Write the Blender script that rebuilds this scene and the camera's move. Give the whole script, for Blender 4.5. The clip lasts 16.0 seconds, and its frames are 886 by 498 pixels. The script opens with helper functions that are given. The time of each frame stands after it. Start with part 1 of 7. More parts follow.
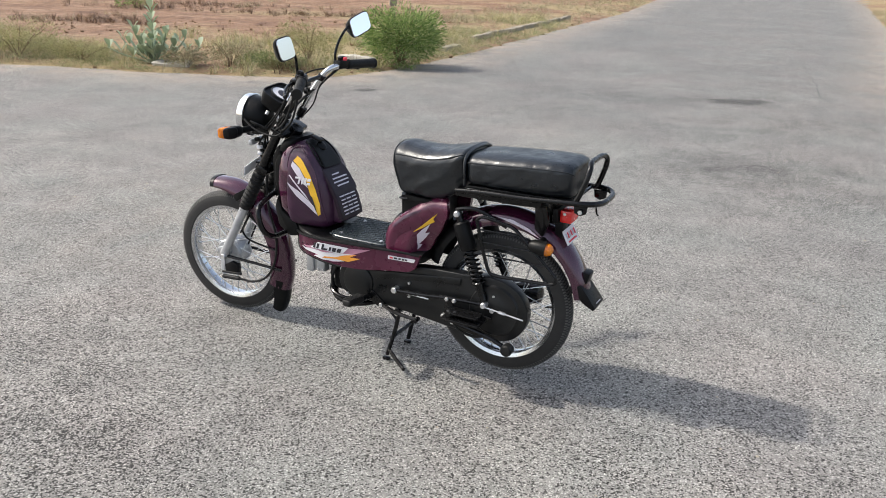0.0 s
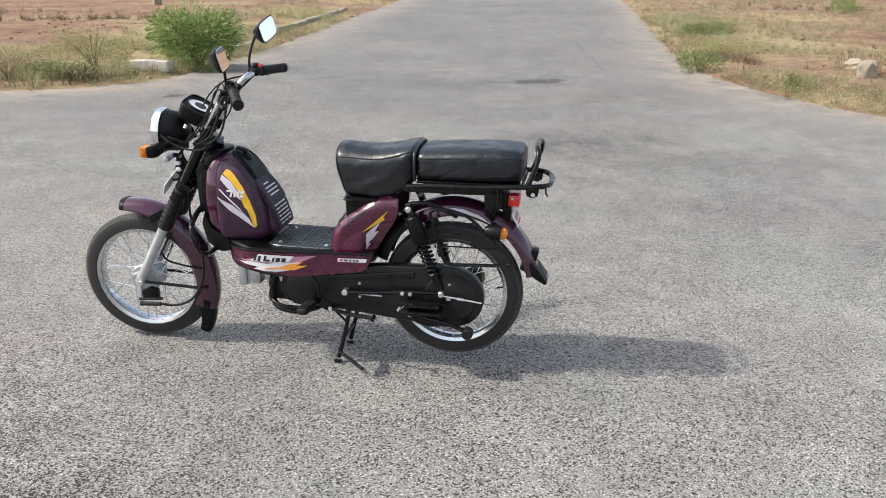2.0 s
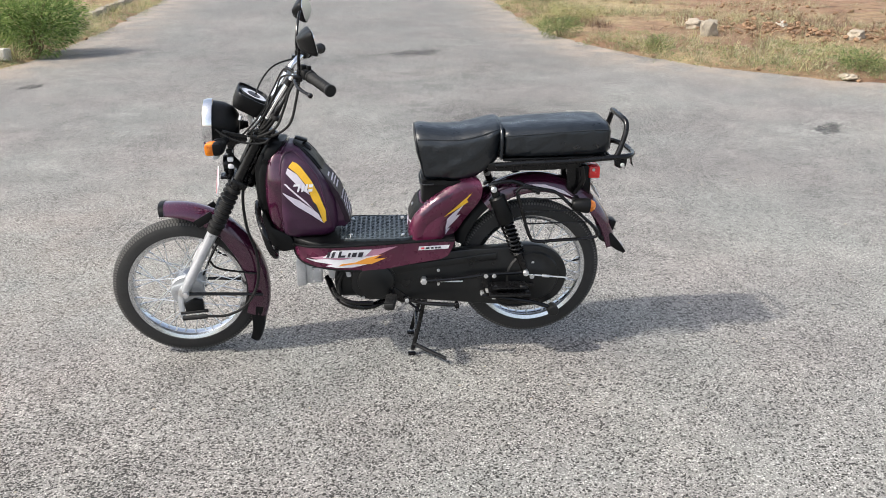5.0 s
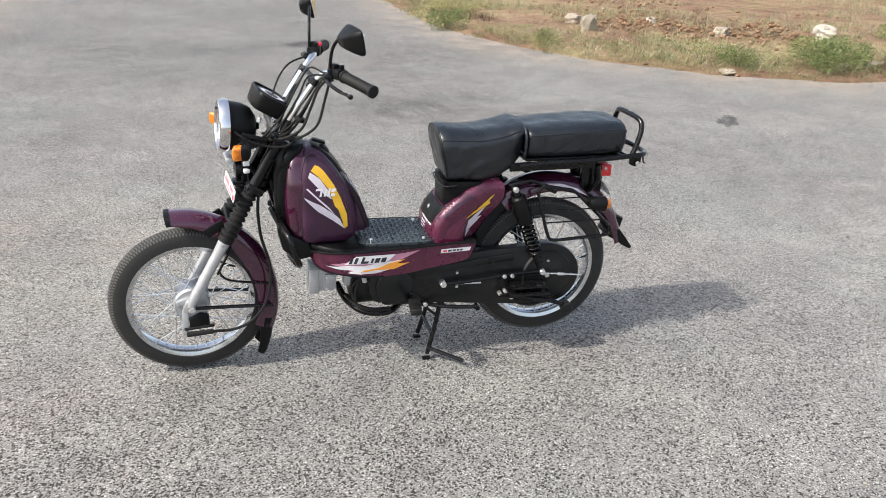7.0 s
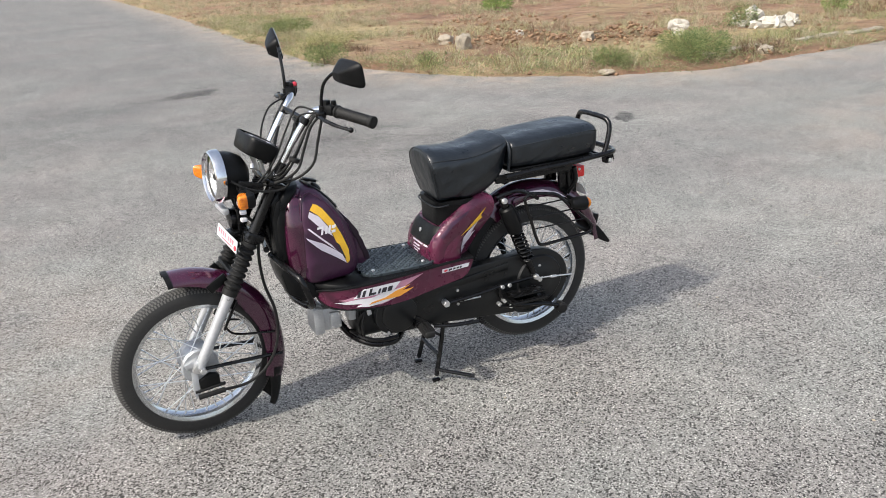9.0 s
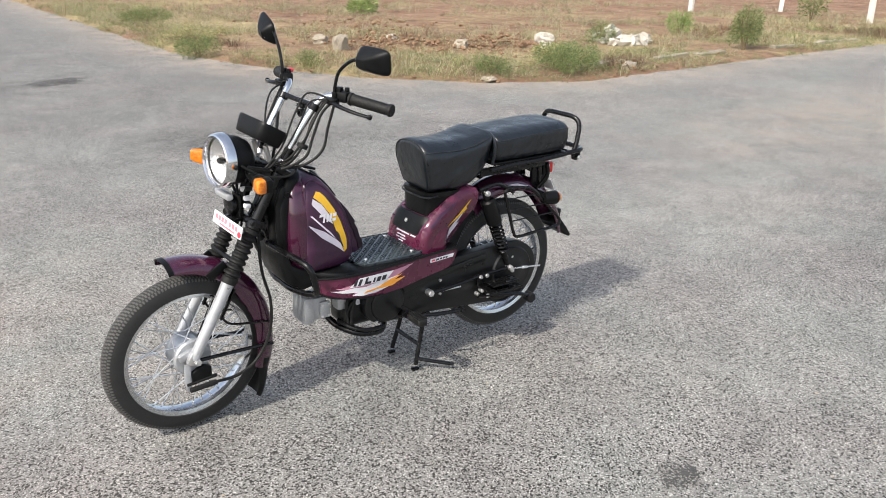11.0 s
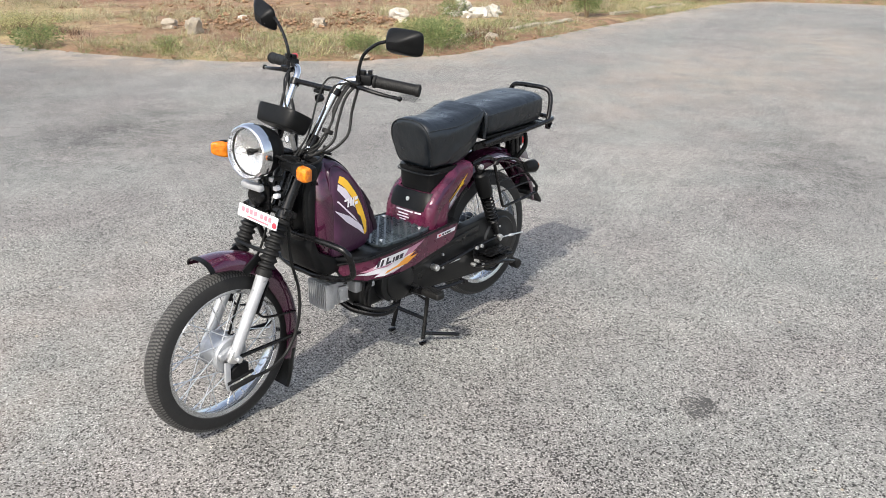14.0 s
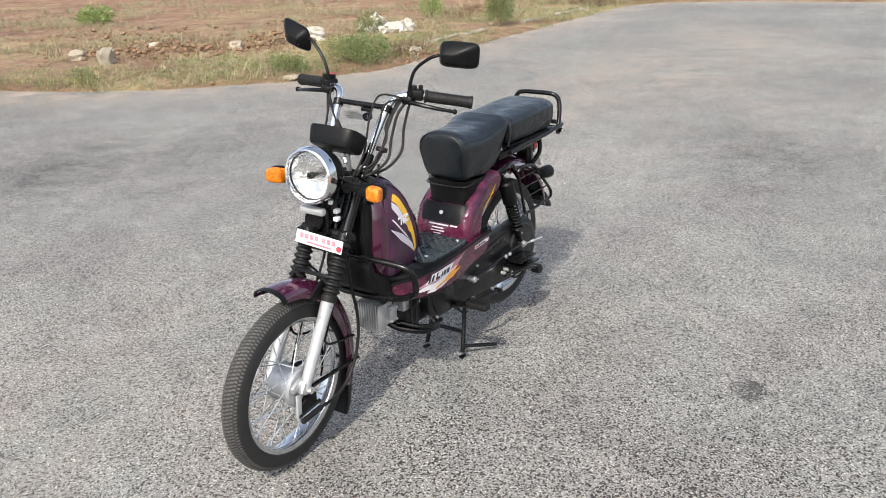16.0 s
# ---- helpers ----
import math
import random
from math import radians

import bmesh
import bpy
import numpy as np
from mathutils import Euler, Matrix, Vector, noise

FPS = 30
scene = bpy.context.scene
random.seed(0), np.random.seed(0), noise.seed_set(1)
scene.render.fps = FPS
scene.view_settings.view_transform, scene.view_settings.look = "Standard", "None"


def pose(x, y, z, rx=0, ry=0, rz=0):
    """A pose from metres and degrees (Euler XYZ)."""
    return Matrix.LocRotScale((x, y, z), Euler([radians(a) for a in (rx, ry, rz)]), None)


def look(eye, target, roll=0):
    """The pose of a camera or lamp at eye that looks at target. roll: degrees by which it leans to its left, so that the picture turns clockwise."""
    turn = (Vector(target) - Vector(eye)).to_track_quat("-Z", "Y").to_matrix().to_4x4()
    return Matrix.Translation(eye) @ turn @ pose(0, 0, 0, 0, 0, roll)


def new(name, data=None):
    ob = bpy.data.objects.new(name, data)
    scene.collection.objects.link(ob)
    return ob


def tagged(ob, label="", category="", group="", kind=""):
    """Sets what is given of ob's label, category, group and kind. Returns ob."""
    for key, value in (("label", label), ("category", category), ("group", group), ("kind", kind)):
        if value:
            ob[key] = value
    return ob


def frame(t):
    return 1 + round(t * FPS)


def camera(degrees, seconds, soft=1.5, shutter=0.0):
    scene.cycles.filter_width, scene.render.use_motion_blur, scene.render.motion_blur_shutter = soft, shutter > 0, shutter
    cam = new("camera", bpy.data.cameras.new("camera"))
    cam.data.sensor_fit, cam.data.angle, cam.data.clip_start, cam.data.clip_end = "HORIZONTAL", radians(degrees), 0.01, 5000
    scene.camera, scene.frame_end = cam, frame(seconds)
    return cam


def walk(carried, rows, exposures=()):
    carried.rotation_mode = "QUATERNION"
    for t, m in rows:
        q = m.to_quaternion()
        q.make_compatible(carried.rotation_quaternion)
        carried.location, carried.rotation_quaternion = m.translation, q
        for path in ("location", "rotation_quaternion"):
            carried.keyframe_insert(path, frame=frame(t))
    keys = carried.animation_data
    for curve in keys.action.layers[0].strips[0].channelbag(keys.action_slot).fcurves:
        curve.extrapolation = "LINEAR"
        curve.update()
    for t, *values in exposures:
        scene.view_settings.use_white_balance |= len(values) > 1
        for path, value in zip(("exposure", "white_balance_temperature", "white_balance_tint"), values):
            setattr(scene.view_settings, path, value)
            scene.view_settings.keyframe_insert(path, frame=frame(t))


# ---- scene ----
cam = camera(58.0, 16.0, soft=0.7)
METRES, EYE, TILT, LEAN, TURN = 4.261, 1.5, 0.0, 0.0, 0.0
ROWS = [
    (0.0, 0.0, 0.0, 0.0, 0.73, -19.92, -2.01),
    (0.5, -0.039, 0.011, 0.0024, -2.69, -20.07, 1.32),
    (1.0, -0.0668, 0.0115, 0.0032, -6.99, -20.17, 0.19),
    (1.5, -0.1078, 0.0025, 0.0062, -13.65, -20.09, -0.82),
    (2.0, -0.1423, 0.0, 0.0048, -16.07, -20.11, -0.6),
    (2.5, -0.1682, 0.0138, 0.0002, -16.28, -20.3, -1.13),
    (3.0, -0.202, 0.0402, 0.0051, -17.03, -20.27, 1.25),
    (3.5, -0.2261, 0.0582, 0.0017, -18.41, -20.55, 1.27),
    (4.0, -0.2604, 0.0743, 0.003, -25.24, -21.11, -0.71),
    (4.5, -0.303, 0.0872, 0.0031, -28.32, -21.48, -0.21),
    (7.0, -0.4442, 0.1968, 0.0059, -40.29, -22.44, -2.21),
    (7.5, -0.4687, 0.2029, 0.0075, -43.92, -21.27, -1.07),
    (8.0, -0.48, 0.2139, 0.0038, -44.83, -20.47, -0.75),
    (8.5, -0.4947, 0.237, 0.0041, -47.87, -20.36, 1.95),
    (11.0, -0.5983, 0.3494, -0.0015, -61.69, -20.32, -1.28),
    (11.5, -0.6001, 0.384, -0.0013, -62.74, -20.52, 1.92),
    (12.0, -0.6063, 0.3985, -0.0014, -63.67, -21.41, 1.78),
    (12.5, -0.6197, 0.4129, -0.0013, -66.25, -21.51, 0.58),
    (13.0, -0.6369, 0.4361, 0.0002, -70.67, -21.86, 0.49),
    (13.5, -0.654, 0.4565, 0.0009, -73.31, -21.98, 0.17),
    (14.0, -0.6681, 0.4725, 0.0008, -74.17, -21.75, -0.38),
    (14.5, -0.6709, 0.5029, -0.0014, -73.82, -20.49, -0.13),
    (15.0, -0.6666, 0.5367, -0.0005, -75.17, -20.36, 4.15),
    (15.5, -0.6705, 0.5548, -0.0013, -76.77, -20.74, 3.76),
    (16.0, -0.6887, 0.5826, 0.0001, -82.06, -20.87, 1.8),
]
walk(cam, [(t, pose(0, 0, EYE, TILT, LEAN, TURN) @ pose(METRES * x, METRES * y, METRES * z, 90 + pitch, roll, yaw)) for t, x, y, z, yaw, pitch, roll in ROWS],
     exposures=[(0.0, -0.07), (1.0, 0.0), (2.0, -0.02), (4.5, 0.10), (7.5, 0.02), (8.1, -0.05), (11.0, 0.01), (13.0, 0.07), (14.0, 0.08), (14.5, -0.02), (16.0, 0.01)])

# ---- world, sun and exposure ----
SUN_DIR = Vector((-0.859, 0.136, 0.88)).normalized()
world = bpy.data.worlds.new("world")
scene.world = world
world.use_nodes = True
wn = world.node_tree
sky = wn.nodes.new("ShaderNodeTexSky")
sky.sky_type = "NISHITA"
sky.sun_disc = False
sky.sun_elevation = math.asin(SUN_DIR.z)
sky.sun_rotation = math.atan2(SUN_DIR.x, SUN_DIR.y)
sky.air_density, sky.dust_density, sky.ozone_density = 1.0, 3.0, 1.0
haze = wn.nodes.new("ShaderNodeHueSaturation")
haze.inputs["Saturation"].default_value = 0.64
wn.links.new(sky.outputs[0], haze.inputs["Color"])
wn.links.new(haze.outputs[0], wn.nodes["Background"].inputs[0])
wn.nodes["Background"].inputs[1].default_value = 0.27
sun_data = bpy.data.lights.new("sun", "SUN")
sun_data.energy, sun_data.angle, sun_data.color = 4.45, radians(2.0), (1.0, 0.95, 0.855)
sun = new("sun", sun_data)
sun.matrix_world = look(SUN_DIR * 30, (0, 0, 0))


# ---- materials ----
def material(name):
    m = bpy.data.materials.new(name)
    m.use_nodes = True
    return m, m.node_tree.nodes, m.node_tree.links, m.node_tree.nodes["Principled BSDF"]


def texture_space(nodes, links, scale=(1, 1, 1), space="Object"):
    tc = nodes.new("ShaderNodeTexCoord")
    mp = nodes.new("ShaderNodeMapping")
    mp.inputs["Scale"].default_value = scale
    links.new(tc.outputs[space], mp.inputs["Vector"])
    return mp.outputs[0]


def noise_node(nodes, links, vec, scale, detail=4, rough=0.55):
    n = nodes.new("ShaderNodeTexNoise")
    n.inputs["Scale"].default_value, n.inputs["Detail"].default_value, n.inputs["Roughness"].default_value = scale, detail, rough
    links.new(vec, n.inputs["Vector"])
    return n.outputs["Fac"]


def ramp_node(nodes, links, fac, stops):
    r = nodes.new("ShaderNodeValToRGB")
    els = r.color_ramp.elements
    while len(els) < len(stops):
        els.new(0.5)
    for e, (p, c) in zip(els, stops):
        e.position, e.color = p, (*c, 1)
    links.new(fac, r.inputs[0])
    return r.outputs[0]


def mix_node(nodes, links, fac, a, b, kind="MIX"):
    m = nodes.new("ShaderNodeMix")
    m.data_type, m.blend_type = "RGBA", kind
    for sock, v in ((m.inputs[0], fac), (m.inputs[6], a), (m.inputs[7], b)):
        if isinstance(v, (int, float)):
            sock.default_value = v
        elif isinstance(v, tuple):
            sock.default_value = (*v, 1)
        else:
            links.new(v, sock)
    return m.outputs[2]


def bump_node(nodes, links, bsdf, height, strength, distance):
    b = nodes.new("ShaderNodeBump")
    b.inputs["Strength"].default_value, b.inputs["Distance"].default_value = strength, distance
    links.new(height, b.inputs["Height"])
    links.new(b.outputs[0], bsdf.inputs["Normal"])


def surface(name, low, high, rough=0.5, metal=0.0, scale=30, bump=0.0, bump_scale=300, coat=0.0, rough_var=0.1, transmission=0.0, ior=1.5, spec=0.5, bump_depth=0.002):
    """A material with two scales of colour change, uneven gloss and fine relief."""
    m, nodes, links, b = material(name)
    vec = texture_space(nodes, links)
    n1, n2 = noise_node(nodes, links, vec, scale), noise_node(nodes, links, vec, scale * 7)
    fac = mix_node(nodes, links, 0.4, n1, n2)
    links.new(ramp_node(nodes, links, fac, [(0.3, low), (0.7, high)]), b.inputs["Base Color"])
    rr = ramp_node(nodes, links, n1, [(0.3, (max(rough - rough_var, 0.02),) * 3), (0.7, (min(rough + rough_var, 1),) * 3)])
    links.new(rr, b.inputs["Roughness"])
    b.inputs["Metallic"].default_value, b.inputs["Coat Weight"].default_value, b.inputs["Coat Roughness"].default_value = metal, coat, 0.08
    b.inputs["Transmission Weight"].default_value, b.inputs["IOR"].default_value, b.inputs["Specular IOR Level"].default_value = transmission, ior, spec
    if bump:
        bump_node(nodes, links, b, noise_node(nodes, links, vec, bump_scale, 5), bump, bump_depth)
    return m


def cell_node(nodes, links, vec, scale):
    """Random cells: their distance, and a random value for each."""
    v = nodes.new("ShaderNodeTexVoronoi")
    v.inputs["Scale"].default_value = scale
    links.new(vec, v.inputs["Vector"])
    sep = nodes.new("ShaderNodeSeparateColor")
    links.new(v.outputs["Color"], sep.inputs[0])
    return v.outputs["Distance"], sep.outputs[0], sep.outputs[1]


def math_node(nodes, links, kind, a, b, c=None, clamp=False):
    m = nodes.new("ShaderNodeMath")
    m.operation, m.use_clamp = kind, clamp
    for sock, v in zip(m.inputs, (a, b, c)):
        if isinstance(v, (int, float)):
            sock.default_value = v
        elif v is not None:
            links.new(v, sock)
    return m.outputs[0]


def asphalt():
    """Dusty grey binder with fine stones; dark pits between the chippings gather in worn patches."""
    m, nodes, links, b = material("weathered_asphalt")
    vec = texture_space(nodes, links)
    fine_d, fine_r, _ = cell_node(nodes, links, vec, 270)
    pit_d, pit_r, pit_g = cell_node(nodes, links, vec, 185)
    attr = {}
    for name in ("dust", "worn"):
        attr[name] = nodes.new("ShaderNodeAttribute")
        attr[name].attribute_name = name
    grain = ramp_node(nodes, links, fine_r, [(0.0, (0.095, 0.092, 0.088)), (0.30, (0.186, 0.1805, 0.173)), (0.78, (0.236, 0.229, 0.220)), (0.95, (0.44, 0.428, 0.411))])
    # how worn: broad and middling patches
    worn = mix_node(nodes, links, 0.55, noise_node(nodes, links, vec, 0.55, 5, 0.6), noise_node(nodes, links, vec, 4.0, 6, 0.7))
    broken = ramp_node(nodes, links, noise_node(nodes, links, vec, 5.5, 5, 0.65), [(0.36, (0.15, 0.15, 0.15)), (0.64, (1.0, 1.0, 1.0))])
    worn = math_node(nodes, links, "MULTIPLY_ADD", attr["worn"].outputs["Fac"], broken, worn)
    share = nodes.new("ShaderNodeMapRange")
    for sock, v in zip(("From Min", "From Max", "To Min", "To Max"), (0.34, 0.84, 0.06, 0.58)):
        share.inputs[sock].default_value = v
    links.new(worn, share.inputs["Value"])
    gap = math_node(nodes, links, "SUBTRACT", pit_r, share.outputs["Result"])
    pits = ramp_node(nodes, links, math_node(nodes, links, "ADD", gap, 0.5), [(0.40, (0.10, 0.099, 0.097)), (0.50, (0.36, 0.358, 0.352)), (0.515, (1.0, 1.0, 1.0))])
    col = mix_node(nodes, links, 1.0, grain, pits, "MULTIPLY")
    chips = ramp_node(nodes, links, pit_g, [(0.91, (1.0, 1.0, 1.0)), (0.97, (1.5, 1.49, 1.46))])
    col = mix_node(nodes, links, 1.0, col, chips, "MULTIPLY")
    broad = ramp_node(nodes, links, noise_node(nodes, links, vec, 0.38, 6, 0.62), [(0.30, (0.85, 0.862, 0.868)), (0.50, (1.0, 0.998, 0.992)), (0.70, (1.15, 1.125, 1.095))])
    col = mix_node(nodes, links, 1.0, col, broad, "MULTIPLY")
    mid = ramp_node(nodes, links, noise_node(nodes, links, vec, 2.6, 7, 0.68), [(0.30, (0.83, 0.832, 0.836)), (0.70, (1.13, 1.127, 1.12))])
    col = mix_node(nodes, links, 1.0, col, mid, "MULTIPLY")
    tint = ramp_node(nodes, links, noise_node(nodes, links, vec, 1.1, 3, 0.5), [(0.35, (0.98, 1.008, 0.985)), (0.65, (1.025, 0.992, 0.98))])
    col = mix_node(nodes, links, 1.0, col, tint, "MULTIPLY")
    # asphalt colour darkens by about a seventh along the far road, with an uneven start
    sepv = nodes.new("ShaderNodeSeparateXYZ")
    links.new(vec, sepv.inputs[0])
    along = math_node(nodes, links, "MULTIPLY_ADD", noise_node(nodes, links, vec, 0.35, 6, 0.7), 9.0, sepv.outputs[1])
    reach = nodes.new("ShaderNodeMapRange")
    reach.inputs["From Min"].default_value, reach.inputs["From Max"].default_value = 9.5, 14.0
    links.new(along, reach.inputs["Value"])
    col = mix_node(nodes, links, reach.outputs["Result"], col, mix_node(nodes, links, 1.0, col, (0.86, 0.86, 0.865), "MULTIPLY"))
    drift = ramp_node(nodes, links, noise_node(nodes, links, vec, 2.2, 6, 0.7), [(0.35, (0.05, 0.05, 0.05)), (0.65, (0.85, 0.85, 0.85))])
    col = mix_node(nodes, links, math_node(nodes, links, "MULTIPLY", attr["dust"].outputs["Fac"], drift, clamp=True), col, (0.37, 0.30, 0.235))
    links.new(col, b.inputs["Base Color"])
    b.inputs["Roughness"].default_value = 0.88
    low = math_node(nodes, links, "MULTIPLY_ADD", mix_node(nodes, links, 0.3, fine_d, pit_d), -0.7, mix_node(nodes, links, 1.0, pits, (0.6, 0.6, 0.6), "MULTIPLY"))
    bump_node(nodes, links, b, low, 0.6, 0.003)
    return m


def soil():
    m, nodes, links, b = material("red_soil")
    vec = texture_space(nodes, links)
    base = ramp_node(nodes, links, noise_node(nodes, links, vec, 0.9, 8, 0.65), [(0.25, (0.095, 0.046, 0.026)), (0.45, (0.235, 0.128, 0.074)), (0.75, (0.36, 0.235, 0.15))])
    straw = ramp_node(nodes, links, noise_node(nodes, links, vec, 30, 6, 0.7), [(0.3, (0.22, 0.155, 0.075)), (0.7, (0.48, 0.38, 0.20))])
    at = nodes.new("ShaderNodeAttribute")
    at.attribute_name = "straw"
    col = mix_node(nodes, links, at.outputs["Fac"], base, straw)
    patch = ramp_node(nodes, links, noise_node(nodes, links, vec, 4.5, 7, 0.72), [(0.32, (0.52, 0.50, 0.48)), (0.5, (0.95, 0.95, 0.95)), (0.68, (1.25, 1.27, 1.28))])
    col = mix_node(nodes, links, 1.0, col, patch, "MULTIPLY")
    grit = ramp_node(nodes, links, noise_node(nodes, links, vec, 55, 4, 0.7), [(0.3, (0.6, 0.6, 0.6)), (0.7, (1.3, 1.3, 1.3))])
    links.new(mix_node(nodes, links, 1.0, col, grit, "MULTIPLY"), b.inputs["Base Color"])
    b.inputs["Roughness"].default_value = 0.95
    bump_node(nodes, links, b, noise_node(nodes, links, vec, 14, 8, 0.7), 1.0, 0.06)
    return m


def leaf(name, stops, rough=0.55, through_light=0.26):
    """Thin leaves and blades: a random shade for each, and light that shines through."""
    m, nodes, links, b = material(name)
    g = nodes.new("ShaderNodeNewGeometry")
    col = ramp_node(nodes, links, g.outputs["Random Per Island"], stops)
    links.new(col, b.inputs["Base Color"])
    b.inputs["Roughness"].default_value = rough
    back, both = nodes.new("ShaderNodeBsdfTranslucent"), nodes.new("ShaderNodeMixShader")
    links.new(col, back.inputs["Color"])
    both.inputs[0].default_value = through_light
    links.new(b.outputs[0], both.inputs[1])
    links.new(back.outputs[0], both.inputs[2])
    links.new(both.outputs[0], nodes["Material Output"].inputs["Surface"])
    return m


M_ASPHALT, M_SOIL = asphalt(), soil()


def tar_material():
    """Oily tar that lies between the chippings and leaves some of them bare."""
    m = surface("tar_stain", (0.035, 0.034, 0.033), (0.10, 0.098, 0.095), 0.85, scale=25, bump=0.6, bump_scale=150)
    nodes, links = m.node_tree.nodes, m.node_tree.links
    vec = texture_space(nodes, links)
    _, cell, _ = cell_node(nodes, links, vec, 190)
    a = math_node(nodes, links, "MULTIPLY_ADD", noise_node(nodes, links, vec, 11, 3, 0.6), 1.3, math_node(nodes, links, "MULTIPLY", cell, -0.75))
    links.new(ramp_node(nodes, links, a, [(0.20, (0, 0, 0)), (0.27, (0.85, 0.85, 0.85))]), nodes["Principled BSDF"].inputs["Alpha"])
    return m


M_TAR = tar_material()
M_STRAW = leaf("dry_grass", [(0.0, (0.12, 0.085, 0.045)), (0.35, (0.31, 0.255, 0.150)), (0.7, (0.56, 0.50, 0.34)), (0.88, (0.27, 0.275, 0.135)), (1.0, (0.17, 0.21, 0.085))])
M_GOLD = leaf("yellow_green_seed_grass", [(0.0, (0.14, 0.125, 0.045)), (0.4, (0.34, 0.32, 0.135)), (0.8, (0.58, 0.53, 0.28)), (1.0, (0.24, 0.29, 0.10))])
M_BRUSH = leaf("dead_brush", [(0.0, (0.055, 0.030, 0.018)), (0.5, (0.13, 0.075, 0.045)), (1.0, (0.27, 0.175, 0.105))])
M_WEED = leaf("green_weed", [(0.0, (0.070, 0.105, 0.034)), (0.4, (0.135, 0.185, 0.060)), (0.75, (0.235, 0.27, 0.105)), (1.0, (0.34, 0.32, 0.155))])
M_BUSH = leaf("bush_leaf", [(0.0, (0.085, 0.145, 0.035)), (0.45, (0.19, 0.29, 0.075)), (0.85, (0.38, 0.47, 0.17)), (1.0, (0.50, 0.48, 0.24))], 0.4)
M_MILKWEED = leaf("milkweed_leaf", [(0.0, (0.25, 0.32, 0.19)), (1.0, (0.42, 0.48, 0.34))], 0.6)
M_BARK = surface("bark", (0.12, 0.085, 0.05), (0.24, 0.18, 0.11), 0.9, scale=40, bump=0.5)
M_STONE = surface("field_stone", (0.22, 0.185, 0.14), (0.42, 0.365, 0.285), 0.9, scale=9, bump=0.8, bump_scale=40)
M_CONCRETE = surface("old_concrete", (0.17, 0.145, 0.11), (0.37, 0.325, 0.255), 0.92, scale=7, bump=0.9, bump_scale=50)
M_CLOD = surface("soil_clod", (0.13, 0.072, 0.040), (0.31, 0.195, 0.115), 0.95, scale=18, bump=0.9, bump_scale=60)
M_RUBBLE = surface("white_rubble", (0.30, 0.27, 0.225), (0.60, 0.57, 0.50), 0.9, scale=10, bump=0.9, bump_scale=45)
M_POST = surface("whitewashed_stone", (0.50, 0.48, 0.44), (0.72, 0.70, 0.66), 0.9, scale=12, bump=0.5, bump_scale=60)
M_PAINT = surface("maroon_metallic_paint", (0.046, 0.007, 0.025), (0.062, 0.0095, 0.033), 0.20, 0.25, scale=14, coat=0.9, rough_var=0.06)
M_PANEL = surface("maroon_plastic", (0.074, 0.0095, 0.031), (0.096, 0.0135, 0.040), 0.28, 0.15, scale=20, coat=0.35)
M_VINYL = surface("maroon_vinyl", (0.029, 0.007, 0.024), (0.047, 0.012, 0.038), 0.38, scale=16, bump=0.6, bump_scale=18, spec=0.55, bump_depth=0.007)
M_POUCH = surface("dark_pouch_vinyl", (0.012, 0.006, 0.012), (0.022, 0.010, 0.020), 0.5, scale=16, bump=0.6, bump_scale=18, spec=0.3, bump_depth=0.006)
M_SEAT = surface("black_seat_vinyl", (0.0030, 0.0046, 0.0066), (0.0062, 0.0096, 0.0135), 0.35, scale=18, bump=0.55, bump_scale=20, spec=0.62, bump_depth=0.007)
M_PIPING = surface("dark_welt", (0.008, 0.009, 0.010), (0.018, 0.020, 0.022), 0.42, scale=40, spec=0.4)
M_BLACK = surface("black_plastic", (0.0035, 0.0037, 0.004), (0.0075, 0.0078, 0.0082), 0.40, scale=25, bump=0.15, bump_scale=500, spec=0.16)
M_SATIN = surface("black_enamel", (0.003, 0.003, 0.0032), (0.0055, 0.0055, 0.006), 0.24, scale=25, coat=0.05, spec=0.28)
M_GREYCASE = surface("dark_case_plastic", (0.004, 0.0044, 0.0048), (0.009, 0.0096, 0.0102), 0.36, scale=12, bump=0.1, bump_scale=500, spec=0.36)
M_RUBBER = surface("black_rubber", (0.005, 0.005, 0.005), (0.012, 0.0118, 0.0115), 0.6, scale=35, bump=0.2, bump_scale=400, spec=0.28)
M_TYRE = surface("dusty_tyre_rubber", (0.0075, 0.0074, 0.0072), (0.018, 0.0175, 0.017), 0.75, scale=18, bump=0.25, bump_scale=300)
M_TREAD = surface("dusty_tread", (0.038, 0.037, 0.036), (0.105, 0.102, 0.097), 0.9, scale=30, bump=0.3, bump_scale=300)
M_MAT = surface("ribbed_rubber_mat", (0.020, 0.027, 0.031), (0.044, 0.056, 0.062), 0.30, scale=30, spec=0.75)
M_CHROME = surface("chrome", (0.62, 0.63, 0.65), (0.74, 0.75, 0.77), 0.12, 1.0, scale=20, rough_var=0.06)
M_RIM = surface("chromed_rim", (0.50, 0.52, 0.545), (0.70, 0.72, 0.75), 0.17, 1.0, scale=22, rough_var=0.08)
M_SPOKE = surface("zinc_spoke", (0.50, 0.51, 0.52), (0.68, 0.69, 0.70), 0.32, 0.85, scale=60)
M_ALLOY = surface("cast_alloy", (0.34, 0.35, 0.365), (0.50, 0.51, 0.525), 0.40, 0.6, scale=25, bump=0.2, bump_scale=250)
M_SILVER = surface("silver_paint", (0.38, 0.39, 0.405), (0.51, 0.52, 0.535), 0.36, 0.4, scale=25, coat=0.2)
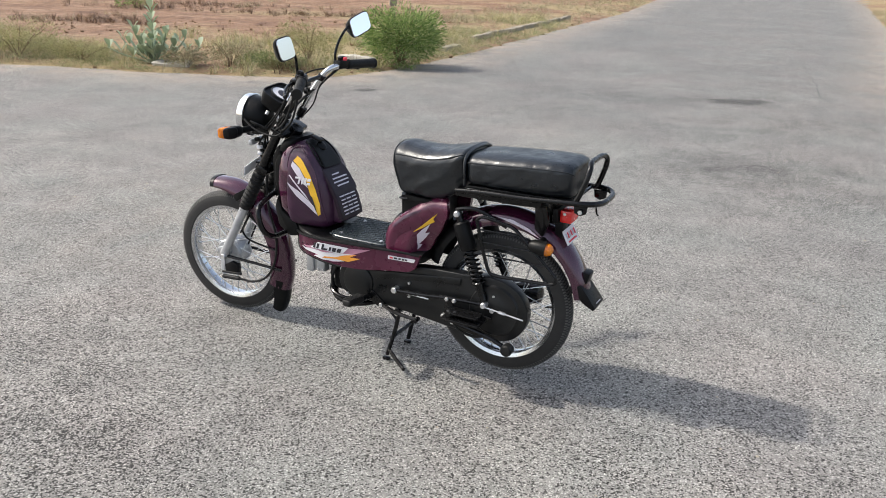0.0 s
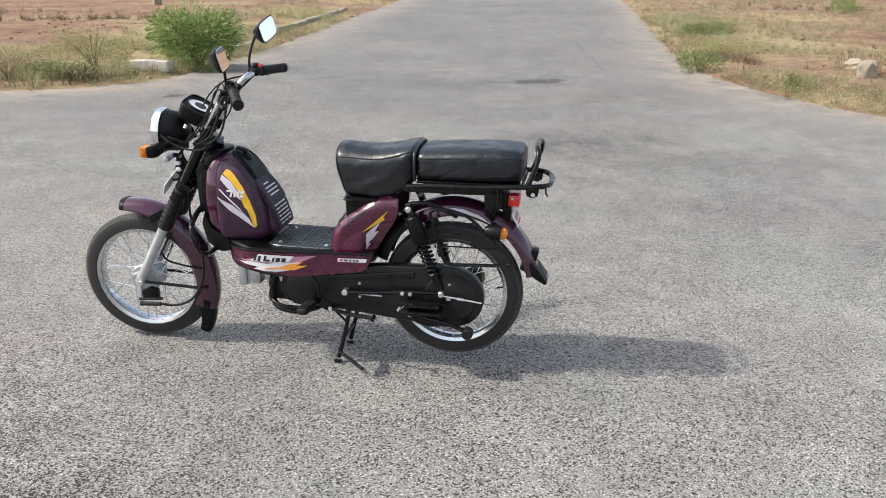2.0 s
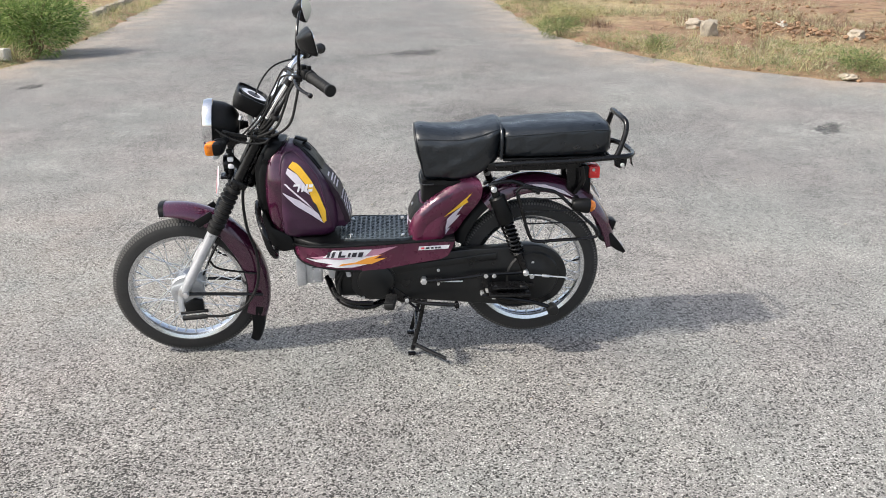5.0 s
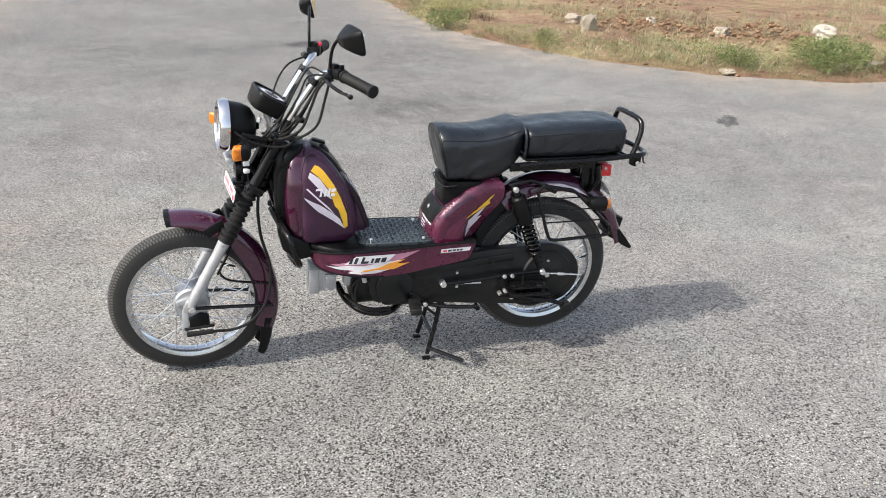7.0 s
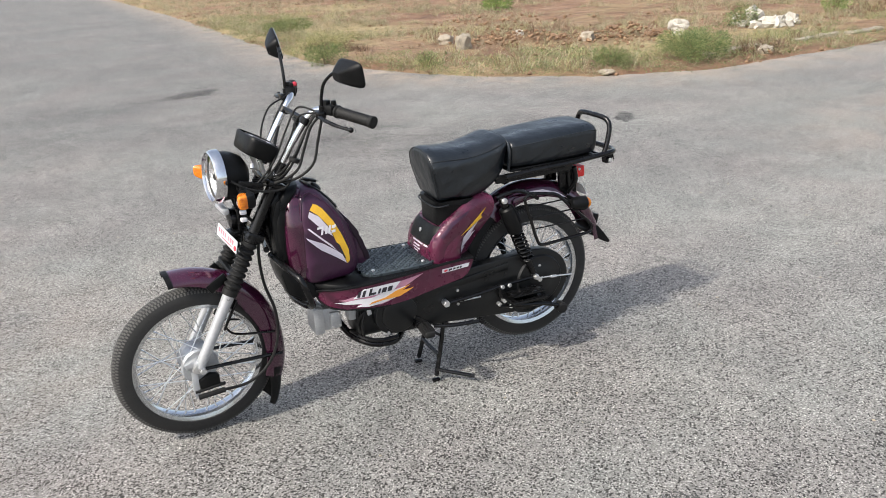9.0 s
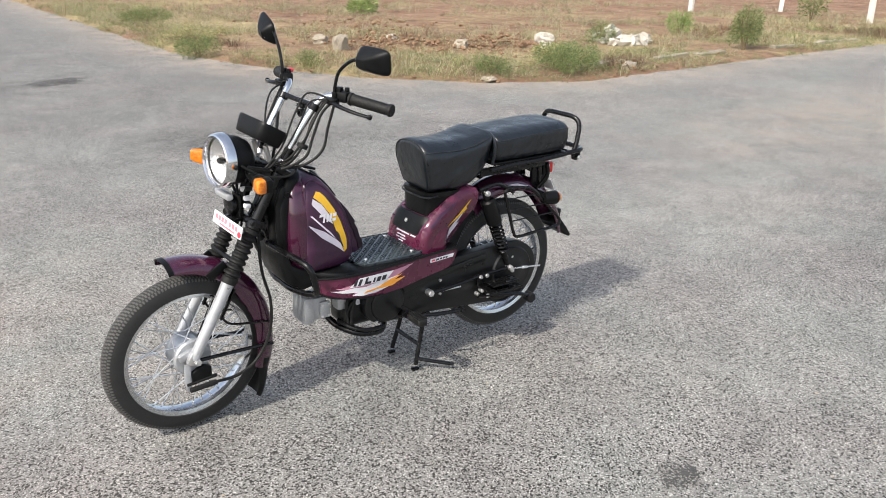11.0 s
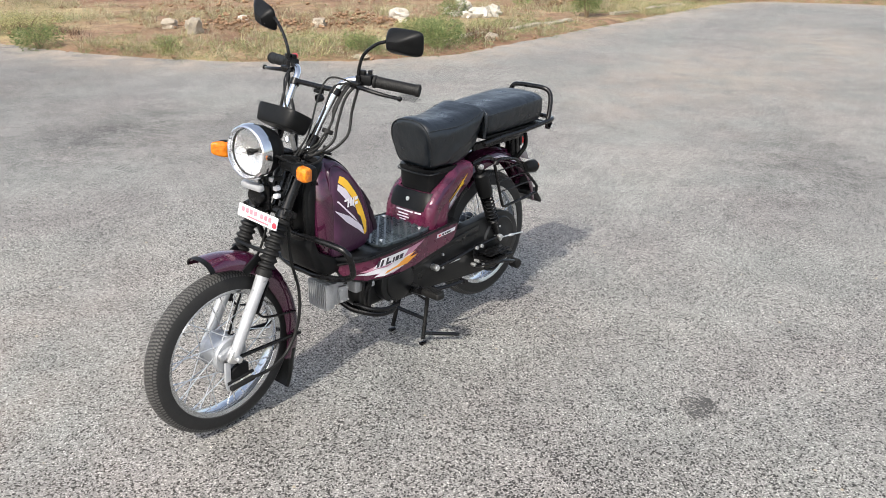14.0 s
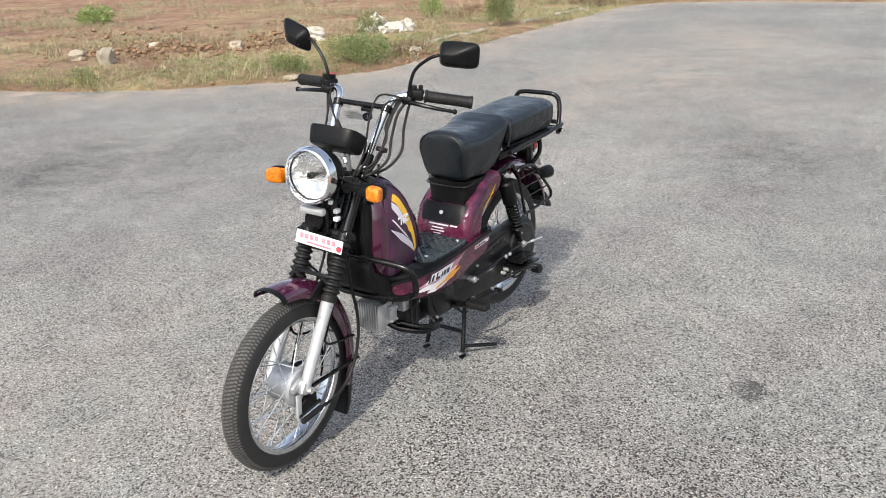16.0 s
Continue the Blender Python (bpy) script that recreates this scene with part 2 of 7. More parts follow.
M_STEEL = surface("bright_bolt", (0.55, 0.55, 0.55), (0.72, 0.72, 0.72), 0.35, 0.85, scale=60)
M_AMBER = surface("amber_lens", (0.36, 0.050, 0.001), (0.90, 0.30, 0.010), 0.12, scale=70, bump=1.0, bump_scale=70, spec=0.8, bump_depth=0.004)
M_RED = surface("red_lens", (0.62, 0.012, 0.012), (0.80, 0.02, 0.02), 0.2, scale=60, spec=0.8)
M_WHITE = surface("white_sticker", (0.66, 0.65, 0.67), (0.78, 0.77, 0.79), 0.4, scale=40)
M_LILAC = surface("pale_lilac_sticker", (0.58, 0.53, 0.60), (0.70, 0.65, 0.71), 0.4, scale=40)
M_YELLOW = surface("yellow_sticker", (0.70, 0.39, 0.02), (0.84, 0.50, 0.04), 0.38, scale=30)
M_ORANGE = surface("orange_sticker", (0.66, 0.25, 0.03), (0.78, 0.36, 0.06), 0.38, scale=30)
M_PINK = surface("faded_pink_sticker", (0.40, 0.17, 0.25), (0.52, 0.26, 0.34), 0.4, scale=30)
M_INK = surface("black_print", (0.015, 0.013, 0.02), (0.03, 0.026, 0.034), 0.45, scale=40)
M_REDINK = surface("red_print", (0.60, 0.03, 0.05), (0.72, 0.06, 0.09), 0.5, scale=40)
M_FADEDRED = surface("faded_red_print", (0.42, 0.10, 0.14), (0.60, 0.26, 0.30), 0.5, scale=60)
M_GREYINK = surface("grey_print", (0.42, 0.40, 0.44), (0.55, 0.53, 0.57), 0.5, scale=40)


def mirror_material():
    m, nodes, links, b = material("mirror_glass")
    b.inputs["Base Color"].default_value = (0.9, 0.92, 0.93, 1)
    b.inputs["Metallic"].default_value, b.inputs["Roughness"].default_value = 1.0, 0.015
    return m


def glass_material():
    m, nodes, links, b = material("clear_lens")
    b.inputs["Base Color"].default_value = (0.98, 0.98, 0.98, 1)
    b.inputs["Transmission Weight"].default_value, b.inputs["Roughness"].default_value, b.inputs["IOR"].default_value = 1.0, 0.04, 1.35
    return m


M_MIRROR, M_GLASS = mirror_material(), glass_material()
M_REFLECTOR = surface("lamp_reflector", (0.50, 0.51, 0.53), (0.80, 0.81, 0.83), 0.14, 0.9, scale=40, bump=0.8, bump_scale=26, bump_depth=0.008)


# ---- mesh tools ----
def part(name, bm, mat, parent=None, label="", sharp=35, place=None):
    """Links a bmesh as one mesh object under a thing or a part."""
    bmesh.ops.recalc_face_normals(bm, faces=bm.faces[:])
    me = bpy.data.meshes.new(name)
    bm.to_mesh(me)
    bm.free()
    me.materials.append(mat)
    me.polygons.foreach_set("use_smooth", [True] * len(me.polygons))
    me.set_sharp_from_angle(angle=radians(sharp))
    ob = new(name, me)
    ob.parent = parent
    if place is not None:
        ob.matrix_basis = place
    if label:
        ob["label"] = label
    return ob


def shared(name, mesh, parent, place, label=""):
    ob = new(name, mesh)
    ob.parent = parent
    ob.matrix_basis = place
    if label:
        ob["label"] = label
    return ob


def plain_mesh(name, verts, faces, mat, smooth=False):
    me = bpy.data.meshes.new(name)
    me.from_pydata(verts, [], faces)
    me.materials.append(mat)
    if smooth:
        me.polygons.foreach_set("use_smooth", [True] * len(me.polygons))
    return me


def joined(*bms):
    """One bmesh out of several."""
    out = bmesh.new()
    for b in bms:
        me = bpy.data.meshes.new("tmp")
        b.to_mesh(me)
        out.from_mesh(me)
        bpy.data.meshes.remove(me)
        b.free()
    return out


def curve_points(pts, step=6):
    """A smooth line through the given points."""
    p = [Vector(q) for q in pts]
    if len(p) < 3:
        return p
    out = []
    for i in range(len(p) - 1):
        a, b, c, d = p[max(i - 1, 0)], p[i], p[i + 1], p[min(i + 2, len(p) - 1)]
        for k in range(step):
            t = k / step
            out.append(0.5 * (2 * b + (c - a) * t + (2 * a - 5 * b + 4 * c - d) * t * t + (3 * b - a - 3 * c + d) * t ** 3))
    return out + [p[-1]]


def tube(pts, r, segs=10, smooth=True, step=6, closed=False):
    """A bar or cable along a line; r is one radius or a radius at either end."""
    p = curve_points(pts, step) if smooth else [Vector(q) for q in pts]
    bm, rings, up = bmesh.new(), [], None
    n = len(p)
    for i, q in enumerate(p):
        if closed:
            d = (p[(i + 1) % n] - p[i - 1]).normalized()
        else:
            d = (p[min(i + 1, n - 1)] - p[max(i - 1, 0)]).normalized()
        if up is None:
            up = d.orthogonal().normalized()
        up = (up - d * up.dot(d)).normalized()
        side = d.cross(up)
        rad = r if isinstance(r, (int, float)) else r[0] + (r[1] - r[0]) * i / (n - 1)
        rings.append([bm.verts.new(q + (up * math.cos(a) + side * math.sin(a)) * rad) for a in (2 * math.pi * k / segs for k in range(segs))])
    for i in range(n if closed else n - 1):
        a, b = rings[i], rings[(i + 1) % n]
        for k in range(segs):
            bm.faces.new((a[k], a[(k + 1) % segs], b[(k + 1) % segs], b[k]))
    if not closed:
        bm.faces.new(rings[0][::-1])
        bm.faces.new(rings[-1])
    return bm


def lathe(profile, segs=32, place=None, closed=False):
    """Turns (radius, height) round the local y axis; closed joins the last point to the first."""
    bm = bmesh.new()
    rows = []
    for r, h in profile:
        if r < 1e-5:
            rows.append([bm.verts.new((0, h, 0))] * segs)
        else:
            rows.append([bm.verts.new((r * math.cos(2 * math.pi * k / segs), h, r * math.sin(2 * math.pi * k / segs))) for k in range(segs)])
    pairs = list(zip(rows, rows[1:])) + ([(rows[-1], rows[0])] if closed else [])
    for a, b in pairs:
        for k in range(segs):
            vs = []
            for v in (a[k], a[(k + 1) % segs], b[(k + 1) % segs], b[k]):
                if v not in vs:
                    vs.append(v)
            if len(vs) > 2:
                bm.faces.new(vs)
    if place is not None:
        bm.transform(place)
    return bm


def rod_place(a, b):
    """The pose that puts the local y axis from a to b, with the origin at a."""
    a, b = Vector(a), Vector(b)
    return Matrix.Translation(a) @ (b - a).to_track_quat("Y", "Z").to_matrix().to_4x4()


def rod(a, b, r, segs=14, r2=None, bevel=0.12):
    """A round bar with softened ends."""
    ln = (Vector(b) - Vector(a)).length
    r2 = r if r2 is None else r2
    e = min(r, r2) * bevel
    return lathe([(0, 0), (r - e, 0), (r, e), (r2, ln - e), (r2 - e, ln), (0, ln)], segs, rod_place(a, b))


def rbox(centre, size, bevel=0.004, place=None, segs=2, turn=(0, 0, 0)):
    bm = bmesh.new()
    bmesh.ops.create_cube(bm, size=1.0, matrix=pose(*centre, *turn) @ Matrix.Diagonal((*size, 1)))
    if bevel:
        bmesh.ops.bevel(bm, geom=bm.edges[:], offset=bevel, segments=segs, affect="EDGES", profile=0.5)
    if place is not None:
        bm.transform(place)
    return bm


def prism(outline, y0, y1, bevel=0.003, segs=2):
    """A plate or block with its outline in the x-z plane, from y0 to y1."""
    bm = bmesh.new()
    f = bm.faces.new([bm.verts.new((x, y0, z)) for x, z in outline])
    ex = bmesh.ops.extrude_face_region(bm, geom=[f])
    bmesh.ops.translate(bm, verts=[v for v in ex["geom"] if isinstance(v, bmesh.types.BMVert)], vec=(0, y1 - y0, 0))
    bmesh.ops.recalc_face_normals(bm, faces=bm.faces[:])
    if bevel:
        bmesh.ops.bevel(bm, geom=[e for e in bm.edges], offset=bevel, segments=segs, affect="EDGES", profile=0.5, clamp_overlap=True)
    return bm


def smooth_outline(pts, step=5):
    p = [(x, z, 0) for x, z in pts]
    q = [p[-1]] + p + [p[0], p[1]]
    v = [Vector(a) for a in q]
    out = []
    for i in range(1, len(v) - 2):
        a, b, c, d = v[i - 1], v[i], v[i + 1], v[i + 2]
        for k in range(step):
            t = k / step
            s = 0.5 * (2 * b + (c - a) * t + (2 * a - 5 * b + 4 * c - d) * t * t + (3 * b - a - 3 * c + d) * t ** 3)
            out.append((s.x, s.y))
    return out


def loft(rings, cap=True):
    bm = bmesh.new()
    vr = [[bm.verts.new(q) for q in r] for r in rings]
    n = len(vr[0])
    for a, b in zip(vr, vr[1:]):
        for k in range(n):
            bm.faces.new((a[k], a[(k + 1) % n], b[(k + 1) % n], b[k]))
    if cap:
        bm.faces.new(vr[0][::-1])
        bm.faces.new(vr[-1])
    return bm


def super_ring(n, a, b, e):
    """Points of a rounded rectangle with half sizes a and b."""
    out = []
    for k in range(n):
        t = 2 * math.pi * k / n
        c, s = math.cos(t), math.sin(t)
        out.append((a * math.copysign(abs(c) ** (2 / e), c), b * math.copysign(abs(s) ** (2 / e), s)))
    return out


def lerp_table(rows, z):
    """Values between the rows of a table whose first column rises."""
    if z <= rows[0][0]:
        return rows[0][1:]
    for a, b in zip(rows, rows[1:]):
        if z <= b[0]:
            t = (z - a[0]) / (b[0] - a[0])
            t = t * t * (3 - 2 * t) * 0.35 + t * 0.65
            return [p + (q - p) * t for p, q in zip(a[1:], b[1:])]
    return rows[-1][1:]


def decal(outline, side, lift=0.0012, cell=0.012, flip=1):
    """A thin sticker whose x-z outline lies on the surface y = side(x, z)."""
    bm = bmesh.new()
    bm.faces.new([bm.verts.new((x, 0, z)) for x, z in outline])
    xs, zs = [p[0] for p in outline], [p[1] for p in outline]
    for lo, hi, no in ((min(xs), max(xs), (1, 0, 0)), (min(zs), max(zs), (0, 0, 1))):
        k = int((hi - lo) / cell)
        for i in range(1, k + 1):
            at = lo + (hi - lo) * i / (k + 1)
            bmesh.ops.bisect_plane(bm, geom=bm.verts[:] + bm.edges[:] + bm.faces[:], plane_co=Vector(no) * at, plane_no=no)
    for v in bm.verts:
        v.co.y = flip * (side(v.co.x, v.co.z) + lift)
    ex = bmesh.ops.solidify(bm, geom=bm.faces[:], thickness=-0.0008 * flip)
    return bm


def slanted(x, z, w, h, lean=0.25):
    """A leaning bar that stands in for a letter; x falls to the rear."""
    return [(x, z), (x - w, z), (x - w - lean * h, z + h), (x - lean * h, z + h)]


# ---- ground and road ----
FIELD_WEST = [(-140, 10.2), (-20, 10.5), (-5.5, 10.65), (-3.2, 10.35), (-2.2, 10.4), (-1.45, 10.7), (-0.85, 11.5), (0.0, 13.25), (1.0, 15.75), (2.85, 20.6), (5.5, 27.3), (10, 41), (34, 110), (34, 160), (-140, 160)]
FIELD_EAST = [(38, 80), (11.7, 22), (7.9, 14.1), (6.25, 10.7), (6.05, 9.6), (5.85, 7.9), (6.05, 6.9), (6.45, 5.8), (7.3, 4.8), (8.9, 4.15), (12.0, 3.0), (15.6, 1.6), (17.3, 0.9), (18.0, 0.0), (17.9, -2.2), (16.6, -4.6), (12, -16), (8, -30), (140, -30), (140, 80)]


def inside(poly, x, y):
    """For arrays of points: whether each lies in the polygon, and its distance from the outline."""
    hit = np.zeros(x.shape, bool)
    dist = np.full(x.shape, 1e9)
    for (ax, ay), (bx, by) in zip(poly, poly[1:] + poly[:1]):
        cross = ((ay > y) != (by > y)) & (x < (bx - ax) * (y - ay) / (by - ay + 1e-12) + ax)
        hit ^= cross
        t = np.clip(((x - ax) * (bx - ax) + (y - ay) * (by - ay)) / ((bx - ax) ** 2 + (by - ay) ** 2), 0, 1)
        dist = np.minimum(dist, np.hypot(x - ax - t * (bx - ax), y - ay - t * (by - ay)))
    return hit, dist


def field_depth(x, y):
    """Metres into a field (positive) or out on the road (negative)."""
    x, y = np.asarray(x, float), np.asarray(y, float)
    best = np.full(x.shape, -1e9)
    for poly in (FIELD_WEST, FIELD_EAST):
        hit, d = inside(poly, x, y)
        best = np.maximum(best, np.where(hit, d, -d))
    return best


def relief(x, y):
    n = noise.noise(Vector((x * 0.9, y * 0.9, 3.0))) * 0.6 + noise.noise(Vector((x * 2.6, y * 2.6, 7.0))) * 0.4
    return n


def ground_height(x, y, depth=None):
    d = float(field_depth(np.array([x]), np.array([y]))[0]) if depth is None else depth
    d += 0.16 * relief(x * 1.5, y * 1.5)
    if d < 0:
        return max(-0.05, d * 0.25)
    return min(d * 0.16, 0.045) + 0.035 * min(d, 1.0) * (relief(x, y) + 0.25)


def axis_steps(lo, hi, fine, far):
    a = [lo + fine * i for i in range(int((hi - lo) / fine) + 1)]
    step, out = fine, []
    left, right = [a[0]], [a[-1]]
    while left[-1] > -far:
        step *= 1.25
        left.append(left[-1] - step)
    step = fine
    while right[-1] < far:
        step *= 1.25
        right.append(right[-1] + step)
    return np.array(left[:0:-1] + a + right[1:])


def build_ground():
    xs, ys = axis_steps(-9, 26, 0.22, 900), axis_steps(-1, 34, 0.22, 900)
    gx, gy = np.meshgrid(xs, ys)
    dep = field_depth(gx, gy)
    verts, straw = [], []
    for j in range(len(ys)):
        for i in range(len(xs)):
            x, y, d = float(xs[i]), float(ys[j]), float(dep[j, i])
            if d < -1.5:
                verts.append((x, y, -0.05))
                straw.append(0.0)
                continue
            verts.append((x, y, ground_height(x, y, d)))
            n = noise.noise(Vector((x * 0.35, y * 0.35, 11))) + 0.5 * noise.noise(Vector((x * 1.4, y * 1.4, 5)))
            straw.append(min(1.0, max(0.0, 0.46 + 1.6 * n - 0.10 * max(d - 1.5, 0))))
    w = len(xs)
    faces = [(j * w + i, j * w + i + 1, (j + 1) * w + i + 1, (j + 1) * w + i) for j in range(len(ys) - 1) for i in range(w - 1)]
    me = plain_mesh("ground", verts, faces, M_SOIL, True)
    at = me.attributes.new("straw", "FLOAT", "POINT")
    at.data.foreach_set("value", straw)
    return tagged(new("ground", me), "red soil and dry straw covered open field", "ground", kind="structure")


# x, y, half sizes and strength of sand drifts and of worn, pitted patches on the asphalt
DRIFTS = [(6.9, 1.5, 2.0, 1.2, 0.55), (5.0, 2.5, 1.3, 0.5, 0.3), (10.3, -0.2, 2.6, 1.0, 0.55), (-1.3, 4.6, 1.1, 1.1, 0.22), (5.9, 8.7, 0.8, 1.0, 0.5)]
WORN_PATCHES = [(2.45, 6.3, 0.9, 0.42, 0.44), (3.2, 5.3, 1.0, 0.35, 0.25), (3.2, 1.1, 0.9, 0.5, 0.38), (1.26, 8.76, 0.6, 0.3, 0.22), (3.8, 8.2, 1.3, 0.6, 0.2), (-1.3, 2.15, 0.6, 0.5, 0.22), (-1.7, 2.9, 0.6, 0.4, 0.2), (2.65, 9.8, 0.7, 0.3, 0.25), (3.5, 2.3, 1.2, 0.7, -0.2), (0.6, 1.6, 0.9, 0.5, -0.1)]


def build_road():
    xs, ys = axis_steps(-9, 20, 0.24, 60), axis_steps(-6, 30, 0.24, 60)
    gx, gy = np.meshgrid(xs, ys)
    dep = field_depth(gx, gy)
    verts, dust, rubbed = [], [], []
    for j in range(len(ys)):
        for i in range(len(xs)):
            verts.append((float(xs[i]), float(ys[j]), 0.0))
            drift = sum(a * math.exp(-((xs[i] - px) / sx) ** 2 - ((ys[j] - py) / sy) ** 2) for px, py, sx, sy, a in DRIFTS)
            rubbed.append(sum(a * math.exp(-((xs[i] - px) / sx) ** 2 - ((ys[j] - py) / sy) ** 2) for px, py, sx, sy, a in WORN_PATCHES))
            dust.append(min(1.0, float(np.clip(1.0 + dep[j, i] / 1.3, 0, 1)) ** 1.5 + drift))
    w = len(xs)
    faces = [(j * w + i, j * w + i + 1, (j + 1) * w + i + 1, (j + 1) * w + i) for j in range(len(ys) - 1) for i in range(w - 1)]
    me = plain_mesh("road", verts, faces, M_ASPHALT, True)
    at = me.attributes.new("dust", "FLOAT", "POINT")
    at.data.foreach_set("value", dust)
    at = me.attributes.new("worn", "FLOAT", "POINT")
    at.data.foreach_set("value", rubbed)
    return tagged(new("road", me), "weathered grey asphalt road with coarse chippings", "road", kind="structure")


ground = build_ground()
road = build_road()


def stain(name, x, y, rx, ry, turn, label, seed):
    """A thin uneven tar patch on the asphalt, with a ragged outline."""
    rng = random.Random(seed)
    bm = bmesh.new()
    c = bm.verts.new((0, 0, 0.004))
    ring = []
    for k in range(40):
        a = 2 * math.pi * k / 40
        f = 0.72 + 0.3 * noise.noise(Vector((math.cos(a) * 1.6, math.sin(a) * 1.6, seed))) + rng.uniform(-0.14, 0.14)
        ring.append(bm.verts.new((rx * f * math.cos(a), ry * f * math.sin(a), 0.004)))
    for k in range(40):
        bm.faces.new((c, ring[k], ring[(k + 1) % 40]))
    return tagged(part(name, bm, M_TAR, None, place=pose(x, y, 0, 0, 0, turn)), label, "stain", kind="structure")


# ---- the moped ----
moped = tagged(new("moped"), "maroon step-through moped on its centre stand, standing on asphalt", "moped")
moped.matrix_basis = pose(0.2285, 2.712, 0, 0, 0, 153.6)
WHEEL_R = 0.27
REAR_AXLE, FRONT_AXLE = Vector((0, 0, 0.322)), Vector((1.268, 0, 0.275))
STEER_AT, STEER_AXIS = Vector((1.095, 0, 0.534)), Vector((-0.485, 0, 0.875)).normalized()
STEER, FORK_TURN = [Matrix.Translation(STEER_AT) @ Matrix.Rotation(radians(a), 4, STEER_AXIS) @ Matrix.Translation(-STEER_AT) for a in (8, 5)]


def tyre_bm():
    ro, half, bead = WHEEL_R, 0.034, 0.209
    prof = []
    for k in range(17):
        a = math.pi * (k / 16) - math.pi / 2
        prof.append((bead + 0.004 + (ro - 0.005 - bead) * max(math.cos(a), 0) ** 0.62, half * math.sin(a) * (1.0 if abs(math.sin(a)) < 0.8 else 0.97)))
    prof += [(bead, 0.024), (bead, -0.024)]
    return lathe(prof, 96, closed=True)


def tread_bm():
    """Rows of raised tread blocks round the tyre."""
    bm = bmesh.new()
    n = 150
    def crown(y):
        u = min(abs(y) / 0.034, 0.999)
        return 0.213 + (WHEEL_R - 0.2145) * max(math.cos(math.asin(u)), 0) ** 0.62 + 0.0012

    for row, (y0, y1) in enumerate(((-0.0285, -0.0235), (-0.0215, -0.0145), (-0.0130, -0.0015), (0.0005, 0.0120), (0.0135, 0.0205), (0.0225, 0.0275))):
        for k in range(n):
            a0 = 2 * math.pi * (k + 0.5 * (row % 2)) / n
            a1 = a0 + 2 * math.pi * 0.52 / n
            vs = []
            skew = 0.012 if row in (2, 3) else 0.0
            for r_in in (0.010, 0.0):
                for a, y in ((a0, y0), (a1, y0), (a1 + skew, y1), (a0 + skew, y1)):
                    r = min(crown(y), WHEEL_R) - r_in
                    vs.append(bm.verts.new((r * math.cos(a), y, r * math.sin(a))))
            for f in ((4, 5, 6, 7), (0, 1, 5, 4), (1, 2, 6, 5), (2, 3, 7, 6), (3, 0, 4, 7)):
                bm.faces.new([vs[i] for i in f])
    return bm


def rim_bm():
    prof = [(0.2155, 0.0305), (0.2175, 0.028), (0.2155, 0.0255), (0.207, 0.0235), (0.2005, 0.021), (0.1965, 0.014), (0.1955, 0.0), (0.1965, -0.014), (0.2005, -0.021), (0.207, -0.0235), (0.2155, -0.0255), (0.2175, -0.028), (0.2155, -0.0305),
            (0.209, -0.0285), (0.1985, -0.0245), (0.1935, -0.016), (0.1925, 0.0), (0.1935, 0.016), (0.1985, 0.0245), (0.209, 0.0285)]
    return lathe(prof, 96, closed=True)


SPOKE_LEN = 0.158
spoke_bm = joined(rod((0, 0, 0), (0, SPOKE_LEN, 0), 0.0018, 6), rod((0, SPOKE_LEN - 0.014, 0), (0, SPOKE_LEN + 0.002, 0), 0.0030, 6))
SPOKE_MESH = bpy.data.meshes.new("spoke")
spoke_bm.to_mesh(SPOKE_MESH)
spoke_bm.free()
SPOKE_MESH.materials.append(M_SPOKE)


def build_wheel(name, place, hub_r, hub_half, label):
    wheel = part(name, rim_bm(), M_RIM, moped, label, place=place)
    tyre = part("tyre", tyre_bm(), M_TYRE, wheel, "black road tyre dusted with grey")
    part("tread", tread_bm(), M_TREAD, wheel, "dusty block tread", sharp=20)
    flange = hub_r - 0.006
    hub = lathe([(0, -hub_half), (0.018, -hub_half), (0.022, -hub_half + 0.012), (flange + 0.003, -hub_half + 0.014), (flange + 0.003, -hub_half + 0.02), (hub_r * 0.86, -hub_half + 0.026),
                 (hub_r * 0.82, 0), (hub_r * 0.86, hub_half - 0.026), (flange + 0.003, hub_half - 0.020), (flange + 0.003, hub_half - 0.014), (flange - 0.012, hub_half - 0.01), (0, hub_half - 0.008)], 40)
    part("hub", hub, M_ALLOY, wheel, "cast alloy drum hub")
    for k in range(36):
        side = 1 if k % 2 else -1
        a = 2 * math.pi * k / 36
        lead = radians(48) * (1 if (k // 2) % 2 else -1)
        start = Vector((flange * math.cos(a - lead), side * (hub_half - 0.017), flange * math.sin(a - lead)))
        end = Vector((0.197 * math.cos(a), side * 0.004, 0.197 * math.sin(a)))
        m = rod_place(start, end) @ Matrix.Diagonal((1, (end - start).length / SPOKE_LEN, 1, 1))
        shared("spoke", SPOKE_MESH, wheel, m)
    part("valve", rod((-0.194, 0.0, 0.02), (-0.165, 0.006, 0.018), 0.0035, 8), M_RUBBER, wheel, "black rubber valve stem")
    return wheel


front_wheel = build_wheel("front_wheel", FORK_TURN @ Matrix.Translation(FRONT_AXLE), 0.062, 0.052, "bright spoked front wheel with a drum brake")
rear_wheel = build_wheel("rear_wheel", Matrix.Translation(REAR_AXLE), 0.062, 0.05, "bright spoked rear wheel behind a black chain case")


# front fork, fender and brake
def fork_x(z):
    return 1.125 + (0.552 - z) * 0.554


def fork_at(z, y):
    return Vector((fork_x(z), y, z))


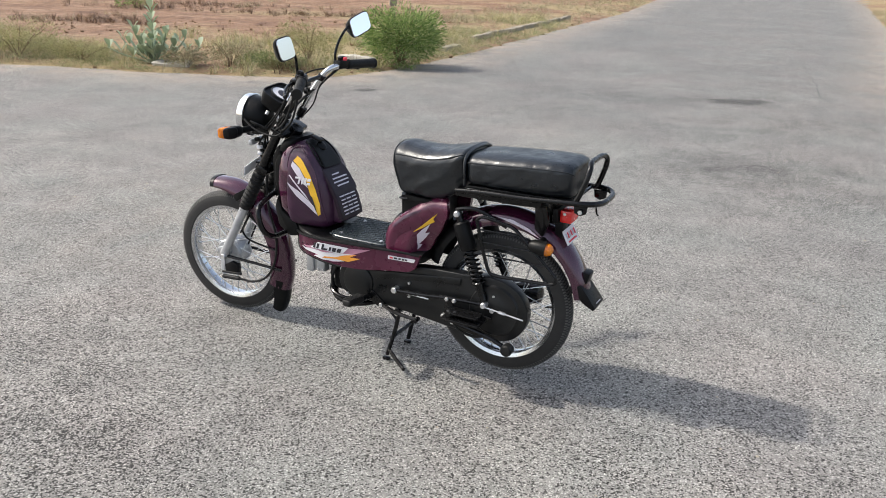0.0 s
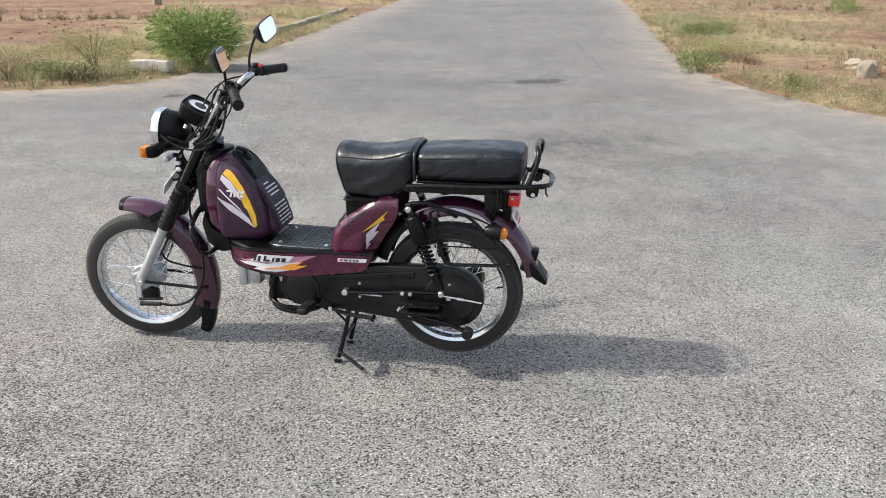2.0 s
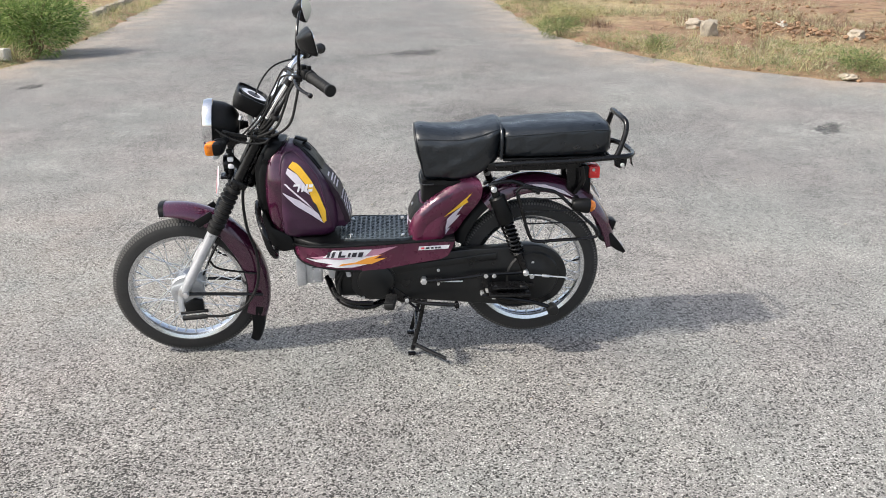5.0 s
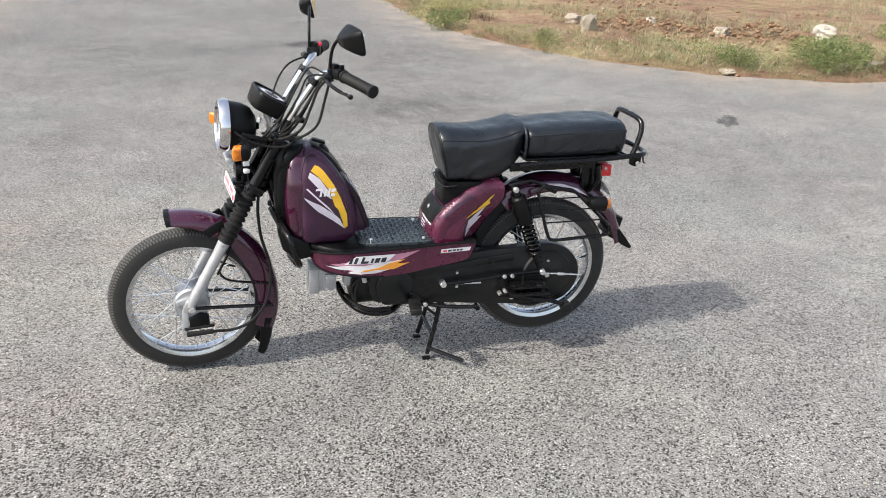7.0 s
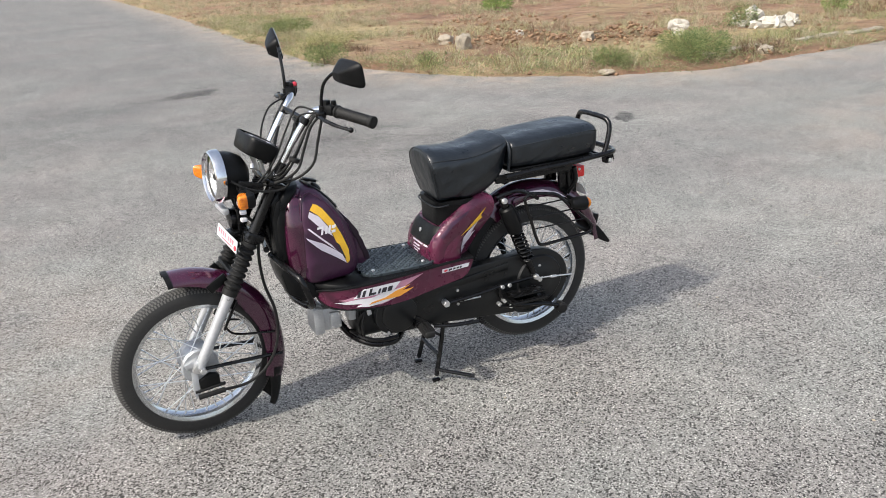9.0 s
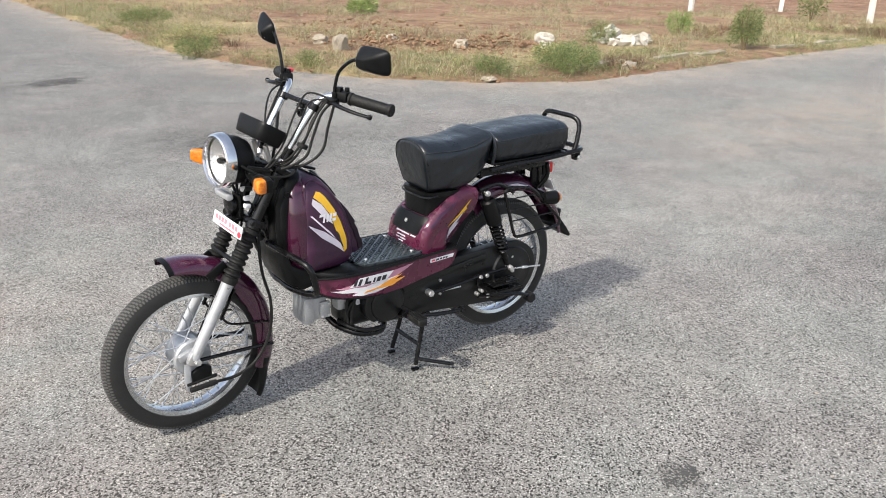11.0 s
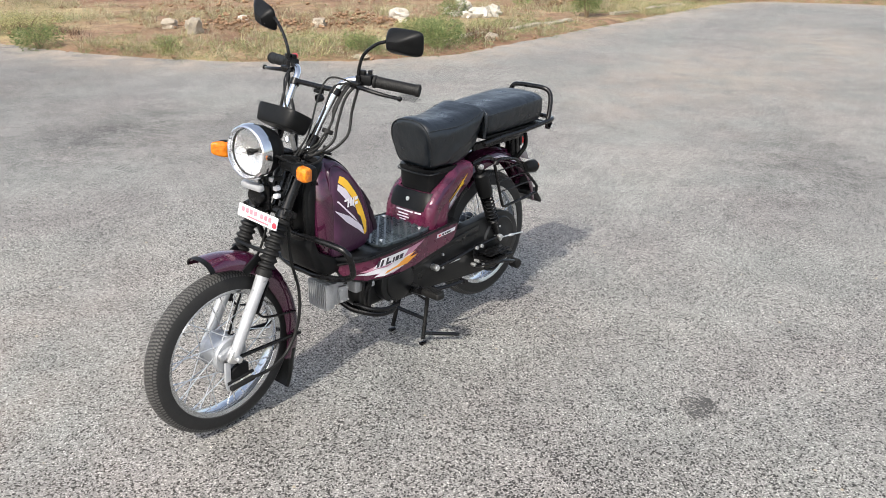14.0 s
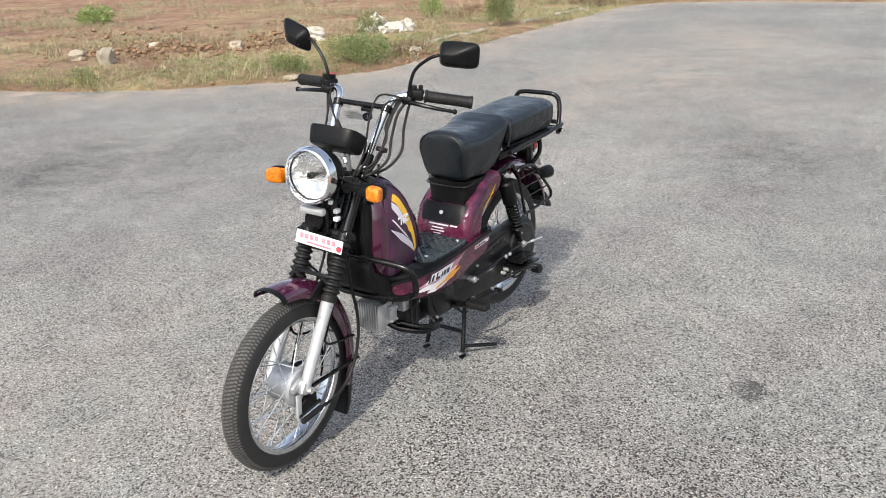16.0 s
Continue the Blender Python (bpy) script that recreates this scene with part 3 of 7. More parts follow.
def bellows_bm(a, b, r, ribs):
    ln = (Vector(b) - Vector(a)).length
    prof = [(0, 0), (r * 0.96, 0), (r * 0.98, 0.02)]
    for k in range(ribs):
        h = 0.022 + (ln - 0.034) * k / ribs
        d = (ln - 0.034) / ribs
        taper = 1.0 - 0.12 * k / ribs
        prof += [(r * 0.80 * taper, h + 0.05 * d), (r * 0.80 * taper, h + 0.2 * d), (r * 1.08 * taper, h + 0.45 * d), (r * 1.08 * taper, h + 0.75 * d)]
    prof += [(r * 0.8, ln - 0.012), (r * 0.85, ln), (0, ln)]
    return lathe(prof, 24, rod_place(a, b))


for side, y in (("left", 0.066), ("right", -0.066)):
    leg = lathe([(0, -0.012), (0.014, -0.012), (0.0165, 0.0), (0.0175, 0.02), (0.0185, 0.2), (0.0205, 0.25), (0.022, 0.262), (0.022, 0.272), (0, 0.272)], 24, rod_place(fork_at(0.292, y), fork_at(0.7, y)))
    fork_leg = part("fork_leg", leg, M_SILVER, moped, "silver painted fork leg", place=FORK_TURN)
    part("axle_lug", joined(rbox((fork_x(0.283) + 0.002, y, 0.283), (0.036, 0.022, 0.044), 0.008, turn=(0, -29, 0)), rod((FRONT_AXLE.x, y * 0.9, FRONT_AXLE.z), (FRONT_AXLE.x, y * 1.35, FRONT_AXLE.z), 0.011, 6)), M_STEEL, fork_leg, "bright axle lug and nut")
    part("fork_boot", bellows_bm(fork_at(0.513, y), fork_at(0.683, y), 0.0265, 8), M_RUBBER, moped, "black ribbed rubber fork boot", place=FORK_TURN)
    part("fork_tube", joined(rod(fork_at(0.67, y), fork_at(0.845, y), 0.0185, 20), rod(fork_at(0.675, y), fork_at(0.70, y), 0.0245, 20)), M_SATIN, moped, "black upper fork tube", place=FORK_TURN)
    part("reflector_bracket", rbox((fork_x(0.46) - 0.024, y, 0.44), (0.007, 0.014, 0.11), 0.003, turn=(0, -29, 0)), M_SATIN, moped, place=FORK_TURN)
part("lower_yoke", joined(rbox((fork_x(0.69) - 0.008, 0, 0.69), (0.058, 0.175, 0.026), 0.007, turn=(0, -29, 0)), rod(fork_at(0.66, -0.105) + Vector((0.01, 0.02, 0.03)), fork_at(0.69, -0.09), 0.012, 10)), M_SATIN, moped, "black fork yoke", place=FORK_TURN)
part("upper_yoke", rbox((fork_x(0.845) - 0.01, 0, 0.85), (0.06, 0.18, 0.02), 0.006, turn=(0, -29, 0)), M_SATIN, moped, place=FORK_TURN)
part("steering_head", rod((STEER_AT + STEER_AXIS * 0.15), (STEER_AT + STEER_AXIS * 0.37), 0.027, 20), M_SATIN, moped, "black steering head tube")


def fender_bm(centre, r, a0, a1, half, skirt, steps=48, lip=0.004, flare=None):
    """A curved mudguard: an arched strip round a wheel with turned-down sides, 2 mm thick."""
    rings = []
    for i in range(steps + 1):
        t = i / steps
        a = radians(a0 + (a1 - a0) * t)
        rt = r(a0 + (a1 - a0) * t) if callable(r) else r
        hw, sk = half, skirt
        if flare:
            hw, sk = flare(t, half, skirt)
        sec = []
        for thick in (0.0, 0.0025):
            row = []
            for k in range(13):
                u = -1 + 2 * k / 12
                y = hw * math.sin(u * math.pi / 2) if abs(u) < 1 else hw * u
                drop = sk * (1 - math.cos(u * math.pi / 2)) ** 1.15
                row.append((y * (1 - thick / half), rt - drop - thick))
            sec.append(row)
        pts = sec[0] + sec[1][::-1]
        rings.append([Vector((centre[0] + rr * math.cos(a), y, centre[1] + rr * math.sin(a))) for y, rr in pts])
    return loft(rings)


def front_r(a):
    """Radius of the front mudguard along its arc."""
    return lerp_table([(75, 0.338), (90, 0.332), (115, 0.322), (135, 0.309), (150, 0.302), (165, 0.298), (180, 0.297), (205, 0.306), (226, 0.345)], a)[0]


front_fender = part("front_fender", fender_bm((FRONT_AXLE.x, FRONT_AXLE.z), front_r, 80, 206, 0.054, 0.058, flare=lambda t, h, s: (h, s * (0.55 + 0.75 * min(t * 2.2, 1)))), M_PAINT, moped, "glossy maroon front mudguard", sharp=50, place=FORK_TURN)
part("rubber_edge", fender_bm((FRONT_AXLE.x, FRONT_AXLE.z), lambda a: front_r(a) + 0.002, 79, 82, 0.056, 0.034, 8), M_BLACK, front_fender, "black rubber tip of the mudguard", sharp=50)
part("mud_flap", fender_bm((FRONT_AXLE.x, FRONT_AXLE.z), lambda a: front_r(a) - 0.003, 198, 225.5, 0.053, 0.062, 16, flare=lambda t, h, s: (h * (1 - 0.1 * t), s * (1 - 0.35 * t))), M_BLACK, front_fender, "black rubber mud flap", sharp=50)
part("fender_bracket", joined(rbox((1.128, 0, 0.585), (0.02, 0.13, 0.012), 0.003, turn=(0, -29, 0)), rbox((1.175, 0.052, 0.555), (0.07, 0.008, 0.03), 0.002, turn=(0, 30, 0)), rbox((1.175, -0.052, 0.555), (0.07, 0.008, 0.03), 0.002, turn=(0, 30, 0))), M_BLACK, front_fender)
for y in (0.062, -0.062):
    part("fender_stay", joined(tube([(FRONT_AXLE.x - 0.005, y * 1.05, 0.272), (FRONT_AXLE.x - 0.15, y * 1.02, 0.262), (FRONT_AXLE.x - 0.272, y * 0.95, 0.250)], 0.0065, 8)), M_SATIN, front_fender, place=None)
    part("fender_stay", tube([(fork_x(0.43) - 0.02, y, 0.40), (1.14, y, 0.365), (1.01, y * 0.9, 0.335)], 0.004, 8), M_SATIN, front_fender)

brake = part("brake_plate", lathe([(0, 0.046), (0.056, 0.046), (0.061, 0.040), (0.061, 0.030), (0, 0.030)], 40, Matrix.Translation(FRONT_AXLE)), M_ALLOY, moped, "cast alloy front brake plate", place=FORK_TURN)
part("brake_arm", prism([(1.283, 0.262), (1.302, 0.266), (1.306, 0.20), (1.300, 0.165), (1.286, 0.165), (1.284, 0.20)], 0.05, 0.058, 0.002), M_SILVER, brake, "silver brake lever arm")
part("cable_end", joined(rod((1.293, 0.064, 0.172), (1.205, 0.066, 0.176), 0.009, 10), rod((1.300, 0.056, 0.19), (1.200, 0.058, 0.196), 0.006, 10)), M_RUBBER, brake, "black rubber cable boots")
part("torque_block", prism([(1.215, 0.19), (1.280, 0.185), (1.283, 0.226), (1.245, 0.246), (1.215, 0.235)], 0.036, 0.060, 0.004), M_BLACK, brake)
part("hub_boss", joined(rod((FRONT_AXLE.x + 0.004, 0.028, FRONT_AXLE.z + 0.012), (FRONT_AXLE.x + 0.004, 0.056, FRONT_AXLE.z + 0.012), 0.024, 18), rbox((FRONT_AXLE.x + 0.026, 0.05, FRONT_AXLE.z + 0.018), (0.05, 0.018, 0.026), 0.006, turn=(0, 20, 0))), M_ALLOY, brake)
part("front_cable", tube([(1.205, 0.066, 0.176), (1.13, 0.070, 0.178), (1.06, 0.070, 0.215), (1.012, 0.070, 0.30), (1.003, 0.068, 0.41), (1.03, 0.066, 0.53), (1.03, 0.06, 0.66), (0.985, 0.045, 0.80), (0.93, 0.0, 0.93), (0.86, -0.10, 1.02), (0.81, -0.16, 1.075)], 0.0052, 8), M_RUBBER, moped, "black front brake cable", place=FORK_TURN)
part("speedometer_cable", tube([(FRONT_AXLE.x - 0.05, -0.03, 0.30), (1.16, -0.03, 0.42), (1.08, 0.0, 0.6), (1.06, 0.02, 0.75), (1.05, 0.02, 0.90)], 0.004, 8), M_RUBBER, moped, place=FORK_TURN)


# headlamp, number plate, instruments
LAMP = pose(1.128, 0, 0.892, 0, 0, -90) @ pose(0, 0, 0, 4, 0, 0)
headlamp = part("headlamp", lathe([(0, -0.105), (0.035, -0.102), (0.060, -0.085), (0.074, -0.055), (0.0795, -0.015), (0.0795, 0.0), (0.070, 0.0), (0.06, -0.03), (0, -0.05)], 48, LAMP), M_BLACK, moped, "round headlamp with a chrome rim in a black bowl", place=STEER)
part("headlamp_rim", lathe([(0.0735, 0.011), (0.0755, 0.0155), (0.080, 0.013), (0.0845, 0.002), (0.085, -0.016), (0.081, -0.018), (0.0805, 0.0), (0.073, 0.006)], 64, LAMP, True), M_CHROME, headlamp, "chrome rim")
part("reflector", lathe([(0.0735, 0.0045), (0.0715, 0.001), (0.066, -0.010), (0.052, -0.022), (0.03, -0.030), (0.012, -0.033), (0, -0.033)], 48, LAMP), M_REFLECTOR, headlamp, "bright reflector bowl")
part("bulb_shield", joined(lathe([(0, -0.003), (0.006, -0.003), (0.0085, 0.0), (0.0095, 0.0), (0.0105, -0.004), (0.0105, -0.014), (0, -0.014)], 24, LAMP), rod(LAMP @ Vector((0, -0.033, 0)), LAMP @ Vector((0, -0.014, 0)), 0.006, 12)), M_BLACK, headlamp, "black bulb cap")
lens = part("lens", lathe([(0, 0.0145), (0.03, 0.0135), (0.055, 0.011), (0.073, 0.0065), (0.073, 0.0045), (0.055, 0.009), (0.03, 0.0115), (0, 0.0125)], 48, LAMP), M_GLASS, headlamp, "clear glass lens")
lens.visible_shadow = False
for s in (1, -1):
    part("headlamp_bracket", joined(prism([(1.048, 0.835), (1.072, 0.838), (1.090, 0.872), (1.075, 0.892), (1.0, 0.868), (1.0, 0.848)], s * 0.078, s * 0.084, 0.002), rod((1.072, s * 0.078, 0.868), (1.072, s * 0.093, 0.868), 0.0085, 12)), M_SATIN, headlamp)
PLATE = pose(1.118, 0.018, 0.689, -5, -12, 4)
plate = part("number_plate", rbox((0, 0, 0), (0.004, 0.160, 0.040), 0.0012, PLATE), M_WHITE, moped, "white front number plate", place=STEER)
for k in range(7):
    part("print_bar", rbox((0.0026, 0.050 - 0.0170 * k - (0.008 if k > 2 else 0), 0.006), (0.001, 0.0122, 0.0150), 0), M_FADEDRED, plate, place=PLATE)
part("print_bar", rbox((0.0026, 0.004, -0.011), (0.001, 0.085, 0.005), 0), M_FADEDRED, plate, place=PLATE)
part("print_mark", lathe([(0, 0.0030), (0.009, 0.0030), (0.009, 0.0015), (0, 0.0015)], 16, PLATE @ pose(0, 0.070, -0.006, 0, 0, -90)), M_REDINK, plate, "red round print")
part("plate_bracket", joined(rbox((1.085, 0.0, 0.70), (0.044, 0.05, 0.01), 0.002), rbox((1.072, 0.0, 0.735), (0.012, 0.05, 0.09), 0.003)), M_SATIN, moped, place=STEER)
part("pilot_strip", rbox((1.115, -0.003, 0.783), (0.022, 0.085, 0.022), 0.007, turn=(0, 12, 0)), M_SILVER, moped, "pale badge strip below the headlamp", place=STEER)
part("horn", lathe([(0, 0.0), (0.012, 0.0), (0.03, -0.004), (0.033, -0.010), (0.033, -0.022), (0.022, -0.032), (0, -0.034)], 28, pose(1.098, -0.02, 0.737, 0, 0, -90)), M_SATIN, moped, "black disc horn", place=STEER)
for y, z in ((0.047, 0.775), (0.047, 0.75), (0.03, 0.80), (0.06, 0.81)):
    part("connector", rbox((1.065, y, z), (0.02, 0.016, 0.014), 0.003), M_WHITE if z != 0.81 else M_BLACK, moped, place=STEER)
part("wiring", joined(*[tube([(1.04 + 0.01 * k, 0.035 - 0.025 * k, 0.83), (1.07, 0.04 - 0.02 * k, 0.785), (1.04, 0.05 - 0.02 * k, 0.74), (1.0, 0.03, 0.70)], 0.0045, 6) for k in range(4)]), M_RUBBER, moped, "black wiring bundle", place=STEER)

GAUGE = pose(0.976, 0, 0.980, 0, -30, 0)
rings = []
for h, f in ((-0.046, 0.72), (-0.044, 0.86), (-0.038, 0.91), (-0.02, 0.95), (0.0, 1.0), (0.008, 1.0), (0.011, 0.985), (0.011, 0.93), (0.004, 0.90)):
    rings.append([GAUGE @ Vector((a, b, h)) for a, b in super_ring(40, 0.056 * f, 0.083 * f, 4.2)])
gauge = part("instrument_pod", loft(rings), M_BLACK, moped, "black plastic instrument pod", place=STEER)
part("dial", joined(lathe([(0, 0.0085), (0.044, 0.0085), (0.046, 0.006), (0.046, 0.003), (0, 0.003)], 40, GAUGE @ pose(-0.004, 0, 0, 90, 0, 0))), M_WHITE, gauge, "pale round speedometer dial")
part("dial_ring", lathe([(0.044, 0.009), (0.047, 0.0115), (0.050, 0.009), (0.050, 0.003), (0.044, 0.003)], 40, GAUGE @ pose(-0.004, 0, 0, 90, 0, 0), True), M_PIPING, gauge)
part("dial_centre", lathe([(0, 0.0105), (0.022, 0.0105), (0.022, 0.008), (0, 0.008)], 28, GAUGE @ pose(-0.004, 0, 0, 90, 0, 0)), M_INK, gauge)
for y in (0.035, -0.035):
    part("pod_bracket", rod((0.99, y, 0.93), (0.975, y, 0.875), 0.008, 10), M_STEEL, gauge)
part("pod_bolt", rod((1.015, 0.045, 0.925), (1.02, 0.052, 0.912), 0.007, 8), M_STEEL, gauge)

# handlebar
for s in (1, -1):
    part("handlebar_riser", tube([(0.955, s * 0.070, 0.872), (0.905, s * 0.078, 0.958), (0.845, s * 0.088, 1.045), (0.815, s * 0.105, 1.075), (0.792, s * 0.150, 1.083), (0.765, s * 0.205, 1.080)], 0.0115, 16), M_CHROME, moped, "chrome handlebar tube", place=STEER)
    part("bar_clamp", rod((0.945, s * 0.071, 0.885), (0.925, s * 0.075, 0.92), 0.0165, 16), M_SATIN, moped, place=STEER)
    part("bar_bracket", rod((0.852, s * 0.0865, 1.035), (0.840, s * 0.0885, 1.053), 0.0165, 16), M_SATIN, moped, place=STEER)
    a, b = Vector((0.778, s * 0.182, 1.083)), Vector((0.722, s * 0.318, 1.069))
    ln = (b - a).length
    prof = [(0, 0), (0.0195, 0), (0.0205, 0.006), (0.0165, 0.010)]
    for k in range(22):
        h = 0.012 + (ln - 0.028) * k / 22
        prof += [(0.0171, h), (0.0176, h + 0.0015), (0.0176, h + 0.0035), (0.0171, h + 0.0045)]
    prof += [(0.0175, ln - 0.014), (0.0195, ln - 0.010), (0.0195, ln - 0.002), (0.017, ln), (0, ln)]
    part("grip", lathe(prof, 24, rod_place(a, b)), M_RUBBER, moped, "black ribbed rubber grip", place=STEER)
    hb = joined(rbox((0, 0.0, 0), (0.036, 0.05, 0.034), 0.008), rbox((0.006, -0.008, 0.02), (0.02, 0.022, 0.018), 0.004), rbox((-0.004, 0.014, 0.021), (0.014, 0.012, 0.016), 0.003))
    hb.transform(pose(0.79, s * 0.158, 1.087, 0, 0, s * 20))
    switch = part("switch_block", hb, M_BLACK, moped, "black handlebar switch block", place=STEER)
    if s < 0:
        part("start_button", rbox((0.774, s * 0.158, 1.108), (0.013, 0.018, 0.014), 0.004), M_REDINK, switch, "red starter button")
    lever = tube([(0.825, s * 0.150, 1.070), (0.826, s * 0.195, 1.066), (0.812, s * 0.245, 1.058), (0.786, s * 0.287, 1.050)], (0.0075, 0.005), 10)
    knob = bmesh.new()
    bmesh.ops.create_uvsphere(knob, u_segments=12, v_segments=8, radius=0.0085, matrix=Matrix.Translation((0.785, s * 0.289, 1.050)))
    part("brake_lever", joined(lever, knob, rbox((0.818, s * 0.148, 1.073), (0.03, 0.034, 0.022), 0.005)), M_SATIN, moped, "black brake lever", place=STEER)
part("crossbar", rod((0.845, -0.088, 1.048), (0.845, 0.088, 1.048), 0.0085, 14), M_SATIN, moped, "black handlebar crossbar", place=STEER)
part("helmet_hook", joined(rbox((0.848, 0.018, 1.034), (0.014, 0.036, 0.012), 0.003), lathe([(0.007, -0.008), (0.013, -0.008), (0.013, 0.008), (0.007, 0.008)], 16, pose(0.850, 0.022, 1.013, 0, 0, 90), True)), M_SATIN, moped, "black buckle below the crossbar", place=STEER)
CABLES = ([(0.82, 0.14, 1.065), (0.845, 0.125, 1.03), (0.872, 0.12, 0.96), (0.90, 0.125, 0.905), (0.95, 0.10, 0.87), (0.99, 0.05, 0.85)],
          [(0.825, 0.13, 1.075), (0.87, 0.10, 1.065), (0.90, 0.09, 1.0), (0.95, 0.085, 0.92), (1.0, 0.075, 0.87)],
          [(0.815, 0.15, 1.06), (0.83, 0.14, 0.99), (0.855, 0.145, 0.92), (0.91, 0.12, 0.875), (0.96, 0.07, 0.86)],
          [(0.825, 0.125, 1.08), (0.86, 0.07, 1.085), (0.90, 0.06, 1.02), (0.955, 0.075, 0.93), (1.02, 0.07, 0.862)],
          [(0.82, -0.14, 1.065), (0.86, -0.115, 1.03), (0.91, -0.10, 0.95), (0.96, -0.07, 0.88)],
          [(0.815, -0.15, 1.06), (0.87, -0.115, 1.0), (0.90, -0.11, 0.93), (0.95, -0.09, 0.87)],
          [(0.825, -0.13, 1.075), (0.90, -0.08, 1.06), (0.955, -0.02, 1.0), (0.98, 0.03, 0.90)])
for k, c in enumerate(CABLES):
    part("control_cable", tube(c, 0.0044 if k in (0, 2) else 0.0031, 8), M_RUBBER, moped, "black control cable", place=STEER)
for k in range(4):
    part("control_cable", tube([(0.822, 0.128 - 0.004 * k, 1.072), (0.848 + 0.004 * k, 0.112 - 0.006 * k, 1.03 - 0.01 * k), (0.878 + 0.004 * k, 0.102 + 0.004 * k, 0.965), (0.915, 0.10 + 0.006 * (k % 2), 0.905 + 0.008 * k), (0.955, 0.085, 0.868 + 0.006 * k), (1.0, 0.04 - 0.02 * k, 0.852)], 0.0028 + 0.0006 * (k % 2), 8), M_RUBBER, moped, "black control cable", place=STEER)
part("cable_wrap", joined(rod((0.895, 0.102, 0.938), (0.901, 0.101, 0.925), 0.018, 12)), M_RUBBER, moped, "black rubber strap round the cables", place=STEER)
part("low_cable_loop", tube([(1.10, 0.086, 0.895), (1.06, 0.098, 0.868), (1.0, 0.105, 0.848), (0.94, 0.11, 0.850), (0.905, 0.095, 0.885)], 0.0038, 8), M_RUBBER, moped, "black looped cable beside the headlamp", place=STEER)

# mirrors
for s in (1, -1):
    stalk = tube([(0.812, s * 0.148, 1.09), (0.812, s * 0.150, 1.12), (0.808, s * 0.165, 1.165), (0.800, s * 0.205, 1.20), (0.792, s * 0.235, 1.212)] if s > 0 else
                 [(0.812, -0.148, 1.09), (0.812, -0.150, 1.13), (0.806, -0.175, 1.175), (0.796, -0.215, 1.212), (0.788, -0.24, 1.222)], 0.0052, 10)
    mirror = part("mirror", joined(stalk, rod((0.812, s * 0.148, 1.075), (0.812, s * 0.149, 1.10), 0.009, 10)), M_SATIN, moped, "black mirror on a bent stalk", place=STEER)
    mz = 1.216 if s > 0 else 1.224
    MP = pose(0.772, s * 0.292, mz) @ (pose(0, 0, 0, 0, 12, 6) if s > 0 else pose(0, 0, 0, -14, 12, -16))
    rings = []
    for h, f, sh in ((0.040, 0.30, -0.022), (0.037, 0.42, -0.018), (0.022, 0.72, -0.008), (0.006, 0.96, -0.001), (0.0, 1.0, 0.0), (-0.004, 0.99, 0.0)):
        ring = []
        for b, c in super_ring(36, 0.062 * f, 0.040 * f, 5.0):
            ring.append(MP @ Vector((h, s * (b + sh + 0.10 * c * f), c + (c > 0) * 0.0)))
        rings.append(ring)
    part("mirror_shell", loft(rings), M_BLACK, mirror, "black angular mirror shell", sharp=25)
    ring = [MP @ Vector((-0.0045, s * (b + 0.10 * c), c)) for b, c in super_ring(36, 0.0585, 0.0365, 5.0)]
    ring2 = [MP @ Vector((-0.0062, s * (b + 0.10 * c), c)) for b, c in super_ring(36, 0.0575, 0.0355, 5.0)]
    part("mirror_glass", loft([ring, ring2]), M_MIRROR, mirror, "bright mirror glass")
    part("mirror_tag", rbox((0, 0, 0), (0.002, 0.006, 0.014), 0.0005), M_WHITE, mirror, place=MP @ pose(0.030, s * -0.044, -0.012, 0, 25, 0))


# indicators
def indicator(base, tip, face, label, place=None):
    """A turn signal: a black stalk along y and a rounded amber lens that looks along x."""
    base, tip = Vector(base), Vector(tip)
    body = part("indicator", joined(rod(base, tip, 0.013, 14), lathe([(0, 0), (0.017, 0.0), (0.022, 0.008), (0.0235, 0.030), (0.0235, 0.043), (0, 0.043)], 24, rod_place(tip - (tip - base).normalized() * 0.028, tip + (tip - base)))), M_BLACK, moped, label, place=place)
    d = (tip - base).normalized()
    cup, rings = [], []
    for h, f in ((0.008, 0.80), (0.013, 0.96), (0.017, 1.0), (0.036, 1.0), (0.048, 0.95), (0.055, 0.82), (0.057, 0.6)):
        cup.append([tip + d * h + Vector((a - face * 0.009, 0, c)) for a, c in super_ring(28, 0.0165 * f, 0.0230 * f, 3.0)])
        rings.append([tip + d * h + Vector((a + face * 0.012, 0, c)) for a, c in super_ring(28, 0.0175 * f, 0.0222 * f, 3.4)])
    part("housing", loft(cup), M_BLACK, body)
    part("amber_lens", loft(rings), M_AMBER, body, "amber lens")
    return body


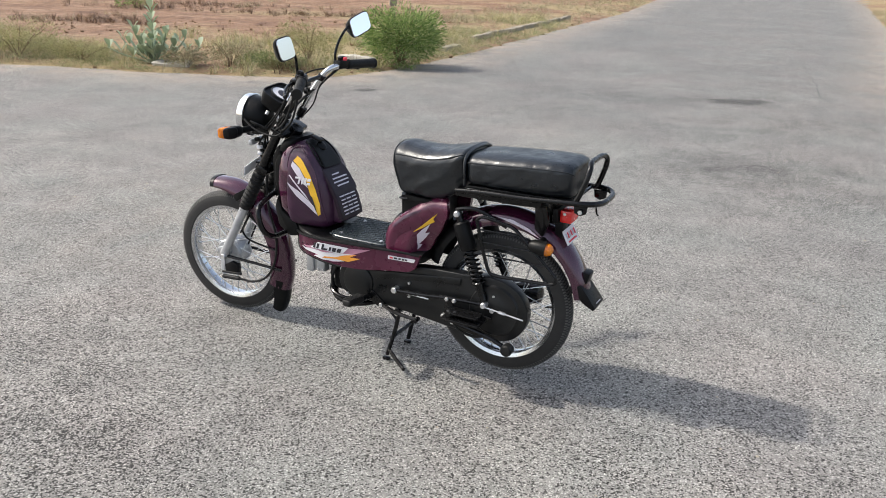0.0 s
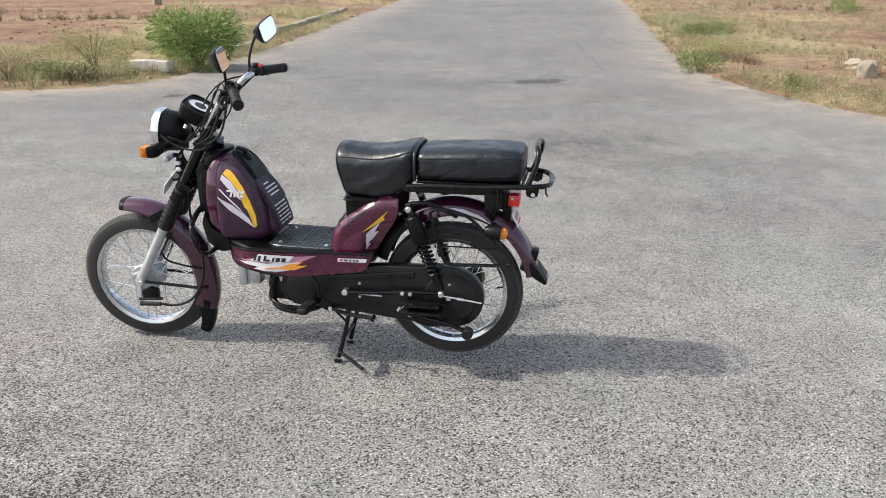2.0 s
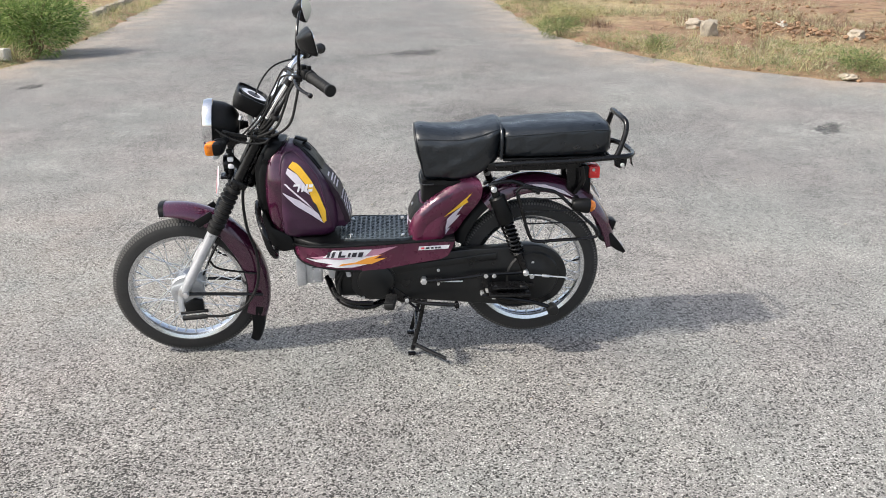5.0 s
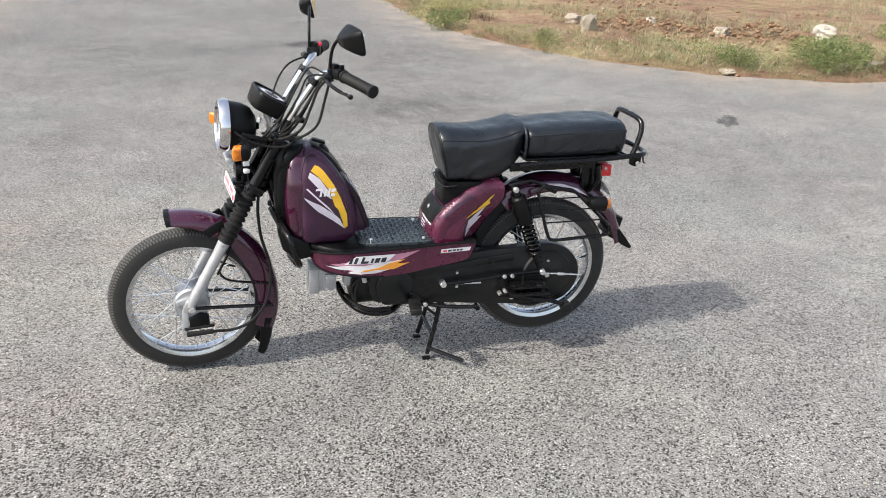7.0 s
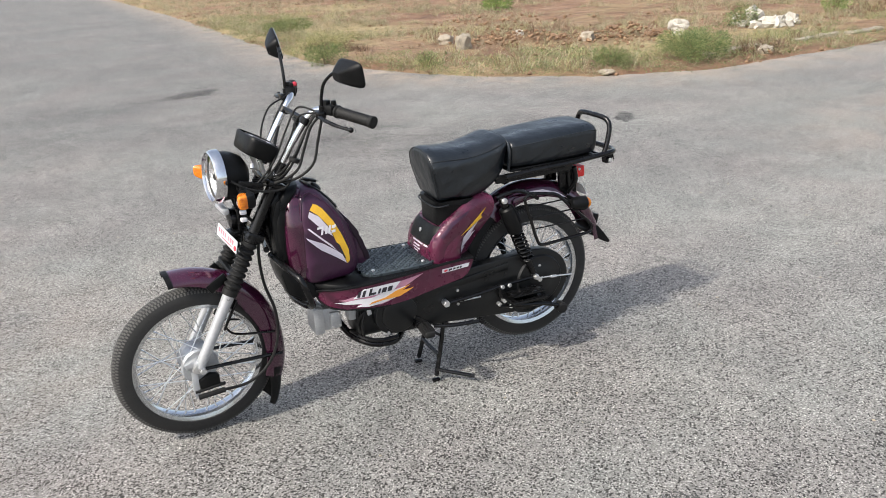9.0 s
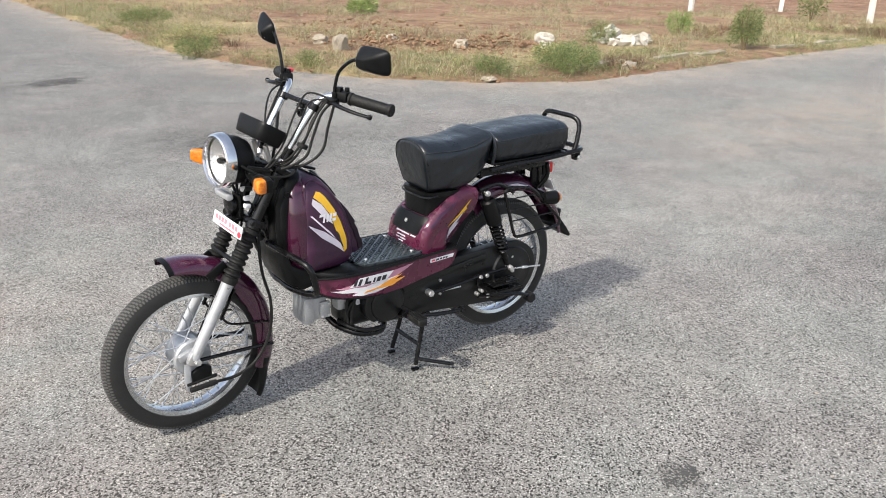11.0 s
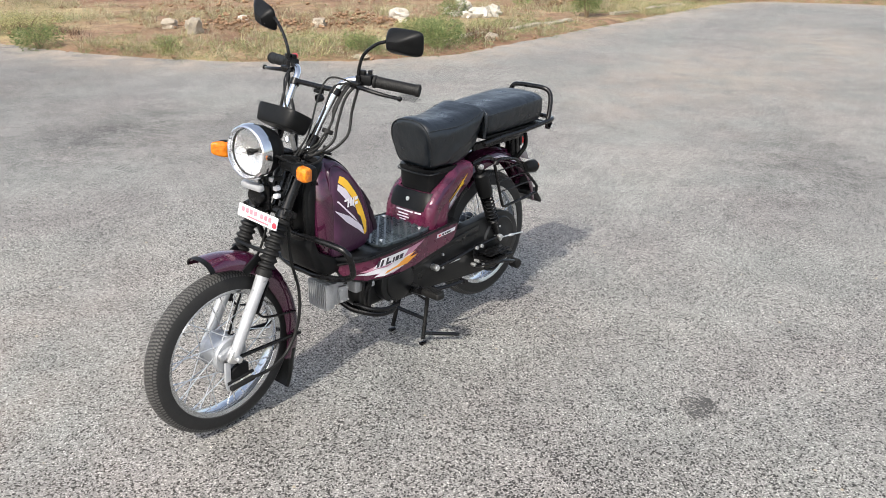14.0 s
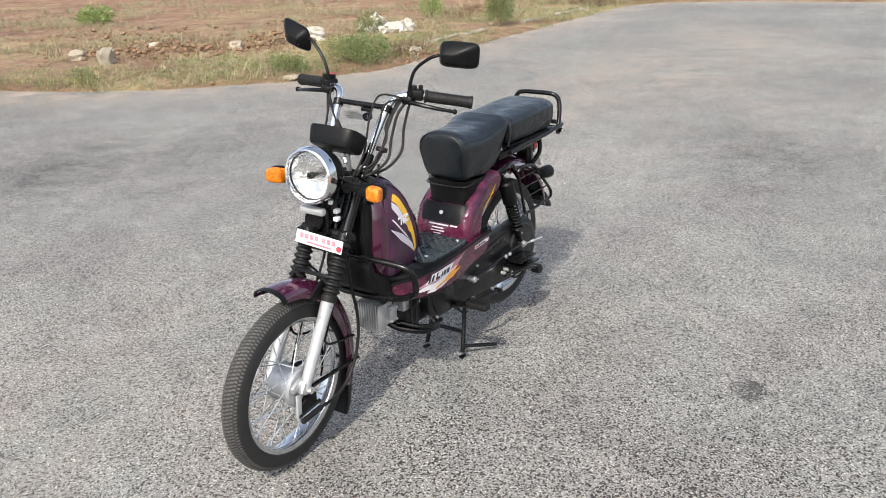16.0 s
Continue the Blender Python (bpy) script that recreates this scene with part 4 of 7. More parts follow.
for s in (1, -1):
    indicator((1.068, s * 0.085, 0.86), (1.088, s * (0.174 if s > 0 else 0.102), 0.866), 1, "front turn signal with an amber lens", STEER)
for s in (1, -1):
    pod = part("rear_indicator", lathe([(0, 0.0), (0.016, 0.0), (0.023, 0.012), (0.027, 0.045), (0.0275, 0.060), (0, 0.060)], 24, rod_place((-0.130, s * 0.118, 0.603), (-0.3, s * 0.118, 0.588))), M_BLACK, moped, "rear turn signal in a black pod")
    part("amber_lens", lathe([(0, 0.0), (0.0225, 0.0), (0.0215, 0.010), (0.016, 0.020), (0.008, 0.024), (0, 0.025)], 24, rod_place((-0.189, s * 0.118, 0.598), (-0.36, s * 0.118, 0.584))), M_AMBER, pod, "amber lens")
    part("stalk", rod((-0.155, s * 0.03, 0.605), (-0.155, s * 0.11, 0.602), 0.014, 12), M_BLACK, pod)


# seats, rack and rear frame
def seat_point(row, t, arch):
    """A point of a seat's cross-section at the angle t; arch rounds the upper half."""
    x, hb, hs, zb, zs, zt = row
    c, q = math.cos(t), math.sin(t)
    if q >= 0:
        return Vector((x, hs * math.copysign(abs(c) ** (0.5 + 0.28 * arch), c), zs + (zt - zs) * abs(q) ** (0.85 - 0.05 * arch)))
    f = abs(q) ** 0.6
    return Vector((x, (hs + (hb - hs) * f) * math.copysign(abs(c) ** 0.22, c), zs + (zb - zs) * f))


def seat_arch(x):
    return max(0.0, min(1.0, (x - 0.20) / 0.16))


def seat_bm(table, shape=lambda v: v, n=72):
    """Table rows: x, half width at the base, half width at the shoulder, bottom, shoulder and top heights."""
    rows = []
    for p, q in zip(table, table[1:]):
        steps = max(1, round(abs(q[0] - p[0]) / 0.009))
        rows += [tuple(u + (v - u) * k / steps for u, v in zip(p, q)) for k in range(steps)]
    rows.append(table[-1])
    rings = []
    for row in rows:
        ring = []
        for k in range(n):
            v = seat_point(row, 2 * math.pi * k / n, seat_arch(row[0]))
            w = noise.noise(v * 13.0) + 0.5 * noise.noise(Vector((v.x * 34, v.y * 16, v.z * 40)))
            fold = max(0.0, 0.55 - abs(noise.noise(Vector((v.x * 9 + v.z * 16, v.y * 8, 3.1)))) * 4) * (1 if v.z < row[4] else 0.25)
            d = Vector((0, v.y, (v.z - (row[3] + row[5]) / 2))).normalized()
            ring.append(shape(v + d * (0.0024 * w - 0.0055 * fold)))
        rings.append(ring)
    return loft(rings)


RIDER = [(0.130, 0.070, 0.100, 0.775, 0.862, 0.888), (0.136, 0.085, 0.112, 0.757, 0.858, 0.893), (0.165, 0.098, 0.118, 0.728, 0.846, 0.887), (0.21, 0.104, 0.118, 0.700, 0.828, 0.875), (0.26, 0.106, 0.116, 0.690, 0.812, 0.869),
         (0.31, 0.103, 0.112, 0.688, 0.806, 0.868), (0.36, 0.098, 0.107, 0.688, 0.802, 0.872), (0.40, 0.095, 0.104, 0.689, 0.799, 0.876), (0.420, 0.091, 0.100, 0.691, 0.797, 0.874), (0.428, 0.086, 0.095, 0.696, 0.795, 0.869), (0.432, 0.076, 0.085, 0.708, 0.792, 0.857), (0.433, 0.050, 0.060, 0.730, 0.790, 0.836)]
SKIRT_SEAM = [Vector(p) for p in ((0.345, 0.690), (0.334, 0.720), (0.290, 0.745), (0.229, 0.772), (0.182, 0.815), (0.148, 0.869))]


def rider_shape(v):
    """Leans the seat's front face back towards its foot, and raises a fold along the skirt seam."""
    x, y = v.x, v.y
    if x > 0.30:
        front = lerp_table([(0.688, 0.392), (0.74, 0.405), (0.79, 0.419), (0.85, 0.428), (0.88, 0.429)], v.z)[0]
        x = 0.30 + (x - 0.30) * (front - 0.30) / 0.133
    if abs(y) > 0.05:
        p, near = Vector((v.x, v.z)), 1.0
        for a, b in zip(SKIRT_SEAM, SKIRT_SEAM[1:]):
            t = max(0.0, min(1.0, (p - a).dot(b - a) / (b - a).length_squared))
            near = min(near, (p - a.lerp(b, t)).length)
        y += math.copysign(0.006 * math.exp(-(near / 0.013) ** 2), y)
    return Vector((x, y, v.z))


rider = part("rider_seat", seat_bm(RIDER, rider_shape), M_SEAT, moped, "black vinyl rider seat with welted seams", sharp=60)
PILLION = [(0.122, 0.090, 0.095, 0.785, 0.832, 0.858), (0.118, 0.110, 0.112, 0.776, 0.838, 0.876), (0.10, 0.118, 0.120, 0.772, 0.842, 0.879), (0.02, 0.122, 0.124, 0.771, 0.846, 0.886), (-0.08, 0.123, 0.125, 0.772, 0.853, 0.892), (-0.18, 0.120, 0.123, 0.774, 0.858, 0.896),
           (-0.225, 0.115, 0.117, 0.775, 0.857, 0.895), (-0.245, 0.106, 0.107, 0.778, 0.853, 0.889), (-0.255, 0.090, 0.092, 0.784, 0.846, 0.880), (-0.257, 0.065, 0.07, 0.795, 0.835, 0.862)]
pillion = part("pillion_seat", seat_bm(PILLION), M_SEAT, moped, "long black vinyl pillion seat", sharp=60)


def seam(table, angle, parent, name="piping", r=0.0022, shape=lambda v: v):
    for s in (1, -1):
        pts = []
        for row in table:
            v = shape(seat_point(row, math.radians(angle if s > 0 else 180 - angle), seat_arch(row[0])))
            pts.append((v.x, v.y, v.z + 0.0005))
        part(name, tube(pts, r, 6, True, 4), M_PIPING, parent, "dark stitched welt")


seam(RIDER[1:-3], 26, rider, shape=rider_shape)
seam(PILLION[1:-1], 14, pillion)
FRONT_ROW = (0.427, 0.088, 0.0975, 0.694, 0.795, 0.871)
part("piping", tube([rider_shape(seat_point(FRONT_ROW, math.radians(a), 1.0)) for a in range(-60, 241, 12)], 0.0028, 6), M_PIPING, rider, "dark welt round the seat front")
part("seat_gap_welt", tube([(0.127, 0.108, 0.77), (0.127, 0.116, 0.84), (0.128, 0.09, 0.876), (0.128, 0.0, 0.886), (0.128, -0.09, 0.876), (0.127, -0.116, 0.84), (0.127, -0.108, 0.77)], 0.006, 8), M_SEAT, pillion, "thick black welt between the seats")
part("seat_base", prism([(0.12, 0.772), (-0.245, 0.776), (-0.245, 0.766), (0.12, 0.762)], -0.112, 0.112, 0.002), M_BLACK, pillion)

rack_pts = [(0.150, 0.127, 0.752), (0.05, 0.128, 0.760), (-0.10, 0.128, 0.764), (-0.24, 0.126, 0.773), (-0.31, 0.115, 0.775), (-0.345, 0.07, 0.772), (-0.352, 0.0, 0.771), (-0.345, -0.07, 0.772), (-0.31, -0.115, 0.775), (-0.24, -0.126, 0.773), (-0.10, -0.128, 0.764), (0.05, -0.128, 0.760), (0.150, -0.127, 0.752)]
rack = part("rear_rack", tube(rack_pts, 0.0095, 12), M_SATIN, moped, "black tubular rear rack")
part("grab_loop", tube([(-0.272, 0.118, 0.775), (-0.284, 0.116, 0.80), (-0.302, 0.108, 0.855), (-0.306, 0.095, 0.886), (-0.300, 0.066, 0.900), (-0.298, 0.0, 0.902), (-0.300, -0.066, 0.900), (-0.306, -0.095, 0.886), (-0.302, -0.108, 0.855), (-0.284, -0.116, 0.80), (-0.272, -0.118, 0.775)], 0.0095, 12), M_SATIN, rack, "black grab handle")
for s in (1, -1):
    part("rack_lug", joined(prism([(-0.268, 0.766), (-0.315, 0.768), (-0.312, 0.742), (-0.292, 0.732), (-0.272, 0.740)], s * 0.108, s * 0.116, 0.002), rod((-0.295, s * 0.105, 0.75), (-0.295, s * 0.126, 0.75), 0.008, 10)), M_SATIN, rack, "bolted rack lug")
    part("rack_bolt", rod((-0.295, s * 0.120, 0.748), (-0.295, s * 0.130, 0.748), 0.0075, 6), M_STEEL, rack)
    part("rack_stay", tube([(-0.16, s * 0.09, 0.735), (-0.17, s * 0.085, 0.68), (-0.15, s * 0.06, 0.63)], 0.009, 10), M_SATIN, rack)
part("rack_cross_bar", rod((-0.255, -0.124, 0.772), (-0.255, 0.124, 0.772), 0.006, 10), M_SATIN, rack)
part("strap_hook", tube([(-0.335, 0.085, 0.772), (-0.338, 0.086, 0.745), (-0.345, 0.084, 0.735)], 0.003, 8), M_SATIN, rack)
for s in (1, -1):
    part("rear_frame_rail", joined(prism([(0.17, 0.752), (-0.15, 0.757), (-0.15, 0.728), (-0.05, 0.724), (0.17, 0.722)], s * 0.082, s * 0.094, 0.003)), M_SATIN, moped, "black pressed frame rail")
    part("frame_gusset", prism([(-0.115, 0.74), (-0.165, 0.74), (-0.168, 0.66), (-0.150, 0.615), (-0.120, 0.64)], s * 0.040, s * 0.058, 0.004), M_SATIN, moped)
    part("shock_bracket", tube([(0.165, s * 0.085, 0.670), (0.13, s * 0.092, 0.681), (0.08, s * 0.088, 0.683), (0.02, s * 0.075, 0.655), (-0.02, s * 0.06, 0.63)], 0.008, 8), M_SATIN, moped)

tail = part("tail_lamp", rbox((-0.222, 0, 0.696), (0.042, 0.080, 0.044), 0.006), M_RED, moped, "red tail lamp below the rack")
part("lamp_bolt", rod((-0.218, 0.035, 0.706), (-0.218, 0.042, 0.706), 0.0055, 10), M_STEEL, tail)
part("lamp_base", rbox((-0.188, 0, 0.697), (0.02, 0.10, 0.052), 0.004), M_BLACK, tail)
rear_plate = part("number_plate", rbox((0, 0, 0), (0.003, 0.112, 0.052), 0.001), M_WHITE, moped, "white rear number plate", place=pose(-0.232, 0.0, 0.626, 0, 28, 0))
for k in range(6):
    part("print_bar", rbox((-0.0024, 0.040 - 0.016 * k, 0.004), (0.001, 0.011, 0.020), 0), M_REDINK if k % 2 else M_GREYINK, rear_plate)
part("print_bar", rbox((-0.0024, 0.0, -0.017), (0.001, 0.080, 0.006), 0), M_REDINK, rear_plate)
part("plate_bracket", rbox((-0.198, 0, 0.640), (0.03, 0.06, 0.07), 0.004), M_BLACK, moped)

# rear mudguard
rear_fender = part("rear_fender", fender_bm((-0.008, 0.372), 0.320, 50, 172, 0.062, 0.075, 48, flare=lambda t, h, k: (h * (0.98 - 0.08 * t), k * (0.9 - 0.35 * t))), M_PAINT, moped, "glossy maroon rear mudguard", sharp=50)
for s in (1, -1):
    part("sticker", decal([(0.020, 0.664), (-0.040, 0.662), (-0.105, 0.640), (-0.150, 0.610), (-0.100, 0.630), (-0.045, 0.648)], lambda x, z: 0.0635, 0.0012, 0.012, flip=s), M_LILAC, rear_fender, "pale lilac streak")
part("inner_guard", fender_bm((-0.008, 0.372), 0.314, 14, 54, 0.054, 0.050, 20), M_BLACK, rear_fender, "black inner guard ahead of the wheel", sharp=50)
part("fender_reflector", joined(rbox((-0.305, 0, 0.487), (0.026, 0.055, 0.040), 0.005, turn=(0, -14, 0))), M_BLACK, rear_fender, "black reflector block")
part("mud_flap", joined(prism([(-0.258, 0.455), (-0.300, 0.468), (-0.330, 0.432), (-0.360, 0.392), (-0.352, 0.383), (-0.322, 0.398), (-0.285, 0.425), (-0.255, 0.44)], -0.052, 0.052, 0.004)), M_BLACK, rear_fender, "black rubber mud flap")
part("flap_sticker", rbox((-0.349, 0, 0.398), (0.020, 0.04, 0.003), 0.0005, turn=(0, 48, 0)), M_GREYINK, rear_fender)

# side guard beside the rear wheel
GUARD_LOOP = [(0.070, 0.118, 0.655), (0.045, 0.122, 0.672), (-0.03, 0.118, 0.660), (-0.075, 0.116, 0.645), (-0.14, 0.114, 0.585), (-0.215, 0.112, 0.515), (-0.228, 0.112, 0.492), (-0.212, 0.112, 0.474), (-0.10, 0.114, 0.468), (-0.005, 0.118, 0.467), (0.020, 0.120, 0.492), (0.045, 0.120, 0.57)]
side_guard = part("side_guard", tube(GUARD_LOOP + [GUARD_LOOP[0]], 0.0062, 10), M_SATIN, moped, "black wire guard beside the rear wheel")
for z, x0, x1 in ((0.625, 0.058, -0.098), (0.580, 0.047, -0.145), (0.535, 0.034, -0.192)):
    part("guard_wire", rod((x0, 0.120, z), (x1, 0.114, z), 0.0028, 8), M_SATIN, side_guard)

# rear shocks
for s in (1, -1):
    top, bot = Vector((0.150, s * 0.100, 0.662)), Vector((0.026, s * 0.108, 0.344))
    d = (bot - top).normalized()
    shock = part("shock_absorber", lathe([(0, 0.03), (0.022, 0.03), (0.029, 0.036), (0.030, 0.07), (0.030, 0.13), (0.027, 0.135), (0, 0.135)], 24, rod_place(top, bot)), M_BLACK, moped, "black rear shock absorber with a coil spring")
    part("damper_rod", joined(rod(top + d * 0.12, bot - d * 0.012, 0.012, 14), rod(top + d * 0.255, bot - d * 0.02, 0.016, 14, 0.011)), M_SATIN, shock)
    turns, pts = 7, []
    for k in range(turns * 12 + 1):
        a = 2 * math.pi * k / 12
        pts.append(rod_place(top, bot) @ Vector((0.0225 * math.cos(a), 0.140 + 0.115 * k / (turns * 12), 0.0225 * math.sin(a))))
    part("spring", tube(pts, 0.0042, 8, False), M_SATIN, shock, "black coil spring")
    for q, y in ((top, s * 0.118), (bot, s * 0.126)):
        part("shock_bolt", joined(rod((q.x, s * 0.085, q.z), (q.x, y, q.z), 0.011, 14), rod((q.x, y, q.z), (q.x, y + s * 0.005, q.z), 0.0095, 12)), M_STEEL, shock, "bright shock bolt")
    part("spring_seat", rod(top + d * 0.255, top + d * 0.262, 0.0265, 20), M_SATIN, shock)
    part("shock_eye", joined(rod(top - d * 0.012, top + d * 0.04, 0.014, 14)), M_SATIN, shock)

# battery box and rear cowl
box_rings = []
for z, xf, hw in ((0.585, 0.405, 0.080), (0.60, 0.403, 0.082), (0.64, 0.402, 0.088), (0.672, 0.402, 0.091), (0.675, 0.402, 0.094), (0.690, 0.402, 0.094)):
    box_rings.append([Vector((xf - 0.085 + a, b, z)) for a, b in super_ring(36, 0.085, hw, 5)])
battery_box = part("battery_box", loft(box_rings), M_BLACK, moped, "black battery box under the rider seat")
part("box_trim", tube([(0.36, 0.094, 0.680), (0.394, 0.088, 0.676), (0.405, 0.06, 0.673), (0.406, 0.0, 0.671), (0.405, -0.06, 0.673), (0.394, -0.088, 0.676), (0.36, -0.094, 0.680)], 0.003, 8), M_PIPING, battery_box, "pale trim edge")
COWL = [(0.470, 0.452, 0.117), (0.480, 0.454, 0.118), (0.52, 0.450, 0.116), (0.56, 0.434, 0.112), (0.59, 0.420, 0.107), (0.605, 0.408, 0.100)]
cowl_rings = []
for z, xf, hw in COWL:
    cowl_rings.append([Vector((xf - 0.07 + a, b, z)) for a, b in super_ring(56, 0.07, hw, 4.2)])
cowl = part("rear_cowl", loft(cowl_rings), M_PANEL, moped, "maroon plastic cowl in front of the rear wheel", sharp=45)


def cowl_front(y, z):
    """How far forward the cowl's face lies at a half width and a height."""
    rows = [r for r in zip(COWL, COWL[1:]) if r[0][0] <= z <= r[1][0]] or [(COWL[-2], COWL[-1])]
    (z0, f0, h0), (z1, f1, h1) = rows[0]
    t = (z - z0) / (z1 - z0)
    xf, hw = f0 + (f1 - f0) * t, h0 + (h1 - h0) * t
    return xf - 0.07 + 0.07 * max(0.0, 1 - (abs(y) / hw) ** 4.2) ** (1 / 4.2)


def face_decal(outline, lift, thick):
    """A thin piece whose y-z outline lies on the cowl's face."""
    bm = bmesh.new()
    bm.faces.new([bm.verts.new((0, y, z)) for y, z in outline])
    for k in range(-9, 10):
        bmesh.ops.bisect_plane(bm, geom=bm.verts[:] + bm.edges[:] + bm.faces[:], plane_co=(0, 0.0105 * k, 0), plane_no=(0, 1, 0))
    for z in (0.52, 0.56, 0.575, 0.59):
        bmesh.ops.bisect_plane(bm, geom=bm.verts[:] + bm.edges[:] + bm.faces[:], plane_co=(0, 0, z), plane_no=(0, 0, 1))
    for v in bm.verts:
        v.co.x = cowl_front(v.co.y, v.co.z) + lift
    bmesh.ops.solidify(bm, geom=bm.faces[:], thickness=thick)
    return bm


part("access_lid", face_decal([(0.094, 0.606), (0.097, 0.580), (0.096, 0.560), (0.090, 0.548), (0.076, 0.543), (-0.076, 0.543), (-0.090, 0.548), (-0.096, 0.560), (-0.097, 0.580), (-0.094, 0.606)], 0.003, 0.004), M_BLACK, cowl, "black access lid with rounded corners")
part("lock", rod((0.424, 0.0, 0.574), (0.437, 0.0, 0.578), 0.0080, 16), M_STEEL, cowl, "round key lock")
for half, mid, z in ((0.014, 0.060, 0.532), (0.042, -0.006, 0.531), (0.026, -0.008, 0.519), (0.030, -0.008, 0.508), (0.016, -0.010, 0.498)):
    part("print_bar", face_decal([(mid + half, z), (mid + half, z + 0.0046), (mid - half, z + 0.0046), (mid - half, z)], 0.0012, 0.001), M_LILAC, cowl, "faded white print")


WING_EDGE = [Vector(p) for p in ((0.180, 0.700), (0.262, 0.694), (0.326, 0.658), (0.375, 0.622), (0.418, 0.583), (0.440, 0.545), (0.447, 0.505), (0.440, 0.46))]


def wing_y(x, z):
    """Half width of the cowl wing: a rounded ridge along its upper edge, then falling towards the wheel."""
    p, d = Vector((x, z)), 1.0
    for u, v in zip(WING_EDGE, WING_EDGE[1:]):
        t = max(0.0, min(1.0, (p - u).dot(v - u) / (v - u).length_squared))
        d = min(d, (p - u.lerp(v, t)).length)
    edge = max(0.0, 0.020 - d) / 0.020
    return 0.120 - 0.020 * edge * edge - 1.3 * max(0.0, d - 0.026) ** 1.55 - 0.8 * max(0.0, z - 0.60) ** 1.6


WING = [(0.437, 0.474), (0.446, 0.505), (0.440, 0.545), (0.418, 0.583), (0.375, 0.622), (0.326, 0.658), (0.262, 0.694), (0.212, 0.697), (0.192, 0.678), (0.193, 0.635), (0.216, 0.590), (0.250, 0.540), (0.300, 0.474)]
for s in (1, -1):
    bm = bmesh.new()
    bm.faces.new([bm.verts.new((x, 0, z)) for x, z in smooth_outline(WING, 3)])
    for i in range(1, 26):
        bmesh.ops.bisect_plane(bm, geom=bm.verts[:] + bm.edges[:] + bm.faces[:], plane_co=(0.19 + 0.0102 * i, 0, 0), plane_no=(1, 0, 0))
        bmesh.ops.bisect_plane(bm, geom=bm.verts[:] + bm.edges[:] + bm.faces[:], plane_co=(0, 0, 0.47 + 0.009 * i), plane_no=(0, 0, 1))
    for v in bm.verts:
        v.co.y = s * wing_y(v.co.x, v.co.z)
    bmesh.ops.solidify(bm, geom=bm.faces[:], thickness=-0.022 * s)
    wing = part("cowl_wing", bm, M_PANEL, cowl, "maroon side cowl with streak stickers", sharp=50)
    STREAKS = (([(0.225, 0.652), (0.252, 0.628), (0.285, 0.598), (0.328, 0.560), (0.290, 0.583), (0.262, 0.602), (0.238, 0.616), (0.244, 0.626)], M_YELLOW, "yellow streak"),
               ([(0.255, 0.606), (0.292, 0.575), (0.318, 0.547), (0.370, 0.496), (0.392, 0.480), (0.345, 0.481), (0.316, 0.490), (0.300, 0.512), (0.312, 0.511), (0.285, 0.540), (0.264, 0.568), (0.282, 0.562)], M_LILAC, "pale lilac flash"),
               ([(0.412, 0.575), (0.360, 0.622), (0.290, 0.655), (0.298, 0.644), (0.360, 0.608), (0.400, 0.570)], M_VINYL, "dark purple stripe"))
    for outline, mat, lab in STREAKS:
        part("sticker", decal(outline, wing_y, 0.0018, 0.008, flip=s), mat, cowl, lab)


# footboard and side panels
def board_y(x):
    """Half width of the footboard along the moped."""
    return lerp_table([(0.24, 0.112), (0.30, 0.124), (0.42, 0.132), (0.55, 0.145), (0.70, 0.153), (0.78, 0.146), (0.83, 0.120), (0.865, 0.080)], x)[0]


def panel_y(x, z):
    return board_y(x) - 0.10 * max(0.0, 0.462 - z) ** 1.1


rings = []
for k in range(25):
    x = 0.285 + (0.872 - 0.285) * k / 24
    hw = board_y(x) - 0.004
    zt = 0.484 if x < 0.70 else 0.484 + 0.012 * math.sin((x - 0.70) / 0.17 * math.pi / 2)
    rings.append([Vector((x, hw * a, zt - 0.020 + b)) for a, b in [(p[0], p[1] * 0.020) for p in super_ring(28, 1, 1, 5)]])
footboard = part("footboard", loft(rings), M_BLACK, moped, "black plastic footboard", sharp=45)
mat_rings = []
for z, f in ((0.481, 1.0), (0.4895, 1.0), (0.4915, 0.985)):
    mat_rings.append([Vector((0.560 + a * f, b * f, z)) for a, b in super_ring(36, 0.138, 0.122, 6)])
mat = part("foot_mat", loft(mat_rings), M_MAT, moped, "black ribbed rubber foot mat on the footboard")
knob = []
for i in range(15):
    for j in range(13):
        for q in (0, 1):
            cx, cy = 0.440 + 0.0175 * i, -0.106 + 0.0177 * j
            L0, W0 = (0.0135, 0.0045) if (i + j + q) % 2 else (0.0045, 0.0135)
            off = 0.0042 if q else -0.0042
            x0, y0 = cx + (off if W0 > L0 else 0), cy + (off if L0 > W0 else 0)
            knob.append((x0, y0, L0, W0))
kv, kf = [], []
for x0, y0, L0, W0 in knob:
    b = len(kv)
    for dz, f in ((0.490, 0.5), (0.4955, 0.36)):
        kv += [(x0 - L0 * f, y0 - W0 * f, dz), (x0 + L0 * f, y0 - W0 * f, dz), (x0 + L0 * f, y0 + W0 * f, dz), (x0 - L0 * f, y0 + W0 * f, dz)]
    kf += [(b + 4, b + 5, b + 6, b + 7)] + [(b + i, b + (i + 1) % 4, b + 4 + (i + 1) % 4, b + 4 + i) for i in range(4)]
ribs = new("mat_ribs", plain_mesh("mat_ribs", kv, kf, M_MAT))
ribs.parent = mat
tagged(ribs, "raised diamond tread ribs", kind="stuff")
